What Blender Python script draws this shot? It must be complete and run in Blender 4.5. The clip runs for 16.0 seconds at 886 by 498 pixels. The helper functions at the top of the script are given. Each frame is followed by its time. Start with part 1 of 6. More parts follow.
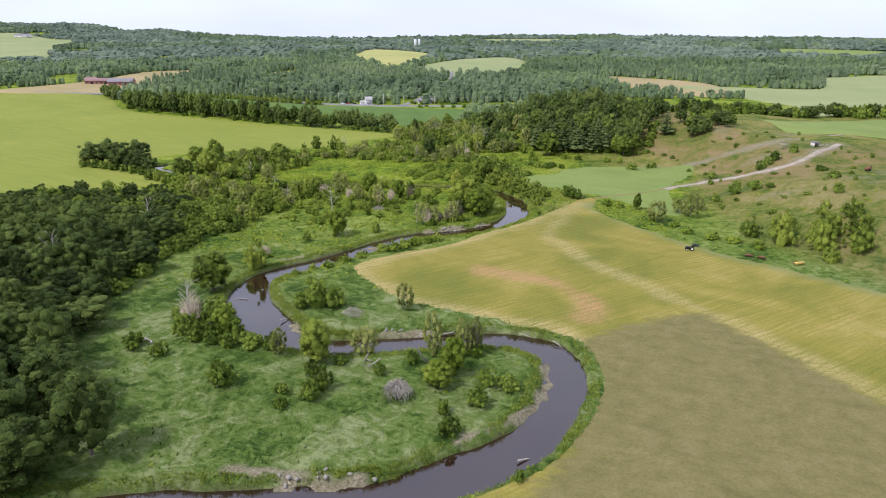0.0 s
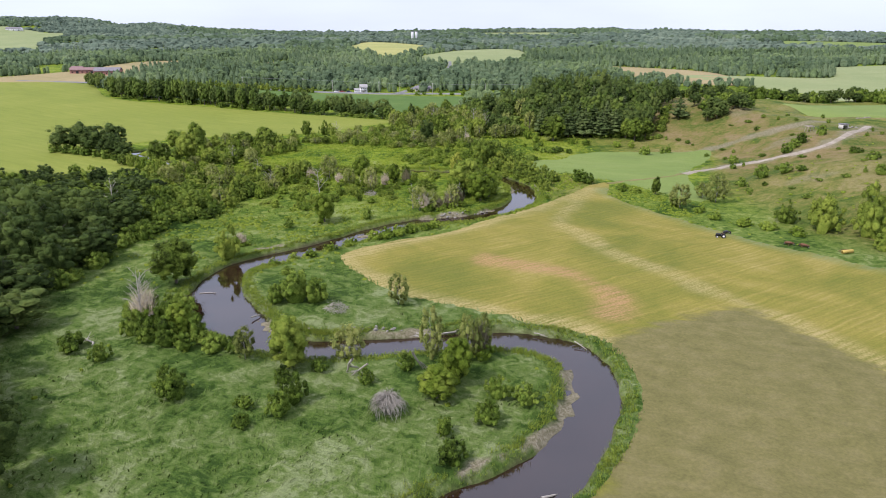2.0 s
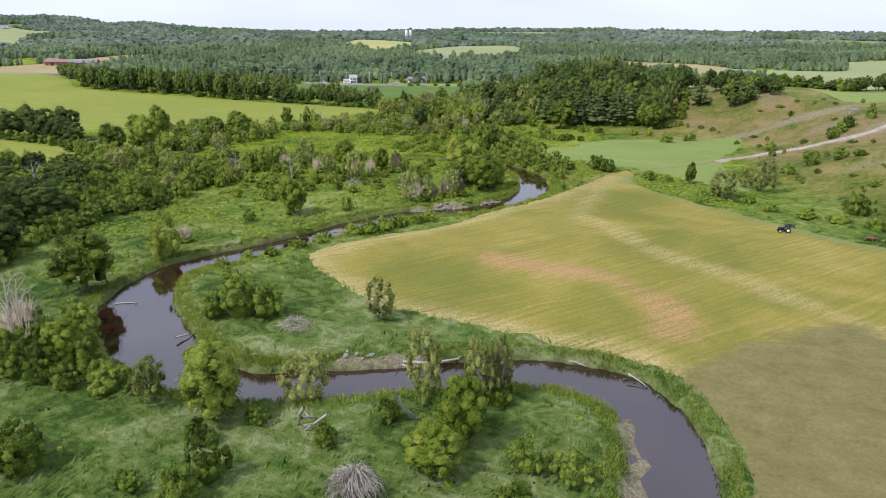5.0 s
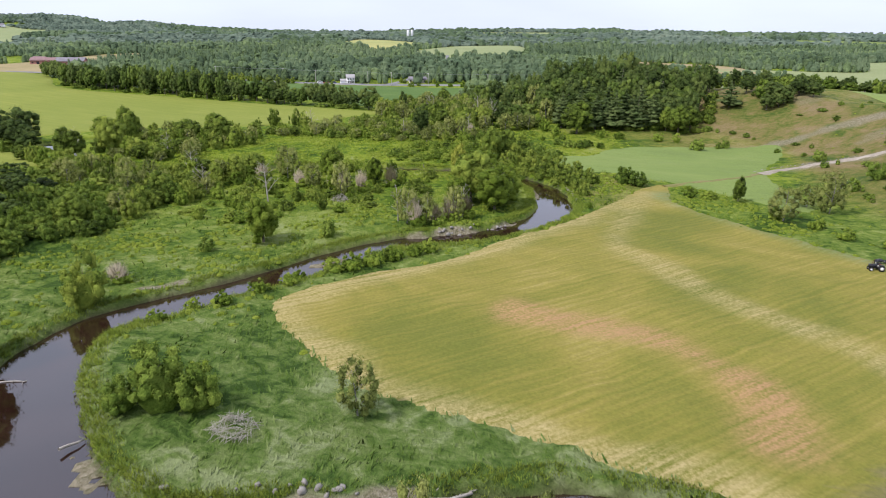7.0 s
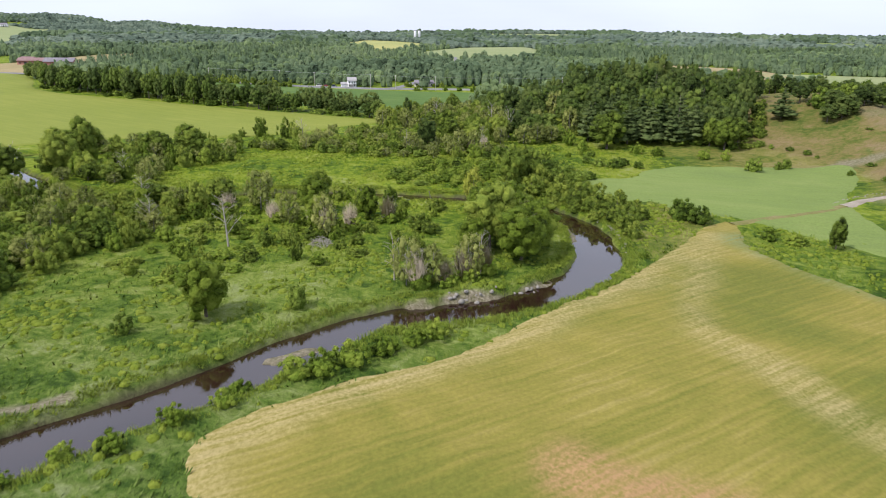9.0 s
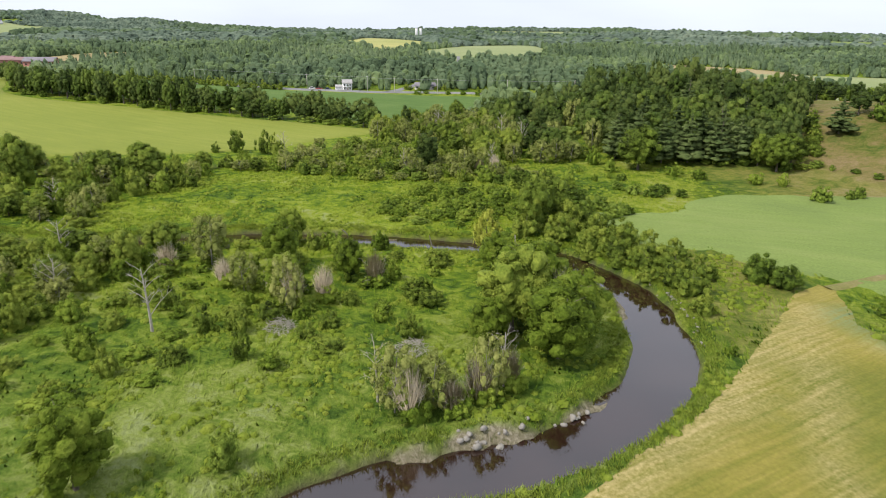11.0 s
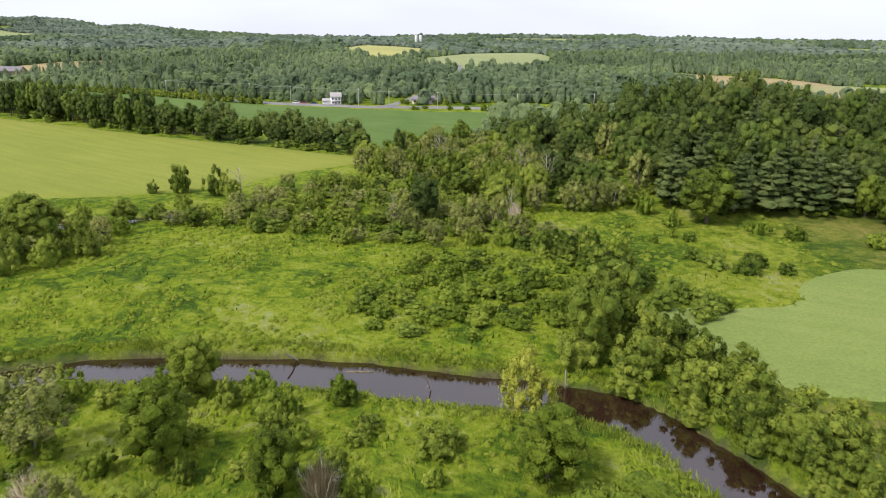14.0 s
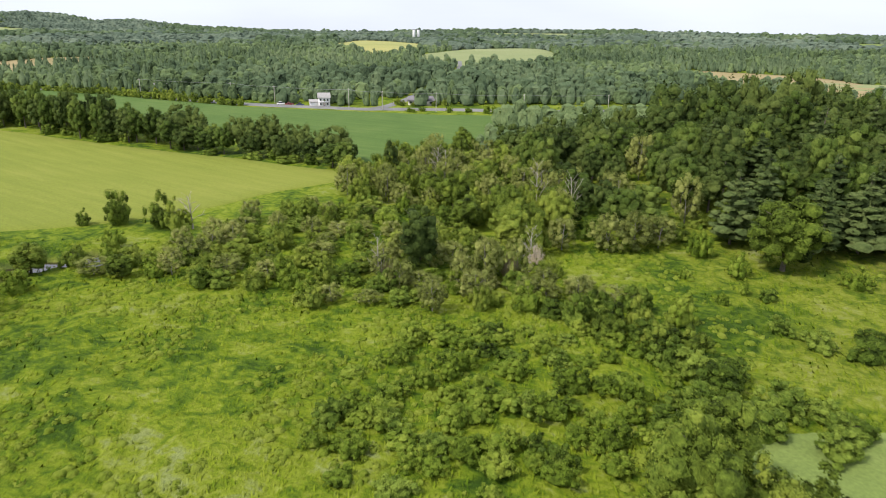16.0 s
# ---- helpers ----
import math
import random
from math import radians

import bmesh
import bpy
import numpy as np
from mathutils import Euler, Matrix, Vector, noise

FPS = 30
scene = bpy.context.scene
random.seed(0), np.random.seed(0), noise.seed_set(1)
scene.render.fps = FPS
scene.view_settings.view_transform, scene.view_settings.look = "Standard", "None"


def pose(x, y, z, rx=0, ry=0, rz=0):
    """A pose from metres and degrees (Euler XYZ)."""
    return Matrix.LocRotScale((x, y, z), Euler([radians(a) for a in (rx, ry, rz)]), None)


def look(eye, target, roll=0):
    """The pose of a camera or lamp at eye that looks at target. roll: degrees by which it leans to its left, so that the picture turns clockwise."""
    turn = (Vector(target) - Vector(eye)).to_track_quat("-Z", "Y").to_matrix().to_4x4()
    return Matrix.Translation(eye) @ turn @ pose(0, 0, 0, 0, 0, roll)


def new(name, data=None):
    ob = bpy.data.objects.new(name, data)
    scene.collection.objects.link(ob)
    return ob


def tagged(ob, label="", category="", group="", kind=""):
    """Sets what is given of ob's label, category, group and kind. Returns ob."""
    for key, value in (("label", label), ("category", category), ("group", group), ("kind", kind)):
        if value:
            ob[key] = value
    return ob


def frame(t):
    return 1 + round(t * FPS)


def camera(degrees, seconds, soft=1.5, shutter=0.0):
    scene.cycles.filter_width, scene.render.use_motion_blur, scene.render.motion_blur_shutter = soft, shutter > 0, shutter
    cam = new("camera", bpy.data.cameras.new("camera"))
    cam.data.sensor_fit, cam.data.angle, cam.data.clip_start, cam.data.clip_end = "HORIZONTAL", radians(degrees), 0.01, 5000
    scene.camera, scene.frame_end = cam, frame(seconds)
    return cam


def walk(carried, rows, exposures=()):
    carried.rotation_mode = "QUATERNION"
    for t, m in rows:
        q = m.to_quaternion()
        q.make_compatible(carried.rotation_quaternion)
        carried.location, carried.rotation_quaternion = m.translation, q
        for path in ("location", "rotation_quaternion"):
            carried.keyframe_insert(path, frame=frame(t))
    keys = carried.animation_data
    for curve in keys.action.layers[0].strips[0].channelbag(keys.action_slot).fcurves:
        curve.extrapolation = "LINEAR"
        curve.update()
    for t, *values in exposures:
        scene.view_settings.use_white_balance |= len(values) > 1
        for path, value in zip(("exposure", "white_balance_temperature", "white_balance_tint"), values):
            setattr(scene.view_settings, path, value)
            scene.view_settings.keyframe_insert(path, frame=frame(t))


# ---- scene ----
from mathutils import geometry

cam = camera(67.4, 16.0, soft=1.0, shutter=0.3)
METRES, EYE, TILT, LEAN, TURN = 250.0, 60.0, -17.6, 0.0, 0.0
ROWS = [
    (0.0, 0.0, 0.0, 0.0, 0.0, 0.0, 0.0),
    (0.5, -0.0004, 0.0232, -0.0028, -0.05, -0.09, 0.02),
    (1.0, -0.0009, 0.0457, -0.0053, -0.11, -0.13, 0.05),
    (1.5, -0.0013, 0.0692, -0.0077, -0.16, -0.21, 0.07),
    (2.0, -0.0018, 0.0921, -0.0099, -0.2, -0.27, 0.08),
    (2.5, -0.0021, 0.1159, -0.0121, -0.23, -0.27, 0.06),
    (3.0, -0.0026, 0.1392, -0.0141, -0.27, -0.35, 0.03),
    (3.5, -0.0029, 0.1643, -0.0156, -0.38, -0.33, 0.04),
    (4.0, -0.0032, 0.1874, -0.0172, -0.53, -0.19, 0.12),
    (6.5, -0.0032, 0.3147, 0.0027, -0.81, 0.03, -0.0),
    (7.0, -0.0034, 0.3492, 0.0122, -0.58, 0.05, -0.14),
    (7.5, -0.0039, 0.3839, 0.0221, -0.42, 0.07, -0.28),
    (8.0, -0.0043, 0.4208, 0.0326, -0.26, 0.19, -0.4),
    (8.5, -0.0049, 0.456, 0.0432, -0.14, 0.21, -0.47),
    (9.0, -0.0056, 0.4928, 0.0554, -0.06, 0.16, -0.52),
    (11.5, -0.0085, 0.6611, 0.1151, 0.08, -0.07, -0.63),
    (12.0, -0.0091, 0.6947, 0.1261, 0.1, 0.11, -0.63),
    (12.5, -0.0098, 0.7279, 0.1372, 0.11, 0.34, -0.63),
    (13.0, -0.0102, 0.7622, 0.1483, 0.11, 0.49, -0.64),
    (13.5, -0.0106, 0.7954, 0.1587, 0.11, 0.53, -0.63),
    (14.0, -0.0111, 0.8296, 0.1696, 0.08, 0.48, -0.6),
    (14.5, -0.0115, 0.863, 0.1801, 0.05, 0.36, -0.61),
    (15.0, -0.0119, 0.8978, 0.1914, 0.06, 0.28, -0.62),
    (15.5, -0.0123, 0.9308, 0.2022, 0.02, 0.16, -0.57),
    (16.0, -0.0127, 0.9638, 0.213, -0.05, 0.09, -0.56),
]
EXPOSURES = [(0.0, 0.16, 5950, 24), (8.0, 0.14, 6000, 22), (12.0, 0.19, 6450, 16), (14.5, 0.19, 6450, 21), (16.0, 0.19, 6450, 17)]
walk(cam, [(t, pose(0, 0, EYE, TILT, LEAN, TURN) @ pose(METRES * x, METRES * y, METRES * z, 90 + pitch, roll, yaw)) for t, x, y, z, yaw, pitch, roll in ROWS], EXPOSURES)

# ---------------------------------------------------------------- sky and sun: thin bright overcast
world = bpy.data.worlds.new("overcast_sky")
scene.world = world
world.use_nodes = True
wn, wl = world.node_tree.nodes, world.node_tree.links
wn.clear()
w_out, w_bg, w_sky = wn.new("ShaderNodeOutputWorld"), wn.new("ShaderNodeBackground"), wn.new("ShaderNodeTexSky")
w_sky.sky_type, w_sky.sun_disc = "NISHITA", False
w_sky.sun_elevation, w_sky.sun_rotation, w_sky.air_density, w_sky.dust_density = radians(52), radians(-118), 1.0, 2.5
w_gain = wn.new("ShaderNodeVectorMath")
w_gain.operation = "SCALE"
w_gain.inputs["Scale"].default_value = 0.10
w_tc, w_map, w_noise, w_ramp, w_mix = (wn.new("ShaderNode" + k) for k in ("TexCoord", "Mapping", "TexNoise", "ValToRGB", "MixRGB"))
w_map.inputs["Scale"].default_value = (1.0, 1.0, 5.0)
w_noise.inputs["Scale"].default_value, w_noise.inputs["Detail"].default_value = 2.2, 5.0
w_ramp.color_ramp.elements[0].position, w_ramp.color_ramp.elements[0].color = 0.30, (0.80, 0.80, 0.80, 1)
w_ramp.color_ramp.elements[1].position, w_ramp.color_ramp.elements[1].color = 0.70, (1.0, 1.0, 1.0, 1)
w_mix.inputs[2].default_value = (0.79, 0.88, 0.96, 1)
wl.new(w_tc.outputs["Generated"], w_map.inputs[0])
wl.new(w_map.outputs[0], w_noise.inputs["Vector"])
wl.new(w_noise.outputs["Fac"], w_ramp.inputs[0])
wl.new(w_ramp.outputs[0], w_mix.inputs[0])
wl.new(w_sky.outputs[0], w_gain.inputs[0])
wl.new(w_gain.outputs[0], w_mix.inputs[1])
wl.new(w_mix.outputs[0], w_bg.inputs[0])
w_bg.inputs[1].default_value = 1.06
wl.new(w_bg.outputs[0], w_out.inputs[0])
sun = new("sun", bpy.data.lights.new("sun", "SUN"))
sun.data.energy, sun.data.angle, sun.data.color = 3.2, radians(6), (1.0, 0.96, 0.88)
sun.matrix_world = look((-105, -55, 150), (0, 0, 0))

# ---------------------------------------------------------------- small maths


def ss(a, b, x):
    t = np.clip((np.asarray(x, float) - a) / (b - a), 0, 1)
    return t * t * (3 - 2 * t)


def vnoise(x, y, size, seed=0):
    """Smooth value noise, 0 to 1, with cells of that many metres."""
    x, y = np.asarray(x, float) / size + 913.7, np.asarray(y, float) / size + 517.3
    i, j = np.floor(x), np.floor(y)
    u, v = x - i, y - j
    u, v = u * u * (3 - 2 * u), v * v * (3 - 2 * v)

    def h(a, b):
        s = np.sin(a * 127.1 + b * 311.7 + seed * 74.7) * 43758.5453
        return s - np.floor(s)
    return (h(i, j) * (1 - u) + h(i + 1, j) * u) * (1 - v) + (h(i, j + 1) * (1 - u) + h(i + 1, j + 1) * u) * v


def spline(pts, step=1.0, closed=False):
    """Catmull-Rom through the points, about every step metres."""
    p = np.array(pts, float)
    n = len(p)
    out = []
    for k in range(n if closed else n - 1):
        a, b, c, d = (p[(k + o) % n] if closed else p[min(max(k + o, 0), n - 1)] for o in (-1, 0, 1, 2))
        m = max(2, int(np.linalg.norm((c - b)[:2]) / step))
        t = np.linspace(0, 1, m, endpoint=False)[:, None]
        out.append(0.5 * (2 * b + (c - a) * t + (2 * a - 5 * b + 4 * c - d) * t ** 2 + (3 * b - a - 3 * c + d) * t ** 3))
    if not closed:
        out.append(p[-1:])
    return np.concatenate(out)


def inside(poly, x, y):
    """Even-odd test of many points against one outline."""
    x, y = np.asarray(x, float), np.asarray(y, float)
    hit = np.zeros(x.shape, bool)
    q = np.roll(poly, 1, axis=0)
    for (x1, y1), (x2, y2) in zip(poly[:, :2], q[:, :2]):
        if y1 != y2:
            hit ^= ((y1 > y) != (y2 > y)) & (x < (x2 - x1) * (y - y1) / (y2 - y1) + x1)
    return hit


def near_line(line, x, y, reach):
    """Distance of many points to a sampled line (less the line's third column), no more than reach."""
    x, y = np.asarray(x, float).ravel(), np.asarray(y, float).ravel()
    best = np.full(x.shape, float(reach))
    lo, hi = line[:, :2].min(0) - reach - 8, line[:, :2].max(0) + reach + 8
    todo = np.nonzero((x > lo[0]) & (x < hi[0]) & (y > lo[1]) & (y < hi[1]))[0]
    for part_ in np.array_split(todo, max(1, len(todo) // 4000)):
        d = np.hypot(x[part_, None] - line[:, 0], y[part_, None] - line[:, 1])
        if line.shape[1] > 2:
            d = d - line[:, 2]
        best[part_] = np.minimum(best[part_], d.min(1))
    return best


# ---------------------------------------------------------------- the plan: river, fields, tracks, hills
WATER = -1.9
RIVER_LOW = [(-150, 60, 5), (-90, 68, 5), (-48, 75, 4.6), (-25, 77, 4.0), (-8, 79.2, 3.3), (-0.75, 83.0, 3.5), (6, 87.0, 3.8), (12.8, 92.2, 3.6), (16.9, 97.5, 3.1),
             (20.2, 104.5, 3.0), (23.1, 113, 3.2), (23.6, 119.3, 2.9), (21.8, 125.7, 3.2), (17.0, 129.4, 3.1), (10.5, 131.1, 2.9), (-5, 129.4, 2.5), (-14, 128.3, 2.9), (-24, 127.8, 2.8),
             (-33, 132.3, 3.7), (-42.3, 142.8, 4.7), (-48.0, 153.6, 4.6), (-49.4, 164.2, 3.4), (-46.5, 172.4, 3.4), (-38.3, 179.7, 3.4), (-26.3, 190.9, 3.5)]
RIVER_HIGH = [(-26.3, 190.9, 3.5), (-19.2, 199.7, 3.5), (-10.5, 208.0, 3.2), (0, 211.4, 3.2), (11, 216.1, 2.8), (20.8, 225.5, 3.1), (26.5, 235.5, 3.6), (28.1, 247, 3.4),
              (28.5, 257, 3.3), (24.2, 268, 3.0), (16.9, 277.5, 3.2), (8, 281.0, 3.2), (-3, 282.9, 3.5), (-18, 286.0, 3.4), (-32, 286.5, 3.2), (-47, 285.8, 3.2),
              (-62, 281, 3.2), (-78, 279, 3.2), (-95, 284, 3.0), (-112, 300, 2.2), (-130, 318, 1.6), (-142, 332, 1.6), (-128, 351, 1.8), (-105, 358, 2.2), (-85, 354, 2.4),
              (-72, 361, 2.2), (-58, 366, 1.5)]
RIVER = np.concatenate([spline(RIVER_LOW), spline(RIVER_HIGH)[1:]])
ALONG = np.gradient(RIVER[:, :2], axis=0)
RIVER[:, 2] += 0.2 + 0.35 * np.abs(ALONG[:, 0]) / (np.linalg.norm(ALONG, axis=1) + 1e-9)      # the banks undercut the sward
RIVER[:, 1] -= 1.3
BARS = [(-32, 83.6, -20, 82.6, 1.0), (-24, 80.4, -11, 81.6, 0.9), (20.4, 119, 20.0, 110.5, 0.9), (19.8, 111, 16.4, 102.5, 0.9), (16.4, 102.5, 12, 97, 0.8), (12, 97, 2, 90.5, 0.7), (-13, 131.6, -3, 132.2, 0.6), (-22, 195.0, -17.5, 198.4, 1.8), (-8.8, 206.6, -5.6, 207.4, 0.9),
        (-6.5, 212.2, -4, 212.6, 0.8), (0, 214.8, 8, 217.2, 0.8), (12, 219.8, 19, 225.4, 0.7), (-16, 286.6, -12, 286.2, 0.8), (-35.6, 138.6, -32, 134.8, 0.9), (-47, 181.8, -42, 184.4, 1.1), (25.0, 248, 24.8, 256, 1.0)]


def bar_distance(x, y, bar):
    ax, ay, bx, by, r = bar
    t = np.clip(((x - ax) * (bx - ax) + (y - ay) * (by - ay)) / ((bx - ax) ** 2 + (by - ay) ** 2), 0, 1)
    return (np.hypot(x - ax - t * (bx - ax), y - ay - t * (by - ay)) + 1.5 * (vnoise(x, y, 2.6, 7) - 0.5)) / r


HAY = [(-24.5, 175), (-20, 165.5), (-12, 154), (-3, 147), (6, 142.6), (13, 138.4), (21, 134), (27.2, 129.6), (30.4, 122.5), (30.8, 115), (29.6, 107), (25.8, 98.6), (20.6, 90.5), (14.8, 83.4), (7.6, 79.2), (0, 74.5), (-13, 62), (0, 20), (60, 0),
       (140, 60), (122, 140), (109, 157), (96, 172), (84, 186), (73.5, 201), (64, 218.5), (56, 239), (60.5, 258), (53, 254), (41, 238), (27, 221), (15, 210), (1, 196), (-13, 187), (-21, 181)]
TALL_HAY = [(26, 124), (32.5, 129.4), (46.8, 137.6), (58.5, 142), (66, 128.5), (76.5, 102), (90, 60), (58, 8), (-2, 20), (-18, 60), (0, 70), (14, 80), (22, 95), (26, 110)]
MINT = [(24, 304), (33, 305.5), (45.7, 306), (54, 308.5), (59, 317), (70, 324), (84, 324.5), (105, 323.5), (121, 322), (113, 303), (101, 287), (94, 273), (90, 255), (86, 233), (81.5, 231.5), (76, 243), (69.5, 254.5), (62, 263.5), (56, 265.5), (52, 272), (49, 278.5), (41, 280), (35, 286), (30.5, 294)]
LEFT = [(-700, 790), (-468, 720), (-340, 672), (-262, 560), (-163, 504), (-106, 477), (-70, 462), (-46, 449), (-27, 439), (-36, 428), (-50, 414), (-66, 392), (-93, 379), (-125, 374), (-146, 360), (-163, 338), (-152, 320),
        (-120, 291), (-132, 281), (-170, 272), (-215, 262), (-330, 250), (-600, 400)]
GREEN = [(-260, 668), (-169, 622), (-135, 605), (-100, 589), (-60, 580), (-11, 568), (24, 563), (22, 520), (8, 478), (-10, 464), (-28, 458), (-60, 484), (-110, 515), (-175, 542), (-260, 580)]
YELLOW = [(-172, 1400), (-160, 1690), (12, 1500), (-14, 1290), (-62, 960), (-100, 1020), (-150, 1180)]
PALE = [(-40, 930), (-4, 1120), (98, 1300), (134, 1130), (92, 900), (6, 870)]
TAN = [(205, 905), (300, 800), (280, 655), (225, 690), (205, 780)]
PASTURE = [(255, 760), (400, 722), (476, 853), (700, 870), (720, 520), (312, 475), (300, 600)]
STRIP = [(160, 585), (181, 600), (265, 520), (300, 470), (252, 470)]
CREST = [(186, 385), (250, 405), (330, 380), (320, 320), (222, 326), (196, 345)]
FAR_GREEN = [(660, 1400), (683, 1540), (830, 1540), (1000, 1400), (900, 1280), (720, 1300)]
FARMYARD = [(-470, 700), (-420, 800), (-400, 930), (-330, 930), (-330, 730), (-350, 690)]
HILL_A = [(-1500, 2250), (-1150, 2150), (-900, 1600), (-760, 1330), (-900, 1330), (-1250, 1600)]
HILL_B = [(-960, 1870), (-900, 1960), (-790, 1980), (-800, 1880)]
TAN_B = [(-245, 860), (-215, 930), (-185, 920), (-195, 860)]
FAR_STRIP = [(-300, 1900), (-290, 2040), (-120, 2060), (-110, 1960)]
FAR_STRIP_B = [(150, 2150), (160, 2350), (420, 2330), (400, 2200)]
FIELDS = [spline(f, 4.0, True) for f in (HAY, MINT, LEFT, GREEN)]
FAR_FIELDS = [spline(f, 20.0, True) for f in (YELLOW, PALE, TAN, PASTURE, STRIP, CREST, FAR_GREEN, FARMYARD, HILL_A, HILL_B, TAN_B, FAR_STRIP, FAR_STRIP_B)]
TRACK_A = [(60, 258), (72, 263), (84, 268), (93, 274), (104, 282), (117, 285), (130, 282.5), (141, 280), (150, 280.5), (159, 285), (171, 296), (185, 311)]
TRACK_B = [(108, 321), (117, 322), (125, 323.5), (137, 321.5), (149, 320), (160, 319), (172, 324)]
ROAD = [(-420, 700), (-250, 664), (-174, 634), (-137, 616), (-100, 600), (-65, 592), (-45, 587), (-33, 588), (0, 588), (60, 586), (140, 600)]
LANE = [(-40, 588), (-33, 600), (-22, 640), (-10, 700), (0, 760), (10, 840), (12, 930)]
FOOT_Y, FOOT_X = (60, 140, 158, 200, 245, 270, 310, 340, 380, 420), (150, 122, 111, 95, 92, 98, 113, 104, 92, 112)


def rise(x, y):
    """The lie of the land, without river and fields."""
    x, y = np.asarray(x, float), np.asarray(y, float)
    z = -0.8 + (0.03 * (np.clip(y, 0, 1500) - 433) + 0.021 * (np.clip(y, 1500, 2600) - 1500)) * ss(380, 520, y)
    ridge = 57 * (1 - ss(-1400, -1150, x)) + 32 * np.exp(-((x + 1100) / 150) ** 2) + 7 * np.exp(-((x + 850) / 180) ** 2) + 7 * (vnoise(x, y, 240, 15) - 0.5) * ss(-900, -1100, x)
    z = z + ridge * np.exp(-((y - 2600) / 430) ** 2)
    z = z + ss(650, 1500, y) * 20 * (vnoise(x, y, 430, 3) - 0.5) + ss(600, 1000, y) * 6 * (vnoise(x, y, 170, 4) - 0.5) + ss(2000, 2600, y) * 14 * (vnoise(x, y, 700, 5) - 0.5)
    u = x - np.interp(y, FOOT_Y, FOOT_X)
    hill = ss(0, 60, u) * (1 - ss(380, 620, y)) * ss(0, 140, y)
    z = z + 14 * hill - 4.0 * hill * np.exp(-((x - 143) / 25) ** 2 - ((y - 270) / 18) ** 2) + hill * 3.0 * (vnoise(x, y, 28, 8) - 0.5) + hill * 1.0 * (vnoise(x, y, 9, 9) - 0.5)
    return z + 13 * np.exp(-((x - 98) / 58) ** 2 - ((y - 425) / 48) ** 2)


def ground_z(x, y):
    """The ground with the river's bed, banks and bars."""
    x, y = np.asarray(x, float), np.asarray(y, float)
    shape = x.shape
    x, y = x.ravel(), y.ravel()
    z = rise(x, y)
    near = (1 - ss(335, 370, y)) * ss(-125, -105, x) * (1 - ss(130, 150, x)) * ss(30, 55, y)
    z = z + near * (0.5 * (vnoise(x, y, 17, 1) - 0.5) + 0.35 * (vnoise(x, y, 5, 2) - 0.5) + 0.42 * (vnoise(x, y, 2.4, 16) - 0.5))
    d = near_line(RIVER, x, y, 12.0) + 0.9 * (vnoise(x, y, 4.5, 4) - 0.5) + 0.7 * (vnoise(x, y, 13, 6) - 0.5)
    k = ss(-0.8, 1.0, d - 0.35)
    z = -3.0 + (z + 3.0) * k
    for bar in BARS:
        z = z + (np.maximum(z, WATER + 0.16) - z) * (1 - ss(0.6, 1.15, bar_distance(x, y, bar)))
    return z.reshape(shape)


# ---------------------------------------------------------------- material kit
def material(name, rough=0.9, metal=0.0, spec=0.25):
    m = bpy.data.materials.new(name)
    m.use_nodes = True
    b = m.node_tree.nodes["Principled BSDF"]
    b.inputs["Roughness"].default_value, b.inputs["Metallic"].default_value = rough, metal
    b.inputs["Specular IOR Level"].default_value = spec
    return m, m.node_tree.nodes, m.node_tree.links, b


def n_noise(nodes, links, scale, detail=4.0, vec=None, rough=0.55, warp=0.0):
    n = nodes.new("ShaderNodeTexNoise")
    n.inputs["Scale"].default_value, n.inputs["Detail"].default_value, n.inputs["Roughness"].default_value = scale, detail, rough
    n.inputs["Distortion"].default_value = warp
    if vec is not None:
        links.new(vec, n.inputs["Vector"])
    return n.outputs["Fac"]


def n_ramp(nodes, links, fac, stops):
    r = nodes.new("ShaderNodeValToRGB")
    e = r.color_ramp.elements
    while len(e) < len(stops):
        e.new(0.5)
    for s, (p, c) in zip(e, stops):
        s.position, s.color = p, (*c, 1)
    links.new(fac, r.inputs[0])
    return r.outputs[0]


def n_mix(nodes, links, fac, a, b, kind="MIX"):
    m = nodes.new("ShaderNodeMixRGB")
    m.blend_type = kind
    for slot, v in zip(m.inputs, (fac, a, b)):
        if isinstance(v, (int, float)):
            slot.default_value = v
        elif isinstance(v, tuple):
            slot.default_value = (*v, 1)
        else:
            links.new(v, slot)
    return m.outputs[0]


def n_math(nodes, links, op, a, b=None):
    m = nodes.new("ShaderNodeMath")
    m.operation = op
    for slot, v in zip(m.inputs, (a, b)):
        if isinstance(v, (int, float)):
            slot.default_value = v
        elif v is not None:
            links.new(v, slot)
    return m.outputs[0]


def n_bump(nodes, links, height, bsdf, dist, strength=1.0):
    b = nodes.new("ShaderNodeBump")
    b.inputs["Distance"].default_value, b.inputs["Strength"].default_value = dist, strength
    links.new(height, b.inputs["Height"])
    links.new(b.outputs[0], bsdf.inputs["Normal"])


def place(nodes, links, rot=0.0, scale=(1, 1, 1)):
    """World metres, turned and stretched."""
    g, m = nodes.new("ShaderNodeNewGeometry"), nodes.new("ShaderNodeMapping")
    m.vector_type = "TEXTURE"
    m.inputs["Rotation"].default_value, m.inputs["Scale"].default_value = (0, 0, radians(-rot)), tuple(1 / s for s in scale)
    links.new(g.outputs["Position"], m.inputs["Vector"])
    return m.outputs[0]


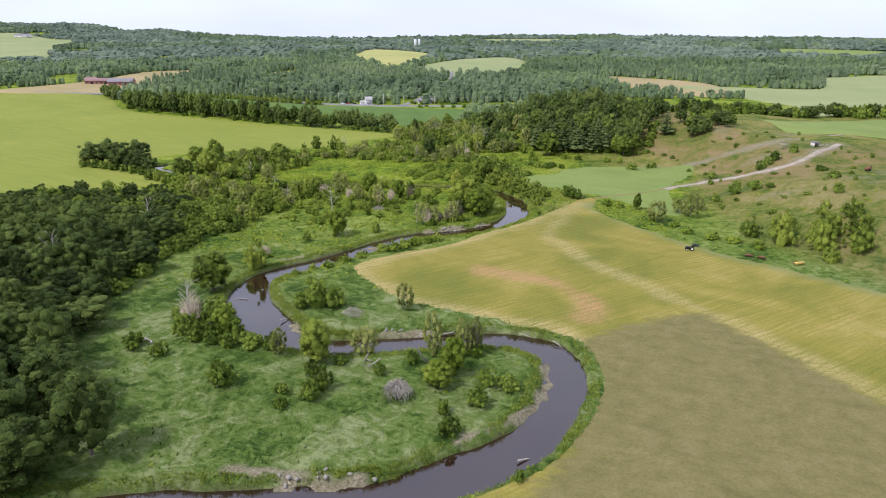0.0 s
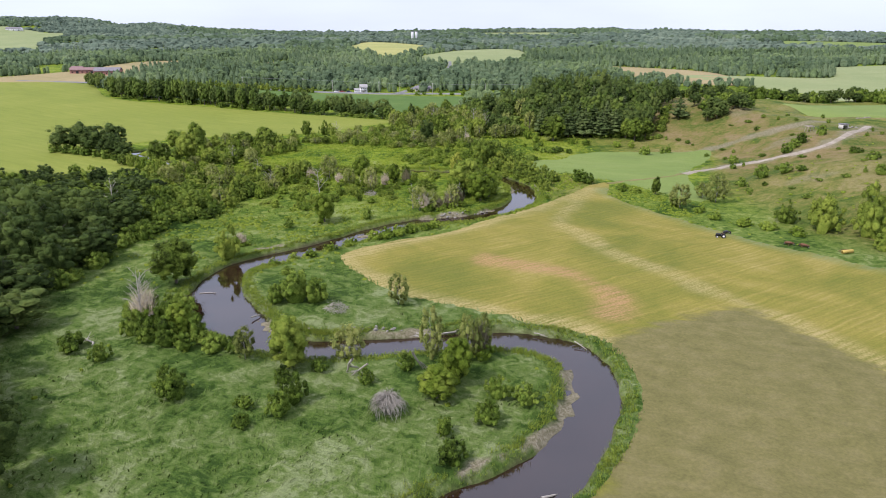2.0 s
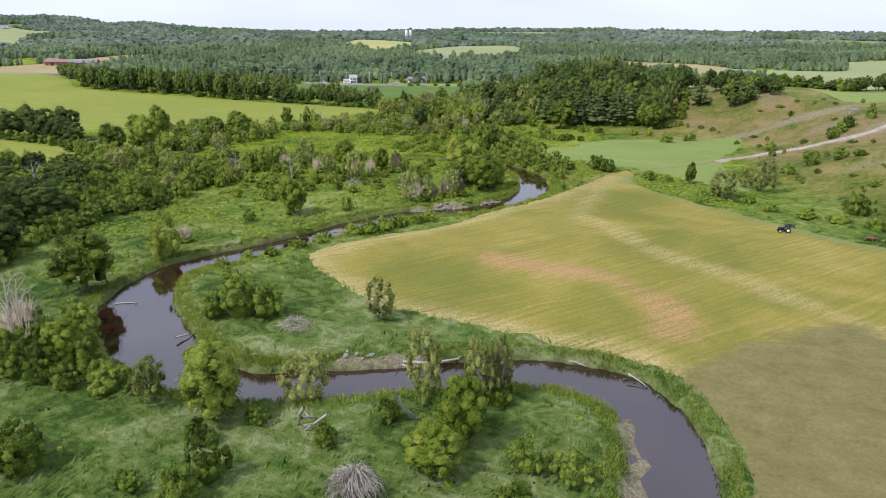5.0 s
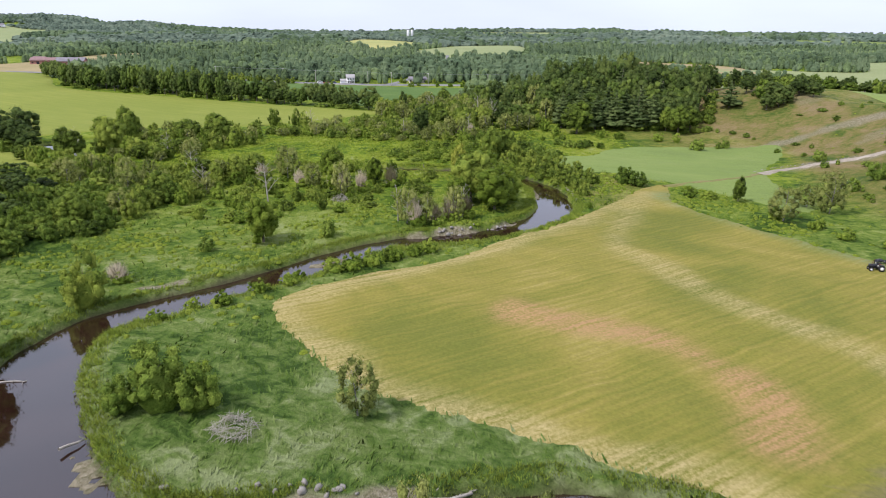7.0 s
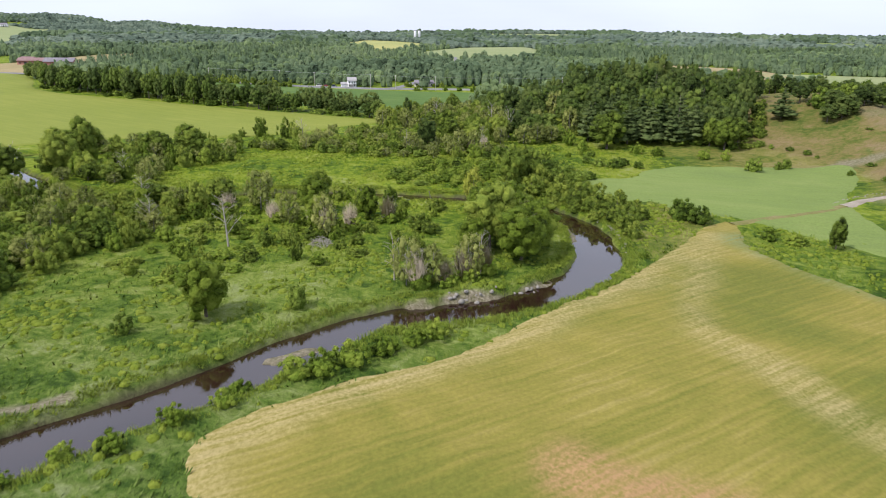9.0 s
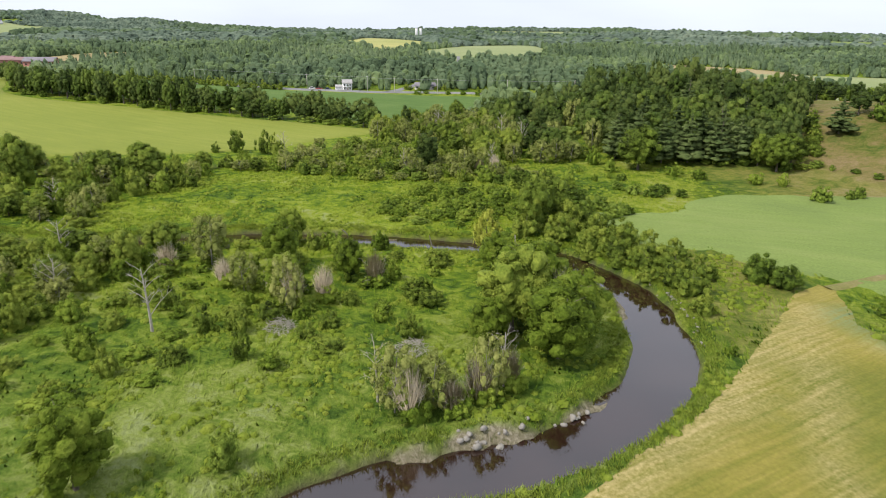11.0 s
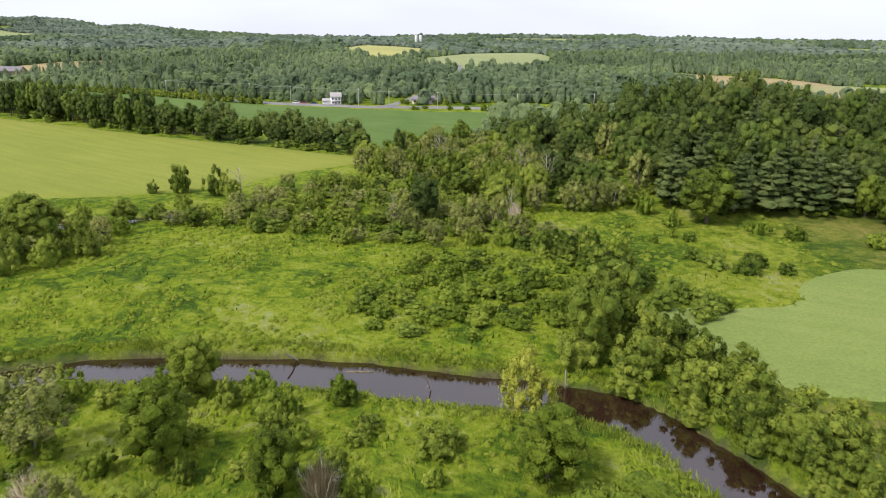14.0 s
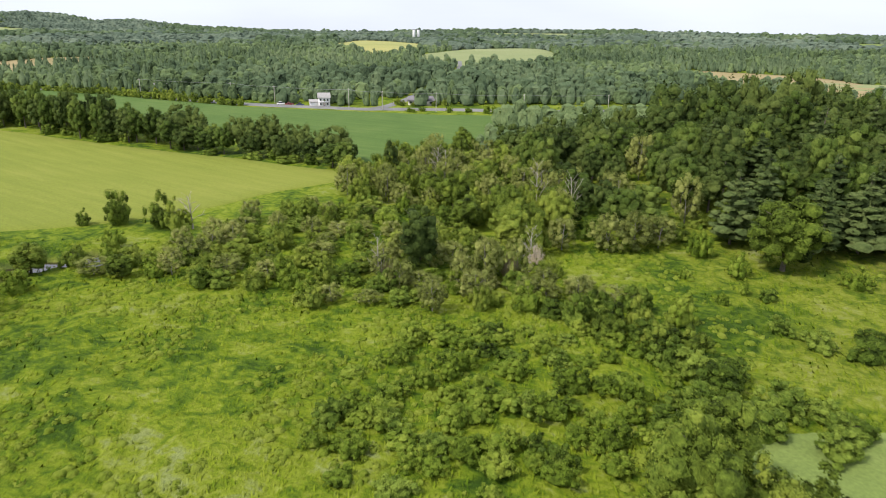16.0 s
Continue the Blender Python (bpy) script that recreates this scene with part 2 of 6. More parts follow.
def leaf_material(name, low, mid, high, gloss=0.3, patch=0.0, through_=0.17):
    m, nd, lk, b = material(name, 0.75, 0.0, gloss * 0.3)
    g, o = nd.new("ShaderNodeNewGeometry"), nd.new("ShaderNodeObjectInfo")
    own = nd.new("ShaderNodeAttribute")
    own.attribute_name = "tone"
    each = n_math(nd, lk, "MULTIPLY", n_math(nd, lk, "ADD", o.outputs["Random"], own.outputs["Fac"]), 0.38)
    big = n_math(nd, lk, "SUBTRACT", n_math(nd, lk, "MULTIPLY", n_noise(nd, lk, 0.55, 3, place(nd, lk)), 0.9), 0.19)
    v = n_math(nd, lk, "ADD", n_math(nd, lk, "MULTIPLY", g.outputs["Random Per Island"], 0.13), n_math(nd, lk, "ADD", each, big))
    if patch:
        wide = n_noise(nd, lk, 0.011, 5, place(nd, lk), 0.6)
        v = n_math(nd, lk, "ADD", n_math(nd, lk, "MULTIPLY", v, 1 - patch), n_math(nd, lk, "MULTIPLY", n_math(nd, lk, "SUBTRACT", n_math(nd, lk, "MULTIPLY", wide, 2.4), 0.7), patch))
    # fine noise puts light tips and dark gaps into the leaf colour
    fine = n_noise(nd, lk, 2.4, 4, place(nd, lk), 0.65)
    v = n_math(nd, lk, "ADD", v, n_math(nd, lk, "MULTIPLY", n_math(nd, lk, "SUBTRACT", fine, 0.5), 0.8))
    n_bump(nd, lk, n_noise(nd, lk, 4.2, 3, place(nd, lk), 0.65), b, 0.4, 0.7)
    # dark end cut to 0.45: leaf self-shadowing deepened in the colour
    col = n_ramp(nd, lk, v, [(0.10, tuple(0.45 * c for c in low)), (0.5, mid), (0.92, high)])
    lk.new(col, b.inputs["Base Color"])
    tr, mx = nd.new("ShaderNodeBsdfTranslucent"), nd.new("ShaderNodeMixShader")
    lk.new(n_mix(nd, lk, 1.0, col, (1.0, 1.0, 0.55), "MULTIPLY"), tr.inputs[0])
    mx.inputs[0].default_value = through_
    lk.new(b.outputs[0], mx.inputs[1])
    lk.new(tr.outputs[0], mx.inputs[2])
    lk.new(mx.outputs[0], nd["Material Output"].inputs[0])
    return m


def meadow_colour(nd, lk, pos):
    """The marsh grass: pale drifts and greener hollows, fresher up the valley."""
    big, mid = n_noise(nd, lk, 0.045, 4, pos, 0.6, 0.6), n_noise(nd, lk, 0.30, 5, pos, 0.6, 1.2)
    laid = n_noise(nd, lk, 1.0, 4, place(nd, lk, 28, (0.45, 1.5, 1.0)), 0.65, 0.8)
    v = n_math(nd, lk, "ADD", n_math(nd, lk, "MULTIPLY", big, 0.5), n_math(nd, lk, "MULTIPLY", mid, 0.5))
    v = n_math(nd, lk, "ADD", v, n_math(nd, lk, "MULTIPLY", n_math(nd, lk, "SUBTRACT", laid, 0.5), 0.22))
    wet = n_ramp(nd, lk, v, [(0.40, (0.034, 0.070, 0.009)), (0.465, (0.082, 0.135, 0.022)), (0.53, (0.132, 0.180, 0.047)), (0.60, (0.210, 0.250, 0.104))])
    fresh = n_ramp(nd, lk, v, [(0.39, (0.034, 0.074, 0.005)), (0.46, (0.090, 0.150, 0.007)), (0.525, (0.165, 0.222, 0.011)), (0.58, (0.215, 0.262, 0.024)), (0.65, (0.240, 0.280, 0.085))])
    yfac = nd.new("ShaderNodeSeparateXYZ")
    lk.new(pos, yfac.inputs[0])
    far = nd.new("ShaderNodeMapRange")
    lk.new(yfac.outputs[1], far.inputs[0])
    far.inputs[1].default_value, far.inputs[2].default_value = 150, 275
    return n_mix(nd, lk, far.outputs[0], wet, fresh), big, mid


def grass_material(name, gain):
    """Standing blades in the colours of the sward below them."""
    m, nd, lk, b = material(name, 0.85, 0.0, 0.08)
    col, _, _ = meadow_colour(nd, lk, place(nd, lk))
    g = nd.new("ShaderNodeNewGeometry")
    col = n_mix(nd, lk, 1.0, col, n_ramp(nd, lk, g.outputs["Random Per Island"], [(0.0, tuple(gain * c for c in (0.86, 0.88, 0.82))), (1.0, tuple(gain * c for c in (1.12, 1.10, 1.12)))]), "MULTIPLY")
    lk.new(col, b.inputs["Base Color"])
    return m


def plain_material(name, colour, rough=0.8, metal=0.0, spread=0.25, scale=3.0, bump=0.0):
    """A paint, wood, metal or stone with mottling at two scales."""
    m, nd, lk, b = material(name, rough, metal)
    tc = nd.new("ShaderNodeTexCoord")
    v = n_math(nd, lk, "ADD", n_math(nd, lk, "MULTIPLY", n_noise(nd, lk, scale, 3, tc.outputs["Object"]), 0.6), n_math(nd, lk, "MULTIPLY", n_noise(nd, lk, scale * 9, 5, tc.outputs["Object"]), 0.4))
    lk.new(n_ramp(nd, lk, v, [(0.3, tuple(c * (1 - spread) for c in colour)), (0.7, tuple(min(1, c * (1 + spread)) for c in colour))]), b.inputs["Base Color"])
    if bump:
        n_bump(nd, lk, v, b, bump)
    return m


# ---------------------------------------------------------------- materials
LEAF_MID = leaf_material("leaf_green", (0.033, 0.056, 0.009), (0.137, 0.197, 0.024), (0.300, 0.356, 0.051))
LEAF_BRIGHT = leaf_material("leaf_bright_green", (0.033, 0.057, 0.007), (0.124, 0.184, 0.016), (0.239, 0.294, 0.039))
LEAF_LIGHT = leaf_material("leaf_light_green", (0.037, 0.066, 0.008), (0.147, 0.222, 0.021), (0.308, 0.378, 0.050))
LEAF_DARK = leaf_material("leaf_dark_green", (0.017, 0.030, 0.007), (0.058, 0.093, 0.019), (0.140, 0.183, 0.041))
LEAF_BUSH = leaf_material("leaf_bush_green", (0.026, 0.046, 0.008), (0.103, 0.163, 0.019), (0.278, 0.362, 0.054))
LEAF_WOOD = leaf_material("leaf_wood_green", (0.022, 0.040, 0.007), (0.074, 0.120, 0.019), (0.170, 0.228, 0.040))
# darker leaf copy: the western woods' darkness is put into its colour
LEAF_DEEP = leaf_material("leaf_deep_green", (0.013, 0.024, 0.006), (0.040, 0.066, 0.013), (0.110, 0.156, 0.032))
LEAF_WILLOW = leaf_material("leaf_willow", (0.057, 0.080, 0.017), (0.202, 0.239, 0.053), (0.372, 0.390, 0.109))
LEAF_YELLOW = leaf_material("leaf_yellow_green", (0.123, 0.157, 0.013), (0.300, 0.342, 0.036), (0.444, 0.462, 0.078))
LEAF_PINE = leaf_material("needle_green", (0.034, 0.056, 0.017), (0.086, 0.128, 0.038), (0.167, 0.214, 0.068), 0.2)
# far leaves: distance haze put into the colour, paler and bluer
LEAF_FAR_HAZE = leaf_material("leaf_far_haze_green", (0.062, 0.103, 0.044), (0.149, 0.213, 0.086), (0.268, 0.338, 0.139), 0.15, 0.35)
LEAF_FAR_DARK_HAZE = leaf_material("leaf_far_dark_haze_green", (0.041, 0.068, 0.035), (0.100, 0.150, 0.075), (0.197, 0.255, 0.124), 0.15, 0.4)
LEAF_SKYLINE_HAZE = leaf_material("leaf_skyline_haze", (0.054, 0.081, 0.057), (0.125, 0.172, 0.119), (0.241, 0.293, 0.198), 0.15, 0.45)
GRASS_TUFT = grass_material("grass_blade", 1.0)
FORB = leaf_material("meadow_forb", (0.085, 0.134, 0.013), (0.158, 0.220, 0.020), (0.256, 0.306, 0.041), 0.2)
BARK = plain_material("bark", (0.13, 0.11, 0.085), 0.95, 0, 0.4, 2.0, 0.03)
DEADWOOD = plain_material("weathered_dead_wood", (0.38, 0.345, 0.29), 0.95, 0, 0.3, 2.0, 0.02)
LEAF_DRY = plain_material("dry_tan_shoot", (0.43, 0.37, 0.25), 0.95, 0, 0.3, 0.8)
DEADTWIG = plain_material("grey_twig", (0.27, 0.25, 0.215), 0.95, 0, 0.35, 1.5)


def ground_material():
    m, nd, lk, b = material("valley_ground", 0.95, 0.0, 0.15)
    pos = place(nd, lk)
    at = nd.new("ShaderNodeAttribute")
    at.attribute_name = "cover"
    sep = nd.new("ShaderNodeSeparateColor")
    lk.new(at.outputs["Color"], sep.inputs[0])
    col, big, mid = meadow_colour(nd, lk, pos)
    fine, blade = n_noise(nd, lk, 1.6, 6, pos, 0.7, 1.0), n_noise(nd, lk, 5.0, 4, pos, 0.7)
    dry = n_ramp(nd, lk, n_math(nd, lk, "ADD", n_math(nd, lk, "MULTIPLY", mid, 0.35), n_math(nd, lk, "MULTIPLY", big, 0.65)),
                 [(0.40, (0.060, 0.098, 0.014)), (0.455, (0.112, 0.128, 0.024)), (0.51, (0.165, 0.146, 0.042)), (0.60, (0.225, 0.168, 0.078))])
    sand = n_ramp(nd, lk, fine, [(0.34, (0.110, 0.108, 0.045)), (0.5, (0.222, 0.193, 0.122)), (0.68, (0.360, 0.320, 0.225))])
    mud = n_ramp(nd, lk, fine, [(0.3, (0.060, 0.052, 0.026)), (0.7, (0.125, 0.130, 0.055))])
    col = n_mix(nd, lk, sep.outputs[0], col, dry)
    tone = n_ramp(nd, lk, n_math(nd, lk, "ADD", n_math(nd, lk, "MULTIPLY", fine, 0.6), n_math(nd, lk, "MULTIPLY", blade, 0.4)), [(0.3, (0.58, 0.60, 0.56)), (0.64, (1.26, 1.25, 1.22))])
    col = n_mix(nd, lk, 1.0, col, tone, "MULTIPLY")
    col = n_mix(nd, lk, sep.outputs[2], col, mud)
    col = n_mix(nd, lk, sep.outputs[1], col, sand)
    lk.new(col, b.inputs["Base Color"])
    n_bump(nd, lk, n_math(nd, lk, "ADD", n_math(nd, lk, "MULTIPLY", fine, 0.7), n_math(nd, lk, "MULTIPLY", blade, 0.3)), b, 0.7, 0.8)
    return m


def field_material(name, stops, rot, streak=0.5, streak_scale=(0.35, 0.02, 0.1), big=0.03, bump=0.06, patch=None, lines=0.0, uncut=None):
    """A crop or hay surface with working lines along one direction."""
    m, nd, lk, b = material(name, 0.95, 0.0, 0.15)
    pos = place(nd, lk)
    along = n_noise(nd, lk, 1.0, 5, place(nd, lk, rot, streak_scale), 0.6)
    blot, grain = n_noise(nd, lk, big, 4, pos, 0.55, 0.8), n_noise(nd, lk, 2.2, 5, pos, 0.7)
    v = n_math(nd, lk, "ADD", n_math(nd, lk, "MULTIPLY", along, streak), n_math(nd, lk, "MULTIPLY", blot, 1 - streak))
    if lines:
        w = nd.new("ShaderNodeTexWave")
        w.inputs["Scale"].default_value, w.inputs["Distortion"].default_value, w.inputs["Detail Scale"].default_value = lines, 1.5, 0.4
        w.inputs["Detail"].default_value = 3
        w.bands_direction = "Y"
        lk.new(place(nd, lk, rot, (1, 1, 1)), w.inputs["Vector"])
        v = n_math(nd, lk, "ADD", n_math(nd, lk, "MULTIPLY", v, 0.97), n_math(nd, lk, "MULTIPLY", w.outputs["Fac"], 0.03))
    col = n_ramp(nd, lk, v, stops)
    if patch:
        at = nd.new("ShaderNodeAttribute")
        at.attribute_name = "cover"
        sep = nd.new("ShaderNodeSeparateColor")
        lk.new(at.outputs["Color"], sep.inputs[0])
        ragged = n_math(nd, lk, "ADD", n_math(nd, lk, "MULTIPLY", along, 0.6), n_math(nd, lk, "MULTIPLY", grain, 0.6))
        for k, c in enumerate(patch):
            f = n_math(nd, lk, "MULTIPLY", sep.outputs[k], n_math(nd, lk, "MULTIPLY", n_math(nd, lk, "SUBTRACT", ragged, 0.46), 6.5))
            f.node.use_clamp = True
            col = n_mix(nd, lk, f, col, c)
    if uncut:
        own = nd.new("ShaderNodeAttribute")
        own.attribute_name = "tone"
        tuft = n_noise(nd, lk, 1.0, 5, place(nd, lk, rot + 50, (0.12, 0.5, 0.1)), 0.65, 0.6)
        stand = n_ramp(nd, lk, n_math(nd, lk, "ADD", n_math(nd, lk, "MULTIPLY", tuft, 0.35), n_math(nd, lk, "MULTIPLY", n_noise(nd, lk, 0.3, 5, pos, 0.65), 0.65)), uncut)
        f = n_math(nd, lk, "ADD", own.outputs["Fac"], n_math(nd, lk, "SUBTRACT", n_math(nd, lk, "MULTIPLY", tuft, 1.2), 0.6))
        f = n_math(nd, lk, "MULTIPLY", n_math(nd, lk, "SUBTRACT", f, 0.32), 3.2)
        f.node.use_clamp = True
        col = n_mix(nd, lk, f, col, stand)
    col = n_mix(nd, lk, 1.0, col, n_ramp(nd, lk, grain, [(0.3, (0.80, 0.80, 0.80)), (0.7, (1.16, 1.16, 1.14))]), "MULTIPLY")
    lk.new(col, b.inputs["Base Color"])
    n_bump(nd, lk, n_math(nd, lk, "ADD", grain, n_math(nd, lk, "MULTIPLY", along, 1.5)), b, bump, 0.7)
    return m


GROUND = ground_material()
HAY_MAT = field_material("mown_hay", [(0.36, (0.134, 0.144, 0.023)), (0.46, (0.178, 0.170, 0.029)), (0.54, (0.228, 0.197, 0.040)), (0.66, (0.315, 0.256, 0.082))], -31, 0.34, (0.05, 1.3, 0.1), 0.035, 0.08,
                         patch=[(0.37, 0.30, 0.135), (0.33, 0.205, 0.090), (0.13, 0.19, 0.085)], lines=0.21,
                         uncut=[(0.32, (0.122, 0.112, 0.038)), (0.46, (0.148, 0.134, 0.046)), (0.54, (0.165, 0.146, 0.054)), (0.70, (0.190, 0.164, 0.070))])
MINT_MAT = field_material("young_clover", [(0.32, (0.140, 0.190, 0.050)), (0.50, (0.164, 0.220, 0.054)), (0.70, (0.205, 0.248, 0.072))], 20, 0.4, (0.05, 0.5, 0.1), 0.03, 0.05)
LEFT_MAT = field_material("hayfield_green", [(0.30, (0.152, 0.188, 0.026)), (0.50, (0.190, 0.220, 0.033)), (0.70, (0.240, 0.256, 0.048))], 35, 0.55, (0.03, 0.35, 0.1), 0.012, 0.05)
GREEN_MAT = field_material("row_crop", [(0.30, (0.062, 0.118, 0.024)), (0.50, (0.088, 0.150, 0.032)), (0.70, (0.125, 0.182, 0.045))], 30, 0.5, (0.05, 0.4, 0.1), 0.02, 0.1)
YELLOW_MAT = field_material("far_grain", [(0.30, (0.24, 0.27, 0.085)), (0.50, (0.33, 0.33, 0.11)), (0.70, (0.40, 0.36, 0.13))], 30, 0.4, (0.01, 0.1, 0.1), 0.006, 0.05)
PALE_MAT = field_material("far_pasture", [(0.30, (0.19, 0.235, 0.09)), (0.50, (0.235, 0.27, 0.115)), (0.70, (0.28, 0.30, 0.14))], 30, 0.4, (0.02, 0.2, 0.1), 0.01, 0.05)
TAN_MAT = field_material("stubble", [(0.30, (0.23, 0.20, 0.085)), (0.50, (0.31, 0.25, 0.12)), (0.70, (0.36, 0.29, 0.16))], 30, 0.4, (0.02, 0.2, 0.1), 0.01, 0.05)
SAND_MAT = field_material("sandy_track", [(0.30, (0.220, 0.182, 0.130)), (0.50, (0.315, 0.270, 0.208)), (0.70, (0.420, 0.370, 0.300))], 10, 0.4, (0.4, 0.4, 0.1), 0.25, 0.08)
EARTH_MAT = field_material("worn_earth", [(0.30, (0.150, 0.158, 0.042)), (0.50, (0.185, 0.170, 0.058)), (0.70, (0.245, 0.205, 0.095))], 10, 0.4, (0.4, 0.4, 0.1), 0.25, 0.08)
ROAD_MAT = field_material("worn_asphalt", [(0.30, (0.15, 0.148, 0.144)), (0.50, (0.20, 0.197, 0.192)), (0.70, (0.26, 0.255, 0.245))], 10, 0.4, (0.1, 0.5, 0.1), 0.1, 0.02)


def water_material():
    m, nd, lk, b = material("brown_river_water", 0.04, 0.0, 0.5)
    pos = place(nd, lk)
    lk.new(n_ramp(nd, lk, n_noise(nd, lk, 0.12, 3, pos), [(0.35, (0.018, 0.008, 0.005)), (0.65, (0.026, 0.012, 0.008))]), b.inputs["Base Color"])
    b.inputs["IOR"].default_value = 1.9
    h = n_math(nd, lk, "ADD", n_noise(nd, lk, 1.3, 4, pos, 0.6, 0.6), n_math(nd, lk, "MULTIPLY", n_noise(nd, lk, 0.25, 2, pos), 1.2))
    n_bump(nd, lk, h, b, 0.02, 0.14)
    return m


WATER_MAT = water_material()


# ---------------------------------------------------------------- mesh kit
def mesh_np(name, V, F, mat, smooth=False, cover=None, normals=None, tone=None):
    """One mesh from arrays; F has three or four columns."""
    V, F = np.asarray(V, np.float32), np.asarray(F, np.int32)
    me = bpy.data.meshes.new(name)
    n, k = F.shape
    me.vertices.add(len(V))
    me.vertices.foreach_set("co", V.ravel())
    me.loops.add(n * k)
    me.loops.foreach_set("vertex_index", F.ravel())
    me.polygons.add(n)
    me.polygons.foreach_set("loop_start", np.arange(0, n * k, k, dtype=np.int32))
    me.update(calc_edges=True)
    me.validate()
    if smooth:
        me.polygons.foreach_set("use_smooth", np.ones(len(me.polygons), bool))
    if cover is not None:
        a = me.color_attributes.new("cover", "FLOAT_COLOR", "POINT")
        a.data.foreach_set("color", np.concatenate([cover, np.ones((len(V), 1))], 1).astype(np.float32).ravel())
    if tone is not None:
        a = me.attributes.new("tone", "FLOAT", "POINT")
        a.data.foreach_set("value", np.asarray(tone, np.float32))
    if normals is not None:
        me.polygons.foreach_set("use_smooth", np.ones(len(me.polygons), bool))
        me.normals_split_custom_set_from_vertices(normals.tolist())
    if mat:
        me.materials.append(mat)
    return me


def leafy(V, centre_z, up=0.22):
    """Rounded normals for a crown, so that sprays are lit as one leafy mass."""
    N = V * (1, 1, 0.8) - np.array((0, 0, centre_z))
    N = N / (np.linalg.norm(N, axis=1)[:, None] + 1e-6) + np.array((0, 0, up))
    return N / (np.linalg.norm(N, axis=1)[:, None] + 1e-6)


def join(parts):
    """Stacks (V, F) pairs."""
    Vs, Fs, n = [], [], 0
    for V, F in parts:
        Vs.append(V)
        Fs.append(F + n)
        n += len(V)
    return np.concatenate(Vs), np.concatenate(Fs)


def part(name, me, parent, label=""):
    ob = new(name, me)
    ob.parent = parent
    return tagged(ob, label) if label else ob


def base(name, x, y, z, label, category, group="", kind=""):
    ob = new(name)
    ob.matrix_world = Matrix.Translation((x, y, z))
    return tagged(ob, label, category, group, kind)


def tube(points, radii, n=6):
    """A tapered tube through the points, in triangles."""
    P, out = np.array(points, float), []
    for k, (p, r) in enumerate(zip(P, radii)):
        d = P[min(k + 1, len(P) - 1)] - P[max(k - 1, 0)]
        d = d / (np.linalg.norm(d) + 1e-9)
        a = np.cross(d, (0.31, 0.93, 0.2))
        a /= np.linalg.norm(a)
        b = np.cross(d, a)
        t = np.linspace(0, 2 * np.pi, n, endpoint=False)[:, None]
        out.append(p + r * (np.cos(t) * a + np.sin(t) * b))
    F = []
    for k in range(len(P) - 1):
        for i in range(n):
            a, b, c, d = k * n + i, k * n + (i + 1) % n, (k + 1) * n + (i + 1) % n, (k + 1) * n + i
            F += [(a, b, c), (a, c, d)]
    F += [((len(P) - 1) * n, (len(P) - 1) * n + i, (len(P) - 1) * n + i + 1) for i in range(1, n - 1)]
    return np.concatenate(out), np.array(F)


def cards(rng, P, N, size, stretch=1.0):
    """Pointed leaf sprays at P facing about N: one triangle each."""
    n = len(P)
    N = N + rng.normal(0, 0.36, (n, 3))
    N[:, 2] = np.abs(N[:, 2]) + 0.1
    N /= np.linalg.norm(N, axis=1)[:, None] + 1e-9
    A = np.cross(N, rng.normal(0, 1, (n, 3)))
    A /= np.linalg.norm(A, axis=1)[:, None] + 1e-9
    B = np.cross(N, A)
    s = size * rng.uniform(0.6, 1.3, (n, 1))
    V = np.stack([P + A * s * 0.62 * stretch, P - A * s * 0.30 * stretch + B * s * 0.46 + N * s * 0.08, P - A * s * 0.30 * stretch - B * s * 0.46 - N * s * 0.05], 1).reshape(-1, 3)
    return V, np.arange(3 * n).reshape(n, 3)


def blob(rng, centre, radius, rings=4, sides=7, jitter=0.18):
    """A lumpy closed core in triangles."""
    c, r = np.array(centre, float), np.array(radius, float)
    V = [c - r * (0, 0, 1)]
    for k in range(1, rings):
        f = np.pi * k / rings
        for i in range(sides):
            t = 2 * np.pi * (i + 0.5 * (k % 2)) / sides
            V.append(c + r * np.array((np.sin(f) * np.cos(t), np.sin(f) * np.sin(t), -np.cos(f))) * (1 + rng.uniform(-jitter, jitter)))
    V.append(c + r * (0, 0, 1))
    F = [(0, 1 + (i + 1) % sides, 1 + i) for i in range(sides)]
    for k in range(rings - 2):
        for i in range(sides):
            a, b = 1 + k * sides + i, 1 + k * sides + (i + 1) % sides
            F += [(a, b, b + sides), (a, b + sides, a + sides)]
    top, last = len(V) - 1, 1 + (rings - 2) * sides
    F += [(last + i, last + (i + 1) % sides, top) for i in range(sides)]
    return np.array(V), np.array(F)


def lit(V, clump, crown, own=0.75, sag=0.15):
    """Normals of a leafy mass: round about its clump, and about the whole crown."""
    a, c = V - clump, V - crown
    a[:, 2] = np.maximum(a[:, 2], -sag * np.linalg.norm(a[:, :2], axis=1))
    N = own * a / (np.linalg.norm(a, axis=1)[:, None] + 1e-6) + (1.3 - own) * c / (np.linalg.norm(c, axis=1)[:, None] + 1e-6) + (0, 0, 0.12)
    return N / (np.linalg.norm(N, axis=1)[:, None] + 1e-6)


def gather(out):
    """Joins (V, F, N, tone) rows."""
    return (*join([o[:2] for o in out]), np.concatenate([o[2] for o in out]), np.concatenate([np.full(len(o[0]), o[3]) for o in out]))


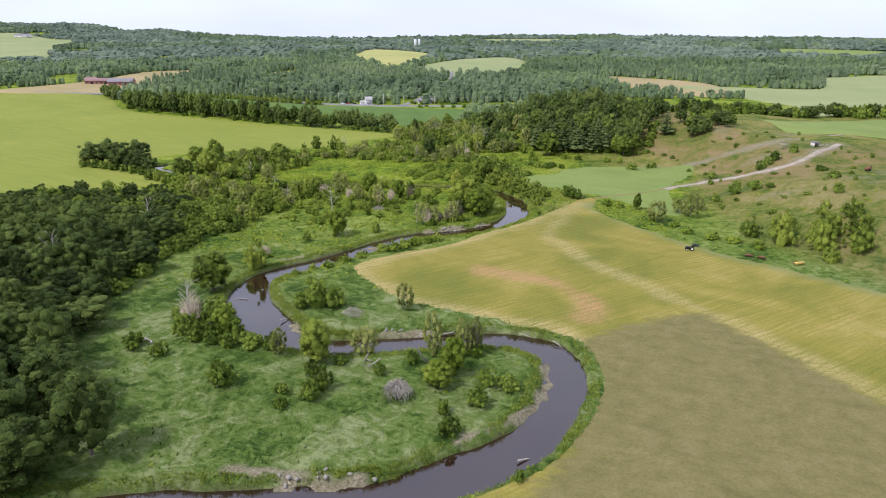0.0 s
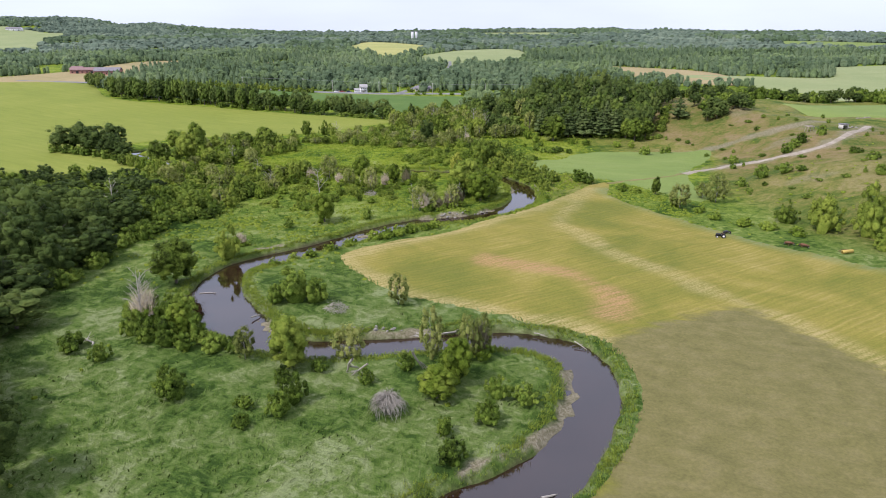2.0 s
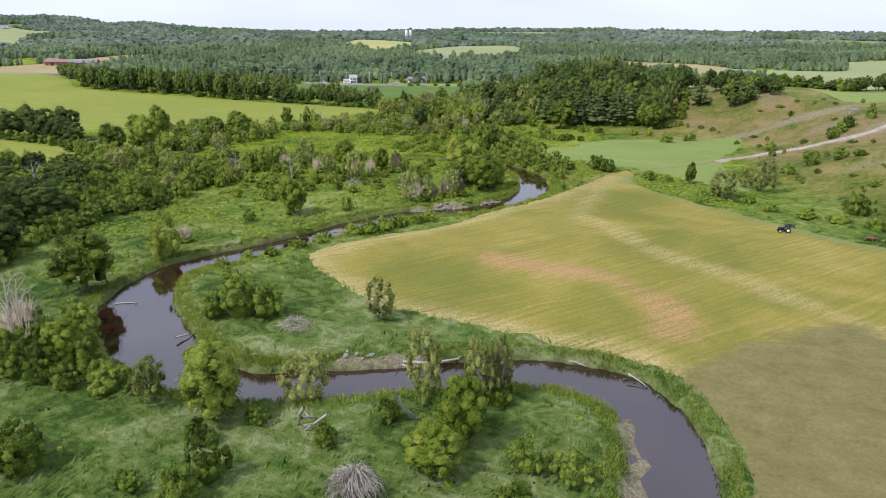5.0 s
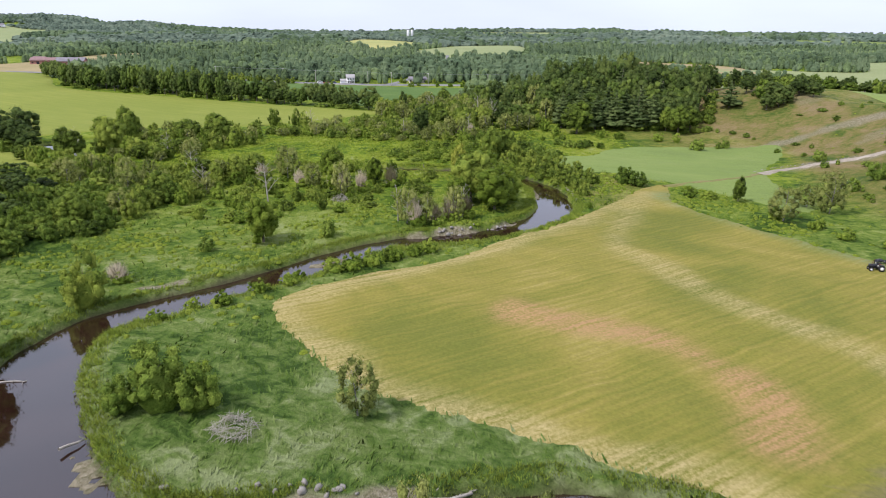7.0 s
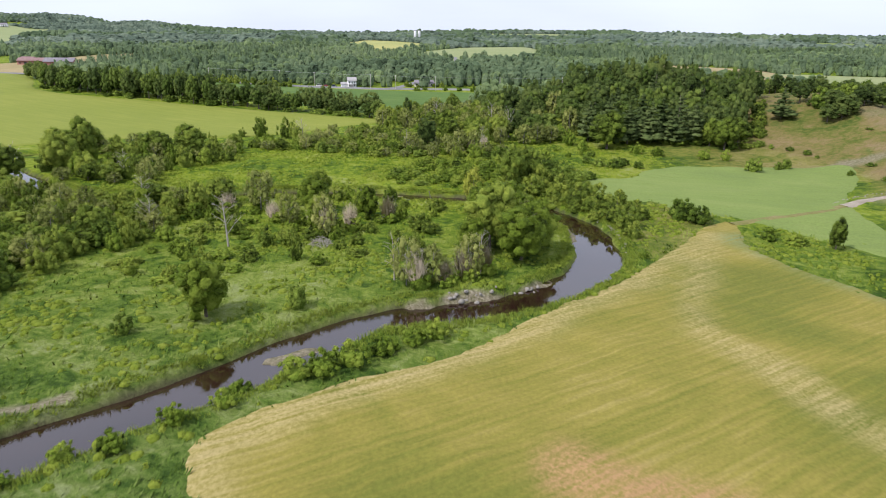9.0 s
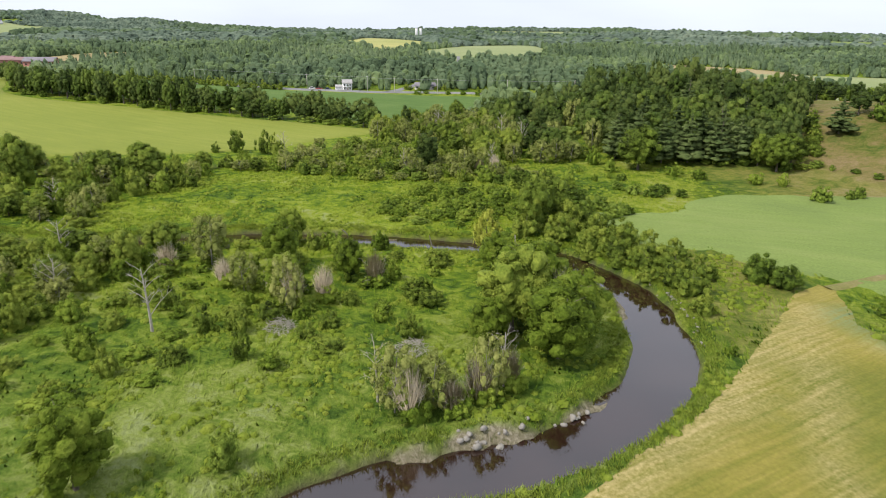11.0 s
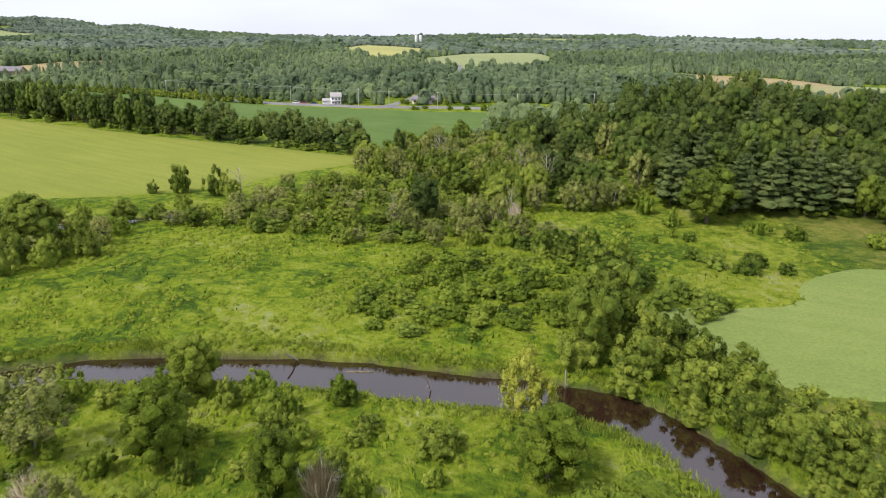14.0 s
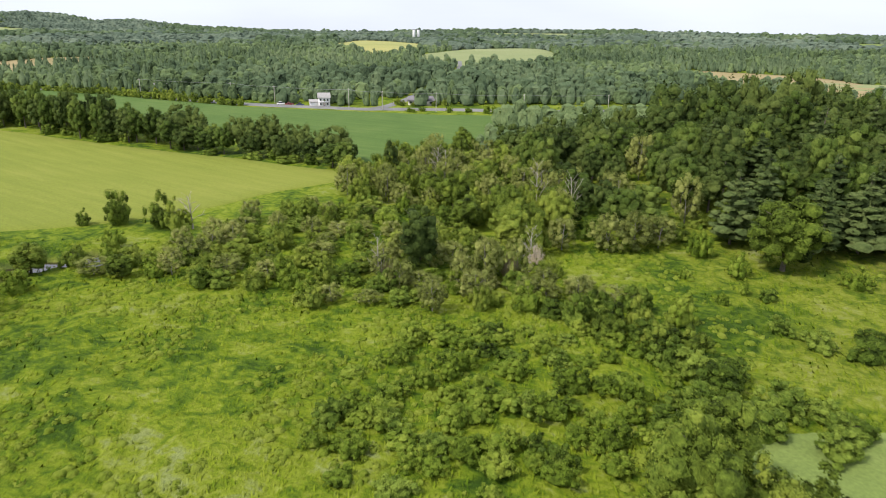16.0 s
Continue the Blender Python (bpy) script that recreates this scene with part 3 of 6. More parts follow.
def spray(rng, c, R, per, size, heart, up=0.5, own=0.95, body=0.72):
    """One bough: a lumpy leafy mass with loose sprays standing off its skin."""
    c, R = np.asarray(c, float), np.asarray(R, float)
    tone = rng.normal(0.12, 0.20)
    V, F = blob(rng, c, R * body, 4, 7, 0.3)
    low = c - (0, 0, 0.25 * R[2])
    out = [(V, F, lit(V, low, heart, own, 0.6), tone)]
    D = rng.normal(0, 1, (per, 3)) + np.array((0, 0, up))
    D /= np.linalg.norm(D, axis=1)[:, None]
    V, F = cards(rng, c + D * R * rng.uniform(body * 0.95, 1.2, (per, 1)), D, size)
    N = lit(V, low, heart, own, 0.6) + np.repeat(rng.normal(0, 0.42, (per, 3)), 3, 0)
    out.append((V, F, N / (np.linalg.norm(N, axis=1)[:, None] + 1e-6), tone + 0.06))
    return out


def crown_broad(seed, h, w, foot, clumps, per, size, core=0.62, up=0.35, full=0.93, grain=1.0, flat=0.82, body=0.72):
    """A broadleaf crown: boughs of leaves round an uneven envelope, with shaded gaps between them."""
    rng = np.random.default_rng(seed)
    mid, ry = (h + foot) / 2, (h - foot) / 2
    out, heart = [], np.array((0, 0, foot + ry * 0.7))
    if core:
        V, F = blob(rng, (0, 0, mid), (w / 2 * core, w / 2 * core, ry * core), 5, 8, 0.25)
        out.append((V, F, lit(V, heart, heart), 0.0))
    for k in range(clumps):
        f, t = np.arccos(1 - 2 * (k + 0.5) / clumps * full), k * 2.399 + rng.uniform(-0.4, 0.4)
        r = rng.uniform(0.58, 0.90) * (1 + 0.16 * np.sin(2 * t + seed) * np.sin(f))
        c = np.array((np.sin(f) * np.cos(t) * w / 2 * r, np.sin(f) * np.sin(t) * w / 2 * r, mid + np.cos(f) * ry * r))
        cr = rng.uniform(0.09, 0.21) * min(w, h - foot) * grain
        out += spray(rng, c, (cr, cr * rng.uniform(0.75, 1.3), cr * flat * rng.uniform(0.8, 1.3)), per, size, heart, up, 0.95, body)
    return gather(out)


def crown_pine(seed, h, w, per=36, size=0.34):
    """Irregular flat boughs of needles in open tiers, swept up at their ends."""
    rng = np.random.default_rng(seed)
    V, F = blob(rng, (0, 0, h * 0.48), (w * 0.09, w * 0.09, h * 0.44), 6, 7, 0.2)
    out = [(V, F, lit(V, np.array((0, 0, h * 0.4)), np.array((0, 0, h * 0.4))), 0.0)]
    z = h * 0.12
    while z < h * 0.95:
        reach = w / 2 * (1 - (z / h) ** 1.7) * rng.uniform(0.8, 1.15) + 0.3
        n = max(3, int(4 * (1 - z / h) + 3))
        for k in range(n):
            t = 2 * np.pi * (k + rng.uniform(-0.35, 0.35)) / n + z
            L = reach * rng.uniform(0.6, 1.15)
            heart = np.array((0, 0, z - 0.6 * L))
            for q in (0.45, 0.85):
                c = np.array((np.cos(t) * q * L, np.sin(t) * q * L, z + 0.04 * L + 0.14 * L * q ** 2 + rng.normal(0, 0.12)))
                r = L * rng.uniform(0.24, 0.34) + 0.15
                out += spray(rng, c, (r * 1.1, r * 1.1, r * 0.46), per // 2, size, heart, 0.9, 0.7, 0.85)
        z += h * 0.088 * rng.uniform(0.8, 1.25)
    out += spray(rng, (0, 0, h * 0.94), (w * 0.06, w * 0.06, h * 0.06), per, size, np.array((0, 0, h * 0.8)), 0.9)
    return gather(out)


def crown_shrub(seed, h, w, lobes, per, size, up=0.6):
    """Many leafy stems rising from the ground in uneven domes of different height."""
    rng = np.random.default_rng(seed)
    heart = np.array((0, 0, h * 0.15))
    V, F = blob(rng, (0, 0, h * 0.2), (w * 0.30, w * 0.28, h * 0.30), 4, 7, 0.3)
    out = [(V, F, lit(V, heart, heart), 0.0)]
    ax = rng.uniform(0.75, 1.0)
    for k in range(lobes):
        t, q = k * 2.399 + rng.uniform(-0.7, 0.7), math.sqrt((k + 0.5) / lobes) * 0.44 * rng.uniform(0.7, 1.2)
        lh = h * rng.uniform(0.55, 1.0) * (1 - 1.5 * q ** 1.7)
        lr = w * rng.uniform(0.06, 0.14)
        c = np.array((np.cos(t) * q * w, np.sin(t) * q * w * ax, max(lh - lr * 0.9, lr * 0.5)))
        out += spray(rng, c, (lr, lr * rng.uniform(0.8, 1.2), lr * rng.uniform(0.8, 1.25)), per, size, heart, up)
        if lh > 0.5 * h:
            out += spray(rng, c * (1.12, 1.12, 0.5), (lr, lr, lr), per // 2, size, heart, up)
    return gather(out)


def facing(V):
    """Winds upright blades so that they face south and up."""
    T = V.reshape(-1, 3, 3)
    n = np.cross(T[:, 1] - T[:, 0], T[:, 2] - T[:, 0])
    back = n @ np.array((0.0, -1.0, 0.3)) < 0
    T[back] = T[back][:, ::-1]
    return T.reshape(-1, 3)


def crown_wisp(seed, h, w, n=520):
    """Fine dry shoots fanning upward from many stems."""
    rng = np.random.default_rng(seed)
    t, q = rng.uniform(0, 2 * np.pi, n), np.sqrt(rng.uniform(0, 1, n))
    top = np.stack([np.cos(t) * q * w / 2, np.sin(t) * q * w / 2, h * (1 - 0.35 * q ** 2) * rng.uniform(0.55, 1.0, n)], 1)
    low = top * (0.5, 0.5, 0.0) + (0, 0, 1) * top[:, 2:] * rng.uniform(0.25, 0.6, (n, 1)) + rng.normal(0, 0.12, (n, 3))
    a = rng.uniform(0, 2 * np.pi, n)
    s = np.stack([np.cos(a), np.sin(a), 0 * a], 1) * rng.uniform(0.03, 0.07, (n, 1))
    V = facing(np.stack([low - s, low + s, top], 1).reshape(-1, 3))
    return V, np.arange(3 * n).reshape(n, 3), np.repeat(rng.normal(0, 0.3, (n, 3)) + (-0.3, -0.6, 0.7), 3, 0), None


def limbs(seed, h, w, radius, count, start=0.25, fork=0, top=0.8, n=6, lean=0.04):
    """A tapered trunk with limbs, and twigs on them where fork asks for them."""
    rng = np.random.default_rng(seed + 500)
    ax, ay = rng.normal(0, lean * h, 2)
    stem = [(ax * q ** 1.5, ay * q ** 1.5, h * top * q) for q in (0, 0.15, 0.4, 0.7, 1.0)]
    out = [tube([(0, 0, -0.4)] + stem[1:], [radius * 1.35, radius, radius * 0.8, radius * 0.55, radius * 0.2], n)]
    for k in range(count):
        q = start + (0.95 - start) * (k + rng.uniform(0, 1)) / count
        t = k * 2.399 + rng.uniform(-0.5, 0.5)
        p = np.array((ax * q ** 1.5, ay * q ** 1.5, h * top * q))
        L = w * 0.5 * rng.uniform(0.6, 1.0) * (1.15 - 0.5 * q)
        d = np.array((np.cos(t), np.sin(t), rng.uniform(0.5, 1.1)))
        e, m = p + d * L, p + d * L * 0.5 + np.array((0, 0, L * 0.08))
        r = radius * 0.42 * (1.1 - q * 0.6)
        out.append(tube([p, m, e], [r, r * 0.65, r * 0.2], 5))
        for j in range(fork):
            f0 = m + (e - m) * rng.uniform(0, 0.9)
            g = d + rng.normal(0, 0.75, 3)
            f1 = f0 + g / np.linalg.norm(g) * L * rng.uniform(0.3, 0.6)
            out.append(tube([f0, f1], [r * 0.4, r * 0.12], 3))
    return join(out)


# ---------------------------------------------------------------- ground sheet, water, fields
def graded(lo, hi, near_lo, near_hi, step, grow=1.11):
    mid = np.arange(near_lo, near_hi + 0.01, step)
    up, dn, s = [near_hi], [near_lo], step
    while up[-1] < hi or dn[-1] > lo:
        s *= grow
        if up[-1] < hi:
            up.append(up[-1] + min(s, 90))
        if dn[-1] > lo:
            dn.append(dn[-1] - min(s, 90))
    return np.concatenate([dn[:0:-1], mid, up[1:]])


def make_ground():
    xs, ys = graded(-4200, 4200, -105, 140, 1.05, 1.12), graded(-900, 4900, 55, 335, 1.05, 1.12)
    X, Y = np.meshgrid(xs, ys)
    x, y = X.ravel(), Y.ravel()
    z = ground_z(x, y)
    d = near_line(RIVER, x, y, 12.0) + 0.9 * (vnoise(x, y, 4.5, 4) - 0.5)
    sand = np.zeros(len(x))
    for bar in BARS:
        sand = np.maximum(sand, 1 - ss(0.8, 1.4, bar_distance(x, y, bar)))
    mud = 1 - ss(0.30, 0.85, d)
    u = x - np.interp(y, FOOT_Y, FOOT_X)
    dry = np.maximum(ss(-2, 14, u) * (1 - 0.65 * ss(48, 66, u) * ss(300, 330, y)) * (1 - ss(500, 600, y)), ss(24, 44, x) * ss(298, 318, y) * (1 - ss(420, 520, y)) * (0.15 + 0.55 * ss(58, 92, x + 14 * (vnoise(x, y, 9, 23) - 0.5))))
    dry = np.maximum(dry, 0.55 * ss(32, 37, x) * (1 - ss(54, 62, x)) * ss(228, 238, y) * (1 - ss(282, 290, y)))
    dry = dry * (0.72 + 0.28 * np.maximum(ss(232, 272, y), 1 - ss(70, 90, x)))
    bare = ss(0.60, 0.80, vnoise(x, y, 16, 21) * 0.6 + vnoise(x, y, 5, 22) * 0.4) * ss(6, 30, u) * (1 - ss(350, 380, y)) * 0.4
    sand = np.maximum(sand, bare)
    for line, wd in ((TRACK_A, 5.0), (TRACK_B, 4.5)):
        q = near_line(spline(line), x, y, 14.0)
        sand = np.maximum(sand, (1 - ss(wd * 0.35, wd, q + 4.0 * (vnoise(x, y, 6, 31) - 0.5))) * 0.8 * ss(100, 112, x))
    for k, f in enumerate(FIELDS):
        sel = inside(f, x, y)
        q = near_line(f, x[sel], y[sel], 14.0)
        z[sel] -= 0.5 * (ss(0.5, 3.0, q) if k == 0 else ss(4.0, 12.0, q))
    for f in FAR_FIELDS:
        z[inside(f, x, y)] -= 0.5
    nx, ny = len(xs), len(ys)
    i = (np.arange(ny - 1)[:, None] * nx + np.arange(nx - 1)).ravel()
    me = mesh_np("ground", np.stack([x, y, z], 1), np.stack([i, i + 1, i + nx + 1, i + nx], 1), GROUND, True, np.stack([dry, sand, mud], 1))
    tagged(new("ground", me), "grassy river flats, banks and rolling farmland out to the skyline", "ground", kind="structure")


def make_water():
    n = np.gradient(RIVER[:, :2], axis=0)
    n = np.stack([-n[:, 1], n[:, 0]], 1) / (np.linalg.norm(n, axis=1)[:, None] + 1e-9)
    keep = np.r_[True, np.linalg.norm(np.diff(RIVER[:, :2], axis=0), axis=1) > 0.2]
    p, n, hw = RIVER[keep, :2], n[keep], RIVER[keep, 2:] + 2.6
    V = np.concatenate([np.c_[p - n * hw, np.full(len(p), WATER)], np.c_[p, np.full(len(p), WATER)], np.c_[p + n * hw, np.full(len(p), WATER)]])
    i, m = np.arange(len(p) - 1), len(p)
    F = np.concatenate([np.stack([i, i + 1, i + 1 + m, i + m], 1), np.stack([i + m, i + 1 + m, i + 1 + 2 * m, i + 2 * m], 1)])
    tagged(new("river_water", mesh_np("river_water", V, F, WATER_MAT, True)), "dark brown winding river reflecting a pale sky", "river", kind="structure")


def draped(name, outline, step, lift, mat, label, category, cover=None, ragged=0.5, near=True, tone=None):
    """A field that lies on the land, cut to its outline."""
    o = spline(outline, step, True)
    o = o + ragged * np.stack([vnoise(o[:, 0], o[:, 1], step * 2, 41) - 0.5, vnoise(o[:, 0], o[:, 1], step * 2, 42) - 0.5], 1)
    if np.sum(o[:, 0] * np.roll(o[:, 1], -1) - np.roll(o[:, 0], -1) * o[:, 1]) < 0:
        o = o[::-1].copy()
    gx, gy = np.meshgrid(np.arange(o[:, 0].min(), o[:, 0].max(), step), np.arange(o[:, 1].min(), o[:, 1].max(), step * 0.98))
    gx, gy = gx.ravel(), gy.ravel()
    sel = inside(o, gx, gy)
    gx, gy = gx[sel], gy[sel]
    sel = near_line(o, gx, gy, step) > step * 0.45
    pts = [Vector(p) for p in np.concatenate([o, np.stack([gx[sel], gy[sel]], 1)]).tolist()]
    v, _, f, *_ = geometry.delaunay_2d_cdt(pts, [], [list(range(len(o)))], 1, 1e-4)
    V = np.array([(p.x, p.y) for p in v])
    z = (ground_z(V[:, 0], V[:, 1]) if near else rise(V[:, 0], V[:, 1])) + lift
    F = np.array([t[:3] for t in f])
    m, k = len(o), len(V)
    t = np.roll(o, -1, 0) - np.roll(o, 1, 0)
    rim = o + np.stack([t[:, 1], -t[:, 0]], 1) / (np.linalg.norm(t, axis=1)[:, None] + 1e-9) * (0.9 if near else 4.0)
    V = np.concatenate([V, rim])
    z = np.concatenate([z, (ground_z(rim[:, 0], rim[:, 1]) - 0.12 if near else rise(rim[:, 0], rim[:, 1]) - 1.2)])
    a = np.arange(m)
    b = (a + 1) % m
    F = np.concatenate([F, np.stack([a, a + k, b + k], 1), np.stack([a, b + k, b], 1)])
    c = cover(V[:, 0], V[:, 1]) if cover else None
    return tagged(new(name, mesh_np(name, np.c_[V, z], F, mat, True, c, tone=tone(V[:, 0], V[:, 1]) if tone else None)), label, category, kind="structure")


def hay_cover(x, y):
    edge = near_line(spline(HAY, 2.0, True), x, y, 8.0)
    rim = (1 - ss(1.0, 6.0, edge + 3.5 * (vnoise(x, y, 6, 51) - 0.5))) * (1 - ss(36, 60, x)) * ss(116, 128, y)
    lane = 1 - ss(0.8, 4.5, near_line(spline([(52, 250), (43, 230), (34, 207), (38, 194), (42, 180), (51, 162), (61, 144), (71, 122), (80, 100)]), x, y, 12.0) + 2.4 * (vnoise(x, y, 7, 52) - 0.5))
    flat = 0.8 - 0.8 * ss(0.5, 5.5, near_line(spline([(11, 172), (17, 170), (23, 166), (29, 161.5), (34, 155), (36, 148), (33, 140)]), x, y, 14.0) + 4.0 * (vnoise(x, y, 8, 53) - 0.5))
    green = 0.5 * (1 - ss(2, 8, near_line(spline([(58, 246), (60, 238), (67, 221), (76, 202), (86, 187), (97, 174), (110, 158)]), x, y, 12.0)))
    return np.stack([np.maximum(rim * 0.52, lane * 0.38), flat, green], 1)


def uncut(x, y):
    """How far into the standing part of the hay a point lies, 0 to 1."""
    o = spline(TALL_HAY, 1.0, True)
    d = near_line(o, x, y, 8.0)
    return 0.5 + np.where(inside(o, x, y), 1, -1) * d / 9.0


def make_fields():
    draped("hay_field", HAY, 2.2, 0.06, HAY_MAT, "golden mown hay field with a brownish uncut part beside the river", "field", hay_cover, 0.9, True, uncut)
    draped("clover_field", MINT, 2.5, 0.16, MINT_MAT, "small smooth pale green field at the foot of the hill", "field", None, 0.8)
    draped("hay_meadow", LEFT, 6.0, 0.25, LEFT_MAT, "large even yellow-green hay field beyond the wetland", "field", None, 1.5)
    draped("row_crop_field", GREEN, 6.0, 0.35, GREEN_MAT, "dark green crop field in front of the road", "field", None, 1.0)
    for name, o, mat, label in (("grain_field", YELLOW, YELLOW_MAT, "yellow grain field on a far slope among woods"), ("far_pasture", PALE, PALE_MAT, "pale green pasture on a far rise"),
                                ("stubble_field", TAN, TAN_MAT, "tan stubble field between far woods"), ("pasture", PASTURE, PALE_MAT, "wide pale green pasture beyond the hill"),
                                ("pasture", STRIP, PALE_MAT, "narrow pale green pasture behind hedges"), ("pasture", CREST, MINT_MAT, "green field on top of the bare hill"),
                                ("far_pasture", FAR_GREEN, MINT_MAT, "far green field between woods"), ("farmyard", FARMYARD, TAN_MAT, "bare tan farmyard ground by the red barns"),
                                ("hill_pasture", HILL_A, PALE_MAT, "pale pasture on the far hillside"), ("hill_pasture", HILL_B, TAN_MAT, "tan clearing on the far wooded hill"),
                                ("stubble_field", TAN_B, TAN_MAT, "small tan clearing in far woods"), ("far_pasture", FAR_STRIP, PALE_MAT, "pale strip of field near the skyline"),
                                ("far_pasture", FAR_STRIP_B, PALE_MAT, "pale field on the skyline rise")):
        draped(name, o, 22.0, 0.5, mat, label, "field", None, 4.0, False)


def strip(name, line, width, lift, mat, label, category):
    p = spline(line, 3.0)
    n = np.gradient(p, axis=0)
    n = np.stack([-n[:, 1], n[:, 0]], 1) / np.linalg.norm(n, axis=1)[:, None]
    hw = width / 2 * (0.85 + 0.3 * vnoise(p[:, 0], p[:, 1], 8, 61))[:, None]
    rows = [p - n * hw * 1.3, p - n * hw * 0.7, p + n * hw * 0.7, p + n * hw * 1.3]
    V = np.concatenate([np.c_[r, ground_z(r[:, 0], r[:, 1]) + (lift if 0 < k < 3 else lift * 0.4 - 0.25)] for k, r in enumerate(rows)])
    m, i = len(p), np.arange(len(p) - 1)
    F = np.concatenate([np.stack([i + k * m, i + 1 + k * m, i + 1 + (k + 1) * m, i + (k + 1) * m], 1) for k in range(3)])
    return tagged(new(name, mesh_np(name, V, F[:, ::-1], mat, True)), label, category, kind="structure")


make_ground()
make_water()
make_fields()
strip("dirt_track", TRACK_A[3:], 2.4, 0.30, SAND_MAT, "pale sandy track climbing the bare hillside", "track")
strip("dirt_track", TRACK_A[:4], 2.0, 0.22, EARTH_MAT, "bare earth path worn between hay and clover", "track")
strip("road", ROAD, 6.5, 0.55, ROAD_MAT, "grey paved country road past a white house", "road")
strip("road", LANE, 5.0, 0.55, ROAD_MAT, "narrow grey side road into the woods", "road")


# ---------------------------------------------------------------- plants
class Kind:
    """A kind of plant: some variants, each a crown and its wood, of a known height and width."""

    def __init__(self, name, h, w, crowns, woods, leaf, wood=BARK, crown_name="crown", wood_name="trunk"):
        self.name, self.h, self.w, self.crown_name, self.wood_name = name, h, w, crown_name, wood_name
        self.leaf = leaf
        self.crowns = [mesh_np(name + "_crown", c[0], c[1], leaf, normals=c[2], tone=c[3]) for c in crowns]
        self.woods = [mesh_np(name + "_wood", *c, wood, True) for c in woods]

    def put(self, x, y, h, w, label, category, group="", seed=None, name=None):
        rng = np.random.default_rng(int(abs(x) * 131 + abs(y) * 17))
        k = (seed if seed is not None else int(rng.integers(100))) % len(self.crowns)
        ob = new(name or self.name)
        z = float(ground_z(np.array([x]), np.array([y]))[0]) - 0.05
        ob.matrix_world = pose(x, y, z, 0, 0, float(rng.uniform(0, 360))) @ Matrix.Diagonal((w / self.w, w / self.w, h / self.h, 1))
        tagged(ob, label, category, group)
        part(self.wood_name, self.woods[k], ob)
        part(self.crown_name, self.crowns[k], ob)
        return ob


ASH = Kind("broadleaf_tree", 9, 7, [crown_broad(s, 9, 7, 0.5, 50, 84, 0.22) for s in (1, 2, 3)], [limbs(s, 9, 7, 0.22, 7) for s in (1, 2, 3)], LEAF_MID)
ASH_B = Kind("broadleaf_tree", 9, 7, [crown_broad(s, 9, 7, 0.2, 60, 84, 0.19, 0.66) for s in (4, 5, 6)], [limbs(s, 9, 7, 0.22, 7) for s in (4, 5, 6)], LEAF_BRIGHT)
WOOD_TREE = Kind("woodland_tree", 14, 10, [crown_broad(s, 14, 10, 1.4, 36, 68, 0.29, 0.5, grain=1.05, body=0.64) for s in (11, 12, 13, 14)], [limbs(s, 14, 9, 0.28, 2) for s in (11, 12, 13, 14)], LEAF_DARK)
WOOD_MID = Kind("woodland_tree", 14, 10, [crown_broad(s, 14, 10, 1.4, 36, 68, 0.29, 0.5, grain=1.05, body=0.64) for s in (15, 16, 17)], [limbs(s, 14, 9, 0.28, 2) for s in (15, 16, 17)], LEAF_WOOD)
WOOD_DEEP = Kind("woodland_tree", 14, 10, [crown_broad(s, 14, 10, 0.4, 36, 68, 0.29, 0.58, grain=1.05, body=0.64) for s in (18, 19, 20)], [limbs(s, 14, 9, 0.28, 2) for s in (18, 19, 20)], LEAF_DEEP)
DRY_WILLOW = Kind("dry_willow", 7, 4.5, [crown_wisp(s, 7, 4.5) for s in (54, 55)], [limbs(s, 7.0, 5, 0.06, 16, 0.04, 6) for s in (54, 55)], LEAF_DRY, DEADWOOD)
PINE = Kind("pine_tree", 14, 9, [crown_pine(s, 14, 9) for s in (21, 22, 23)], [limbs(s, 14, 3, 0.24, 3, 0.4, 0, 0.95) for s in (21, 22, 23)], LEAF_PINE)
SHRUB = Kind("shrub", 4, 5, [crown_shrub(s, 4, 5, 17, 52, 0.17) for s in (31, 32, 33, 34)], [limbs(s, 2.4, 3, 0.09, 4) for s in (31, 32, 33, 34)], LEAF_LIGHT, BARK, "foliage", "stem")
SHRUB_D = Kind("shrub", 4, 5, [crown_shrub(s, 4, 5, 19, 60, 0.17) for s in (35, 36, 37)], [limbs(s, 2.4, 3, 0.09, 4) for s in (35, 36, 37)], LEAF_BUSH, BARK, "foliage", "stem")
ALDER = Kind("alder_shrub", 6, 7, [crown_shrub(s, 6, 7, 21, 72, 0.21) for s in (41, 42, 43, 46)], [limbs(s, 4, 4, 0.12, 5) for s in (41, 42, 43, 46)], LEAF_MID, BARK, "foliage", "stem")
ALDER_D = Kind("thicket_shrub", 6, 7, [crown_shrub(s, 6, 7, 21, 72, 0.21) for s in (44, 45, 47)], [limbs(s, 4, 4, 0.12, 5) for s in (44, 45, 47)], LEAF_BUSH, BARK, "foliage", "stem")
WILLOW = Kind("willow", 8, 5.5, [crown_broad(s, 8, 5.5, 0.1, 40, 60, 0.19, 0.0, 0.7, 0.97, 0.85, 1.35, 0.5) for s in (51, 52, 53)], [limbs(s, 8, 5, 0.09, 9, 0.12, 3) for s in (51, 52, 53)], LEAF_WILLOW, DEADTWIG)
YELLOW_T = Kind("yellow_green_tree", 9, 6, [crown_broad(s, 9, 6, 0.2, 44, 90, 0.20, 0.0, 0.6, 0.97, 0.85, 1.2, 0.5) for s in (61, 62)], [limbs(s, 9, 5, 0.16, 7) for s in (61, 62)], LEAF_YELLOW)


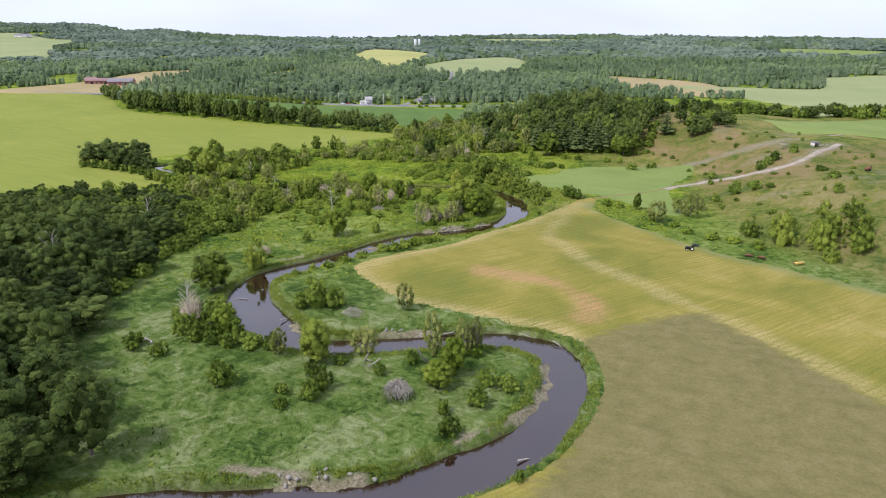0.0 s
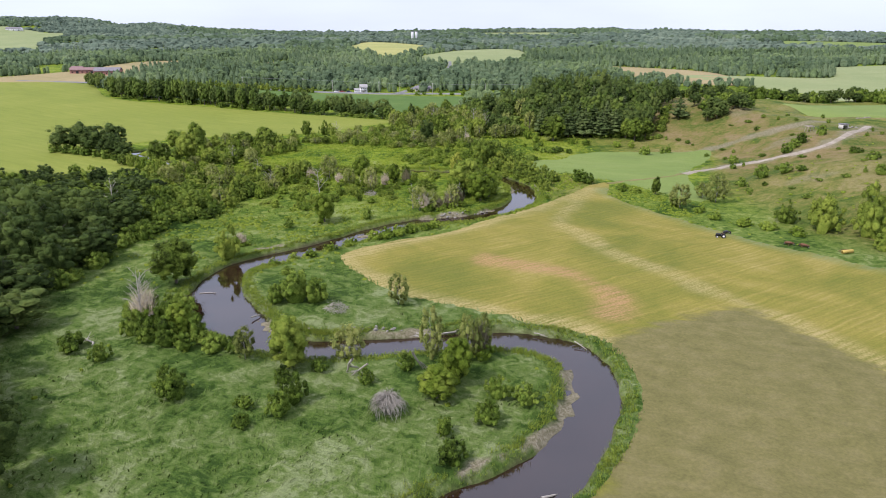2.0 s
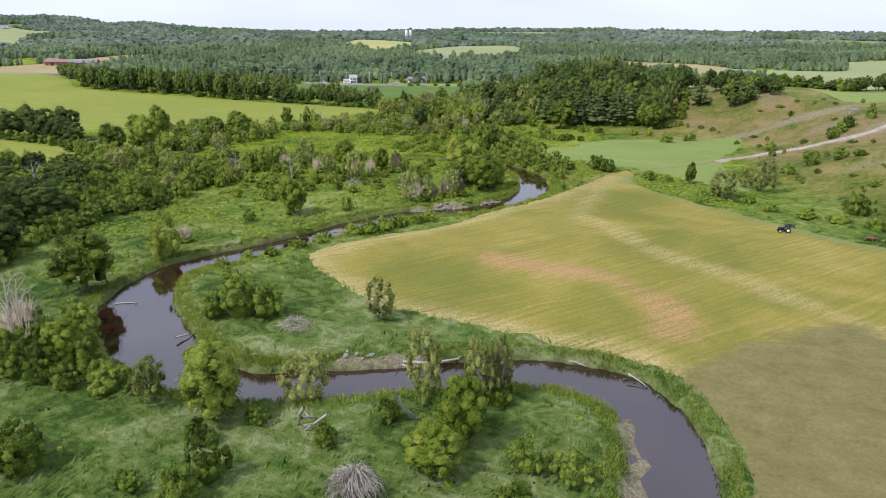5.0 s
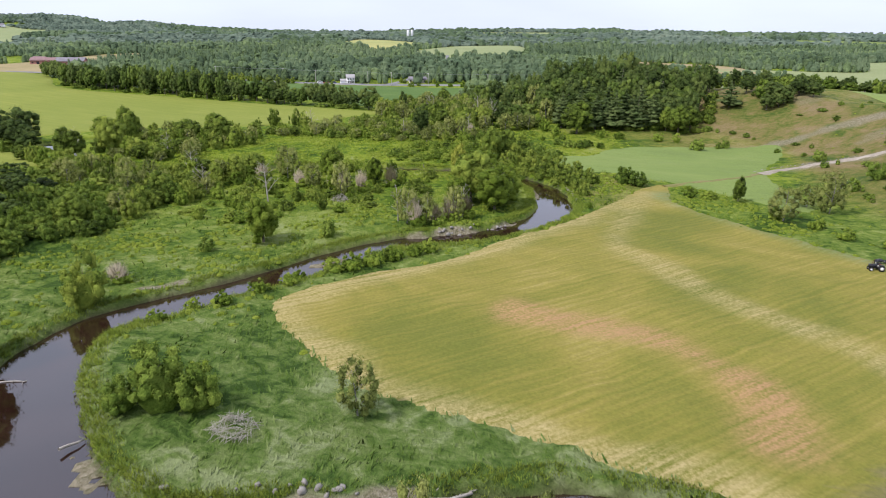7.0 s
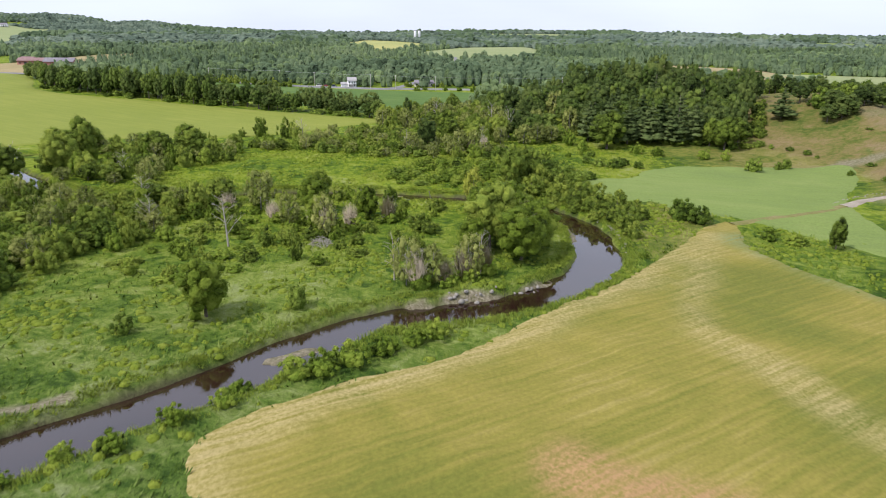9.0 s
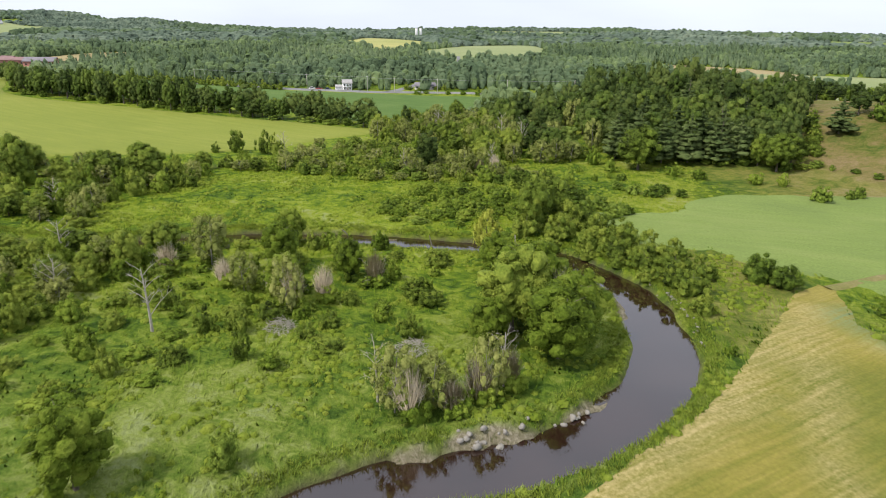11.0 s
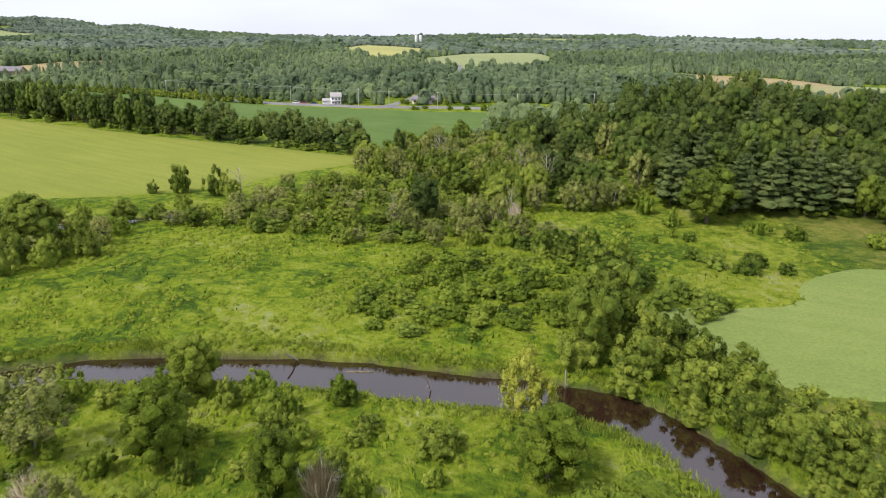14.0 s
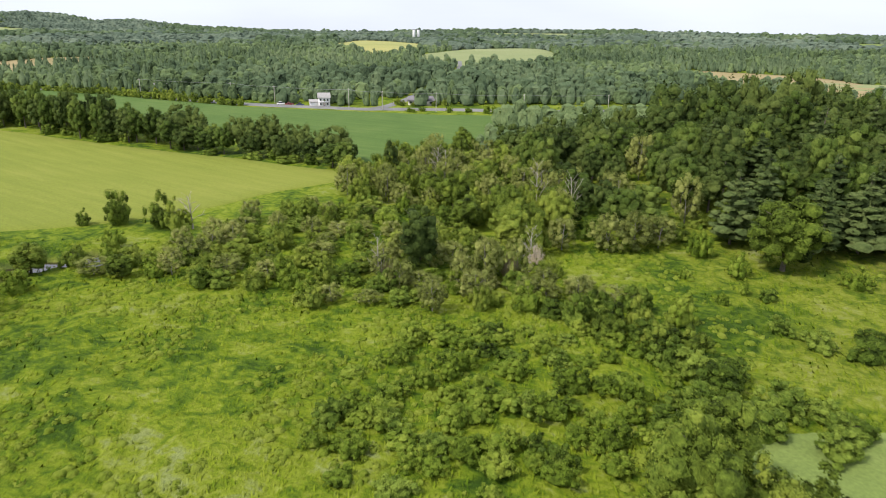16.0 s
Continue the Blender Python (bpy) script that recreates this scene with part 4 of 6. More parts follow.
# ---------------------------------------------------------------- single trees and shrubs of the river flats
def single(kind, label, category, spots, group=""):
    for x, y, h, w in spots:
        kind.put(x, y, h, w, label, category, group)


single(ASH, "round bright green broadleaf tree on the river bank", "tree", [(-25, 118.5, 9.2, 7.2)])
single(ASH, "dense dark green round tree beside the river bend", "tree", [(-58, 157, 10.5, 9.3)])
single(ASH_B, "bright green upright tree standing alone in the marsh", "tree", [(-34, 206.5, 9.2, 6.6)])
single(ASH_B, "leafy green tree in the riverside thicket", "tree", [(2, 113, 8.2, 5.2), (-46.5, 129, 7.0, 5.0)])
single(ALDER_D, "uneven dark green bush of the riverside thicket", "shrub", [(-48, 126, 5.6, 5.2), (-43.5, 128.5, 5.6, 4.8), (-50, 132.5, 6.6, 5.2), (-52.5, 128.5, 5.2, 4.6), (-54, 135.5, 6.2, 5.2), (-50.5, 140.5, 5.2, 5.0), (-44.5, 124.5, 3.6, 4.2), (-41, 126.5, 3.2, 4.2), (-56, 131, 6.0, 4.6), (-47, 135.5, 4.8, 4.2), (-59, 139, 5.0, 5.0)], "riverside thicket")
single(WILLOW, "small sparse tree at the edge of the hay field", "tree", [(-9, 145, 6.8, 4.9)])
single(WILLOW, "thin grey-green willow leaning by the water", "tree", [(-16, 123, 7.6, 5.6), (-2, 121, 10.0, 4.8), (4, 120.5, 8.8, 4.2), (6.5, 122, 8.2, 4.0), (-33, 121, 6.0, 4.0)])
single(ASH_B, "yellowish green bushy tree in tall grass", "tree", [(-1, 108, 5.4, 5.4)])
single(ALDER_D, "broad domed green shrub on the grassy point", "shrub", [(-30, 146.5, 8.0, 8.4), (-25.8, 146, 6.0, 6.0), (-33.5, 145.5, 4.6, 5.0)])
single(ALDER, "green tree standing alone in the wet meadow", "tree", [(-52, 175, 9.8, 7.0)])
single(SHRUB_D, "rounded green shrub in the wet meadow", "shrub",
       [(-39, 124, 3.8, 5.0), (-35, 124, 4.0, 4.8), (-64, 125, 4.0, 5.5), (-42, 111, 4.6, 5.0), (-40, 108.5, 5.0, 5.0), (-23.5, 104, 4.4, 4.6), (-22, 107.5, 5.4, 4.4), (-29, 106, 2.4, 3.0), (-28, 101, 2.4, 3.2),
        (6, 102, 4.0, 5.1), (1, 93, 3.8, 4.6), (0, 99, 3.0, 3.0), (8, 108.5, 4.0, 4.4), (12, 107, 3.6, 4.6), (-22, 210, 4.2, 3.8), (-43, 201, 3.1, 3.4), (-12, 113, 3.0, 3.0), (-25, 113, 3.4, 3.6), (-6, 117, 3.0, 3.4), (11, 81, 2.2, 2.0),
        (-20, 117, 2.4, 3.0), (0, 117, 3.2, 3.4), (-50, 139, 3.6, 4.2), (-54, 145, 4.0, 4.4), (-52, 128, 3.8, 4.6), (-57, 121, 3.4, 4.0)], "shrubs of the wet meadow")
single(SHRUB, "low bright green bush along the field-side bank", "shrub",
       [(-18, 189.5, 2.6, 5.0), (-15, 190.5, 3.4, 5.0), (-12, 193, 3.4, 5.2), (-8.5, 196, 3.0, 4.6), (-5, 199, 2.8, 4.4), (-2, 201, 3.0, 4.4), (-23.5, 186, 2.6, 4.0), (-28, 179.5, 2.5, 3.7), (-32, 175, 2.4, 3.2), (-36, 174, 2.2, 3.2), (-24, 183, 2.2, 3.2), (-40, 170, 2.0, 3.0)],
       "bank bushes")
single(WILLOW, "greyish half-dead willow on the far bank", "tree", [(-7, 219.5, 8.6, 5.6), (3, 223, 7.9, 5.2), (-3, 221, 6.6, 5.4), (-24.5, 246.5, 9.0, 5.2), (-42, 266, 9.8, 7.5), (-33, 254, 7.0, 5.0)])
single(ASH_B, "large rounded tree crowding the river bend", "tree", [(12.5, 232.5, 10.4, 9.6), (15.5, 238, 10.0, 9.0), (10.5, 247, 12.0, 10.5)])
single(ASH, "large dark green tree above the river bend", "tree", [(7.5, 241, 12.0, 9.5)])
single(ASH_B, "leafy tree beside the river meander", "tree", [(4, 236, 7.2, 5.2), (7, 263, 7.6, 7.0), (-17.5, 260, 7.6, 5.0), (-29.5, 265, 9.0, 6.8), (-26, 252, 7.4, 5.4), (-31, 278, 7.2, 5.6)])
single(ASH, "tall dark leafy tree above the outer river bank", "tree", [(16.6, 290, 11.6, 7.6), (20.5, 296, 9.6, 7.6)])
single(YELLOW_T, "bright yellow-green tree at the water's edge", "tree", [(5.5, 271.8, 9.6, 5.4), (7.4, 271.0, 7.0, 3.6)])
single(SHRUB, "small green bush by the hairpin bend", "shrub", [(-14, 276.5, 4.2, 4.4), (-21, 273, 4.6, 5.0), (-34, 276, 4.4, 5.2), (-45, 277, 4.6, 5.0), (-52, 272, 5.0, 5.6), (-24, 278.5, 3.4, 4.2)])
single(ALDER, "green shrub on the river's outer bank", "shrub",
       [(27.5, 281, 6.6, 7.6), (23, 287, 7.4, 8.0), (31, 276, 6.4, 7.6), (34.5, 269.5, 6.4, 8.2), (36.5, 262, 6.0, 7.0), (37, 255, 5.4, 6.4), (28, 291, 6.8, 7.6), (33, 283, 5.6, 6.6), (39, 270, 5.0, 6.0), (36, 247, 3.6, 4.4), (14.5, 286.5, 6.4, 6.4), (41, 262, 4.6, 5.4), (20.5, 283.5, 5.6, 6.4), (25.5, 277.5, 5.0, 6.0), (29, 272, 5.0, 6.0), (32.5, 265.5, 4.8, 5.6), (35, 258, 4.4, 5.2), (24, 293, 6.6, 7.0), (29.5, 286, 6.0, 6.6), (19, 280.6, 3.4, 4.6), (24.5, 274, 3.2, 4.2), (28.6, 268, 3.0, 4.0), (31.6, 261, 2.8, 3.6)],
       "outer bank shrubs")
single(ALDER_D, "dark green shrub at the corner of the clover field", "shrub", [(49.5, 260, 5.4, 6.0), (53, 257.5, 4.8, 5.4), (51, 263, 4.6, 5.0), (91.5, 318.5, 5.0, 5.3), (103, 322, 3.6, 4.0), (100, 321, 3.0, 3.0)])
single(SHRUB, "dark little bush in rough grass", "shrub", [(34.5, 234, 2.2, 2.0), (62.5, 247, 3.0, 5.0), (66, 243, 2.6, 5.0), (73, 224, 3.4, 4.2), (78, 216, 3.2, 4.2), (80, 209, 2.6, 5.0), (86, 203, 2.8, 6.0), (91, 199, 3.2, 6.0), (96, 193, 3.0, 6.0)])
single(ASH, "slender upright bush at the edge of the clover", "shrub", [(72, 240, 6.0, 3.4)])
single(WILLOW, "grey-green willow bush on the hill foot", "shrub", [(74, 222, 8.2, 7.6), (88, 229, 10.0, 7.2), (86, 235, 6.0, 6.0), (95, 240, 5.4, 5.0)])
single(ALDER, "bushy green tree on the hillside", "tree", [(104, 195, 11.5, 9.6), (112, 187, 12.5, 10.0), (116, 194, 12.0, 9.6), (119, 181, 9.5, 8.6), (99, 205, 7.2, 7.2), (123, 189, 9.0, 8.0), (108, 203, 8.0, 7.6), (127, 200, 7, 7), (110, 178, 6.0, 6.5)])
single(ALDER_D, "dark bush among the sandy slopes", "shrub", [(137, 284, 4.4, 5.4), (141, 287, 4.6, 5.4), (146, 290, 4.8, 5.2), (119, 290, 4.2, 4.4), (120, 250, 4.6, 5.2), (113, 252, 5.4, 5.4), (104, 247, 4.0, 4.2), (155, 293, 5.0, 4.0), (135, 222, 4, 5), (142, 238, 3.5, 4.5), (150, 210, 5, 6), (150, 262, 3, 4)])
single(PINE, "lone dark pine on the bare hillside", "tree", [(124, 372, 11.5, 9.0)])
single(ALDER_D, "dark low shrub patch in the meadow", "shrub",
       [(29, 314, 4.2, 6.8), (34, 310, 4.1, 6.8), (25, 320, 3.7, 6.1), (24, 328, 3.4, 5.7), (39, 305, 3.0, 5.2), (21, 306, 4.0, 6.4), (27, 318, 4.0, 6.4), (31, 317, 3.7, 6.1), (36, 302, 3.3, 5.5), (26, 325, 3.6, 6.0), (20, 335, 3.6, 6.0), (38, 309, 2.6, 5.1), (30, 305, 3.6, 6.0), (25, 310, 4.0, 6.4), (47, 326, 3.3, 5.2), (51, 322, 3.6, 5.5), (48, 343, 2.4, 3.7), (54, 326, 2.9, 4.8), (58, 322, 2.4, 4.2), (44, 331, 2.8, 4.4)],
       "meadow shrub patches")
single(SHRUB, "green shrub clump in the open marsh", "shrub",
       [(1, 312, 3.3, 5.8), (-10, 308, 3.3, 5.9), (9, 309, 3.3, 6.3), (-1, 320, 3.5, 5.1), (-5, 315, 3.3, 4.1), (6, 318, 3.0, 4.7), (12, 314, 3.6, 5.4), (14, 304, 3.5, 5.4), (3, 303, 2.9, 4.9), (-4, 300, 2.6, 4.5), (-12, 302, 2.9, 4.1), (-8, 325, 2.6, 4.1), (18, 312, 3.6, 5.4), (10, 324, 2.9, 4.5), (2, 327, 2.4, 4.0), (8, 298, 2.7, 4.5)],
       "marsh shrub clumps")
single(ASH, "round lone tree standing before the woods", "tree", [(56, 355, 13.6, 12.0), (96, 352, 11.5, 9.5), (103, 358, 10, 8), (93, 358, 10, 7)])
single(PINE, "tall pine at the edge of the woods", "tree", [(52, 368, 14.5, 9.5), (65, 362, 14, 10), (73, 362, 15, 10), (81, 360, 14, 9.5), (88, 361, 14, 9.5), (72, 371, 16, 10), (79, 369, 15, 9), (62, 378, 15, 9), (86, 370, 16, 9)])
single(WILLOW, "grey-green willow thicket at the woods' edge", "shrub", [(28, 366, 7.6, 7.6), (33, 366, 8.0, 8.0), (38, 367, 7.0, 7.0), (-10, 345, 6.0, 5.0), (4, 349, 8.6, 5.6), (9, 350, 8.0, 5.2), (0, 346, 7.2, 5.0)])
single(SHRUB, "young bright green tree in front of the woods", "shrub", [(44, 362, 6.5, 5.0), (47, 352, 5.0, 4.6), (40, 341, 2.4, 2.4), (38, 352, 2.2, 2.6), (45, 345, 3.0, 2.2), (64, 347, 4.4, 5.4), (70, 343, 3.4, 5.0), (84, 338, 4.0, 5.4), (90, 335, 4.2, 4.2)])
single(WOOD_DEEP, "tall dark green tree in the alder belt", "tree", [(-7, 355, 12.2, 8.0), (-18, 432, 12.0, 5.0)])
single(ALDER, "lone bushy tree at the near edge of the hay field", "tree", [(-73, 384, 8.8, 6.4), (-74.5, 385, 7.0, 4.6), (-63, 382, 8.4, 6.4), (-59, 380, 7.4, 6.0), (-46, 372, 5.0, 4.6), (-80, 383, 4.0, 4.0)])
single(ASH, "tall tree in the riverside thicket", "tree", [(-112, 327, 13.0, 7.6), (-82, 334, 10.6, 9.6), (-93, 333, 9.0, 9.6), (-109, 306, 12.5, 9.0), (-116, 293, 11.0, 9.0), (-125, 335, 9.5, 9.0), (-118, 342, 9, 9)])
single(WOOD_TREE, "big rounded tree of the copse in the hay field", "tree", [(-175, 330, 12.0, 13.0), (-164, 326, 14.0, 13.0), (-156, 321, 13.5, 12.0), (-146, 314, 11.0, 11.0), (-168, 336, 12.0, 12.0), (-152, 330, 13, 12), (-138, 309, 9, 9)])

single(ALDER_D, "dense bush crowding under the copse trees", "shrub", [(-178, 327, 4.6, 7), (-171, 324, 5.0, 7.5), (-165, 321, 4.8, 7), (-159, 318, 5.2, 7.5), (-152, 315, 4.8, 7), (-146, 310, 5.0, 7), (-140, 306, 4.4, 6.5), (-134, 304, 3.8, 6), (-174, 333, 5, 8), (-160, 330, 5, 8)], "copse bushes")


DRY = [(-5.5, 218.8, 6.8, 4.2), (-1.0, 219.5, 5.0, 3.6), (2.0, 222.0, 6.4, 4.0), (-24, 248.5, 7.4, 4.0), (-20, 251, 6.6, 3.8), (-13, 258, 6.4, 4.2), (5.5, 225, 5.8, 3.6), (-27.5, 252, 6.0, 3.6), (-37, 257, 5.4, 3.8), (-48, 262, 6.0, 4.2),
       (13.5, 243, 9.6, 5.0), (-55, 134.5, 9.0, 6.0), (6, 121.5, 8.0, 4.0), (-52, 185, 4, 4), (8, 350, 5.6, 4.0), (13, 356, 5.4, 3.8), (-12, 349, 4.6, 3.6)]
single(DRY_WILLOW, "dry tan half-dead willow clump in rank grass", "shrub", DRY, "dry willows")
single(SHRUB, "green shrub at the foot of a dry willow", "shrub", [(x + 0.6, y - 0.5, h * 0.5, w * 1.1) for x, y, h, w in DRY], "shrubs under dry willows")
rng = np.random.default_rng(26)
for k in range(70):
    x, y = rng.uniform(96, 185), rng.uniform(205, 350)
    if near_line(spline(TRACK_A), np.array([x]), np.array([y]), 9)[0] > 4 and near_line(spline(TRACK_B), np.array([x]), np.array([y]), 9)[0] > 4 and x > np.interp(y, FOOT_Y, FOOT_X) + 4:
        SHRUB_D.put(x, y, rng.uniform(0.8, 2.4), rng.uniform(1.5, 3.8), "low green shrub scattered over the rough hillside", "shrub", "hillside shrubs")


# ---------------------------------------------------------------- thickets and woods
def fill(outline, gap, seed, avoid=()):
    """Jittered spots inside an outline."""
    o = spline(outline, 4.0, True)
    rng = np.random.default_rng(seed)
    gx, gy = np.meshgrid(np.arange(o[:, 0].min(), o[:, 0].max(), gap), np.arange(o[:, 1].min(), o[:, 1].max(), gap))
    x, y = (gx + rng.uniform(-0.45, 0.45, gx.shape) * gap).ravel(), (gy + rng.uniform(-0.45, 0.45, gy.shape) * gap).ravel()
    ok = inside(o, x, y) & (near_line(RIVER, x, y, 9.0) > 1.6)
    for f in avoid:
        ok &= ~inside(f, x, y)
    return rng, x[ok], y[ok]


WEST_WOODS = [(-40, 46), (-48, 79), (-54, 90), (-64, 104), (-73, 117), (-77, 128), (-79, 140), (-83, 155), (-80, 168), (-86, 186), (-88, 202), (-112, 212), (-165, 216), (-215, 214), (-200, 190), (-150, 120), (-95, 30)]
ALDER_BELT = [(-78, 353), (-62, 352), (-40, 345), (-22, 338), (-10, 335), (6, 336), (16, 330), (28, 322), (32, 332), (22, 348), (12, 360), (2, 372), (-6, 400), (-24, 398), (-44, 392), (-56, 372), (-70, 366)]
MID_BELT = [(-6, 400), (4, 372), (16, 362), (26, 372), (24, 400), (18, 440), (6, 470), (-14, 462), (-24, 440), (-30, 420), (-24, 400)]
EAST_WOODS = [(24, 378), (40, 374), (58, 384), (70, 372), (92, 362), (104, 358), (110, 368), (122, 392), (135, 420), (150, 470), (120, 560), (30, 556), (16, 510), (8, 472), (20, 430)]
HEDGE = [(-268, 575), (-256, 562), (-163, 508), (-106, 481), (-70, 466), (-46, 453), (-31, 446), (-36, 458), (-62, 474), (-108, 498), (-160, 530), (-225, 572), (-330, 650), (-335, 690)]
SCRUB = [(-88, 202), (-68, 222), (-60, 236), (-54, 262), (-50, 274), (-90, 274), (-120, 290), (-140, 300), (-112, 272), (-80, 236)]
SCRUB_B = [(-100, 292), (-84, 288), (-76, 292), (-78, 312), (-66, 330), (-70, 352), (-105, 352), (-122, 322)]
MID_SCRUB = [(-56, 222), (-30, 222), (-8, 236), (0, 252), (-6, 272), (-30, 276), (-54, 270)]
HILL_HEDGE = [(140, 470), (190, 455), (250, 430), (330, 405), (340, 418), (260, 446), (190, 474), (150, 492)]
HILL_BUSH = [(132, 360), (150, 352), (160, 372), (150, 392), (136, 384)]

rng, X, Y = fill(WEST_WOODS, 7.4, 3)
order = np.argsort(-X + 0.25 * Y)
for x, y in zip(X[order][:130], Y[order][:130]):
    h = rng.uniform(7, 11) if x > -92 and y > 120 else rng.uniform(10, 14.5)
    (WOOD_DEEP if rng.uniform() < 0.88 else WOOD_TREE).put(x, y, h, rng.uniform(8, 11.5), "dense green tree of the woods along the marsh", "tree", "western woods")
WEST_BACK = (X[order][130:], Y[order][130:])
rng, X, Y = fill([(-92, 204), (-86, 222), (-92, 246), (-118, 268), (-165, 260), (-180, 222), (-120, 216)], 5.6, 28)
for x, y in zip(X, Y):
    k = rng.uniform()
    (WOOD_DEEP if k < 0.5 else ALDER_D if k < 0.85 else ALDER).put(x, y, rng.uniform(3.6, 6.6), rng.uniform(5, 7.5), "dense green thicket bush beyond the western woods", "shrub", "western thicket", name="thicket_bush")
rng, X, Y = fill([(-84, 150), (-79, 170), (-76, 196), (-68, 214), (-70, 232), (-62, 242), (-82, 246), (-96, 240), (-84, 200), (-90, 160)], 4.6, 4)
for x, y in zip(X, Y):
    ALDER_D.put(x, y, rng.uniform(3.5, 6), rng.uniform(5, 7), "dark shrub along the edge of the woods", "shrub", "woods edge shrubs")
rng, X, Y = fill(ALDER_BELT, 4.9, 5)
for x, y in zip(X, Y):
    k = rng.uniform()
    (ALDER if k < 0.36 else ALDER_D if k < 0.52 else WILLOW if k < 0.80 else ASH if k < 0.84 else SHRUB).put(x, y, rng.uniform(2.4, 5.6), rng.uniform(4.2, 6.6), "dense alder thicket bush beyond the marsh", "shrub", "alder belt")
rng, X, Y = fill(MID_BELT, 6.4, 6)
for x, y in zip(X, Y):
    k = rng.uniform()
    (ASH if k < 0.30 else WILLOW if k < 0.72 else ALDER).put(x, y, rng.uniform(6, 10), rng.uniform(6, 8), "mixed leafy tree between marsh and woods", "tree", "mixed belt")
rng, X, Y = fill(EAST_WOODS, 7.6, 7)
order = np.argsort(Y)
for x, y in zip(X[order][:115], Y[order][:115]):
    k = rng.uniform()
    west = ss(62, 34, x) * ss(430, 395, y)
    (PINE if k < 0.16 and x > 60 else WOOD_TREE if k < 0.62 - 0.4 * west else WOOD_MID if k < 1 - 0.35 * west else WILLOW).put(x, y, rng.uniform(8.5, 16) * (1 - 0.3 * west), rng.uniform(7.5, 10.5) * (1 - 0.2 * west), "tall tree of the dense mixed woods", "tree", "eastern woods")
edge = spline([(24, 376), (40, 372), (58, 381), (70, 368), (92, 358), (104, 354), (112, 364), (122, 390)], 4.6)
for x, y in edge:
    (ALDER if rng.uniform() < 0.6 else ALDER_D).put(x + rng.normal(0, 1), y - 1.5 + rng.normal(0, 1), rng.uniform(2.4, 5), rng.uniform(4.5, 7), "leafy shrub along the edge of the mixed woods", "shrub", "mixed woods edge")
deep = Y[order][115:] < 462
BACK_WOODS, YOUNG_WOODS = (X[order][115:][deep], Y[order][115:][deep]), (X[order][115:][~deep], Y[order][115:][~deep])
rng, X, Y = fill(HEDGE, 6.2, 8)
X, Y = X[X > -0.56 * (Y - 75)], Y[X > -0.56 * (Y - 75)]
order = np.argsort(Y + 0.55 * X)
for x, y in zip(X[order][:75], Y[order][:75]):
    s = 0.78 + 0.55 * ss(-70, -160, x)
    (WOOD_TREE if rng.uniform() < 0.5 else WOOD_MID).put(x, y, rng.uniform(9, 14) * s, rng.uniform(6.5, 9), "tall green tree in the hedgerow between fields", "tree", "hedgerow")
for x, y in zip(X[order][:75:2], Y[order][:75:2]):
    ALDER_D.put(x + 1.5, y - 3.0, rng.uniform(2.5, 4.5), rng.uniform(5, 7.5), "low dark bush under the hedgerow trees", "shrub", "hedgerow bushes")
HEDGE_BACK = (X[order][75:], Y[order][75:])
for outline, gap, seed in ((SCRUB, 4.6, 9), (SCRUB_B, 6.0, 10)):
    rng, X, Y = fill(outline, gap, seed)
    for x, y in zip(X, Y):
        k = rng.uniform()
        (ALDER if k < 0.45 else SHRUB if k < 0.7 else WILLOW if k < 0.85 else ASH).put(x, y, rng.uniform(3, 7.5), rng.uniform(4, 7), "shrub of the riverside scrub", "shrub", "riverside scrub")
rng, X, Y = fill(MID_SCRUB, 6.2, 11)
for x, y in zip(X, Y):
    (SHRUB if rng.uniform() < 0.5 else ALDER).put(x, y, rng.uniform(1.4, 4.4), rng.uniform(2.5, 5.5), "low shrub in the rank marsh grass", "shrub", "marsh shrubs")
rng, X, Y = fill([(-14, 297), (4, 295), (17, 297), (25, 312), (18, 331), (4, 332), (-10, 328), (-16, 310)], 4.4, 24)
for x, y in zip(X, Y):
    (SHRUB if rng.uniform() < 0.75 else SHRUB_D).put(x, y, rng.uniform(1.2, 3.0), rng.uniform(3.0, 5.2), "dense low green shrub in the open marsh", "shrub", "marsh shrub thicket")
for outline, gap, seed, hh in ((HILL_HEDGE, 5.8, 12, (5, 10)), (HILL_BUSH, 6, 13, (4, 8))):
    rng, X, Y = fill(outline, gap, seed)
    for x, y in zip(X, Y):
        (WOOD_TREE if rng.uniform() < 0.5 else ALDER_D).put(x, y, rng.uniform(*hh), rng.uniform(6, 9), "dark bushy tree in a hedge on the hill", "tree", "hill hedge")

rng = np.random.default_rng(25)
verge = spline(ROAD, 5.0)
for x, y in verge[(verge[:, 0] > -300) & (verge[:, 0] < 70)]:
    if x < -108:
        ALDER.put(x + rng.normal(0, 1), y - 7.5 + rng.normal(0, 1), rng.uniform(3.5, 7), rng.uniform(5, 8), "bushy tree on the verge of the country road", "tree", "road verge trees")
    elif x > -26 and rng.uniform() < 0.75:
        SHRUB.put(x + rng.normal(0, 2), y - 8 + rng.normal(0, 2), rng.uniform(1.5, 4.5), rng.uniform(3, 6), "small bush on the grassy road verge", "shrub", "road verge bushes")


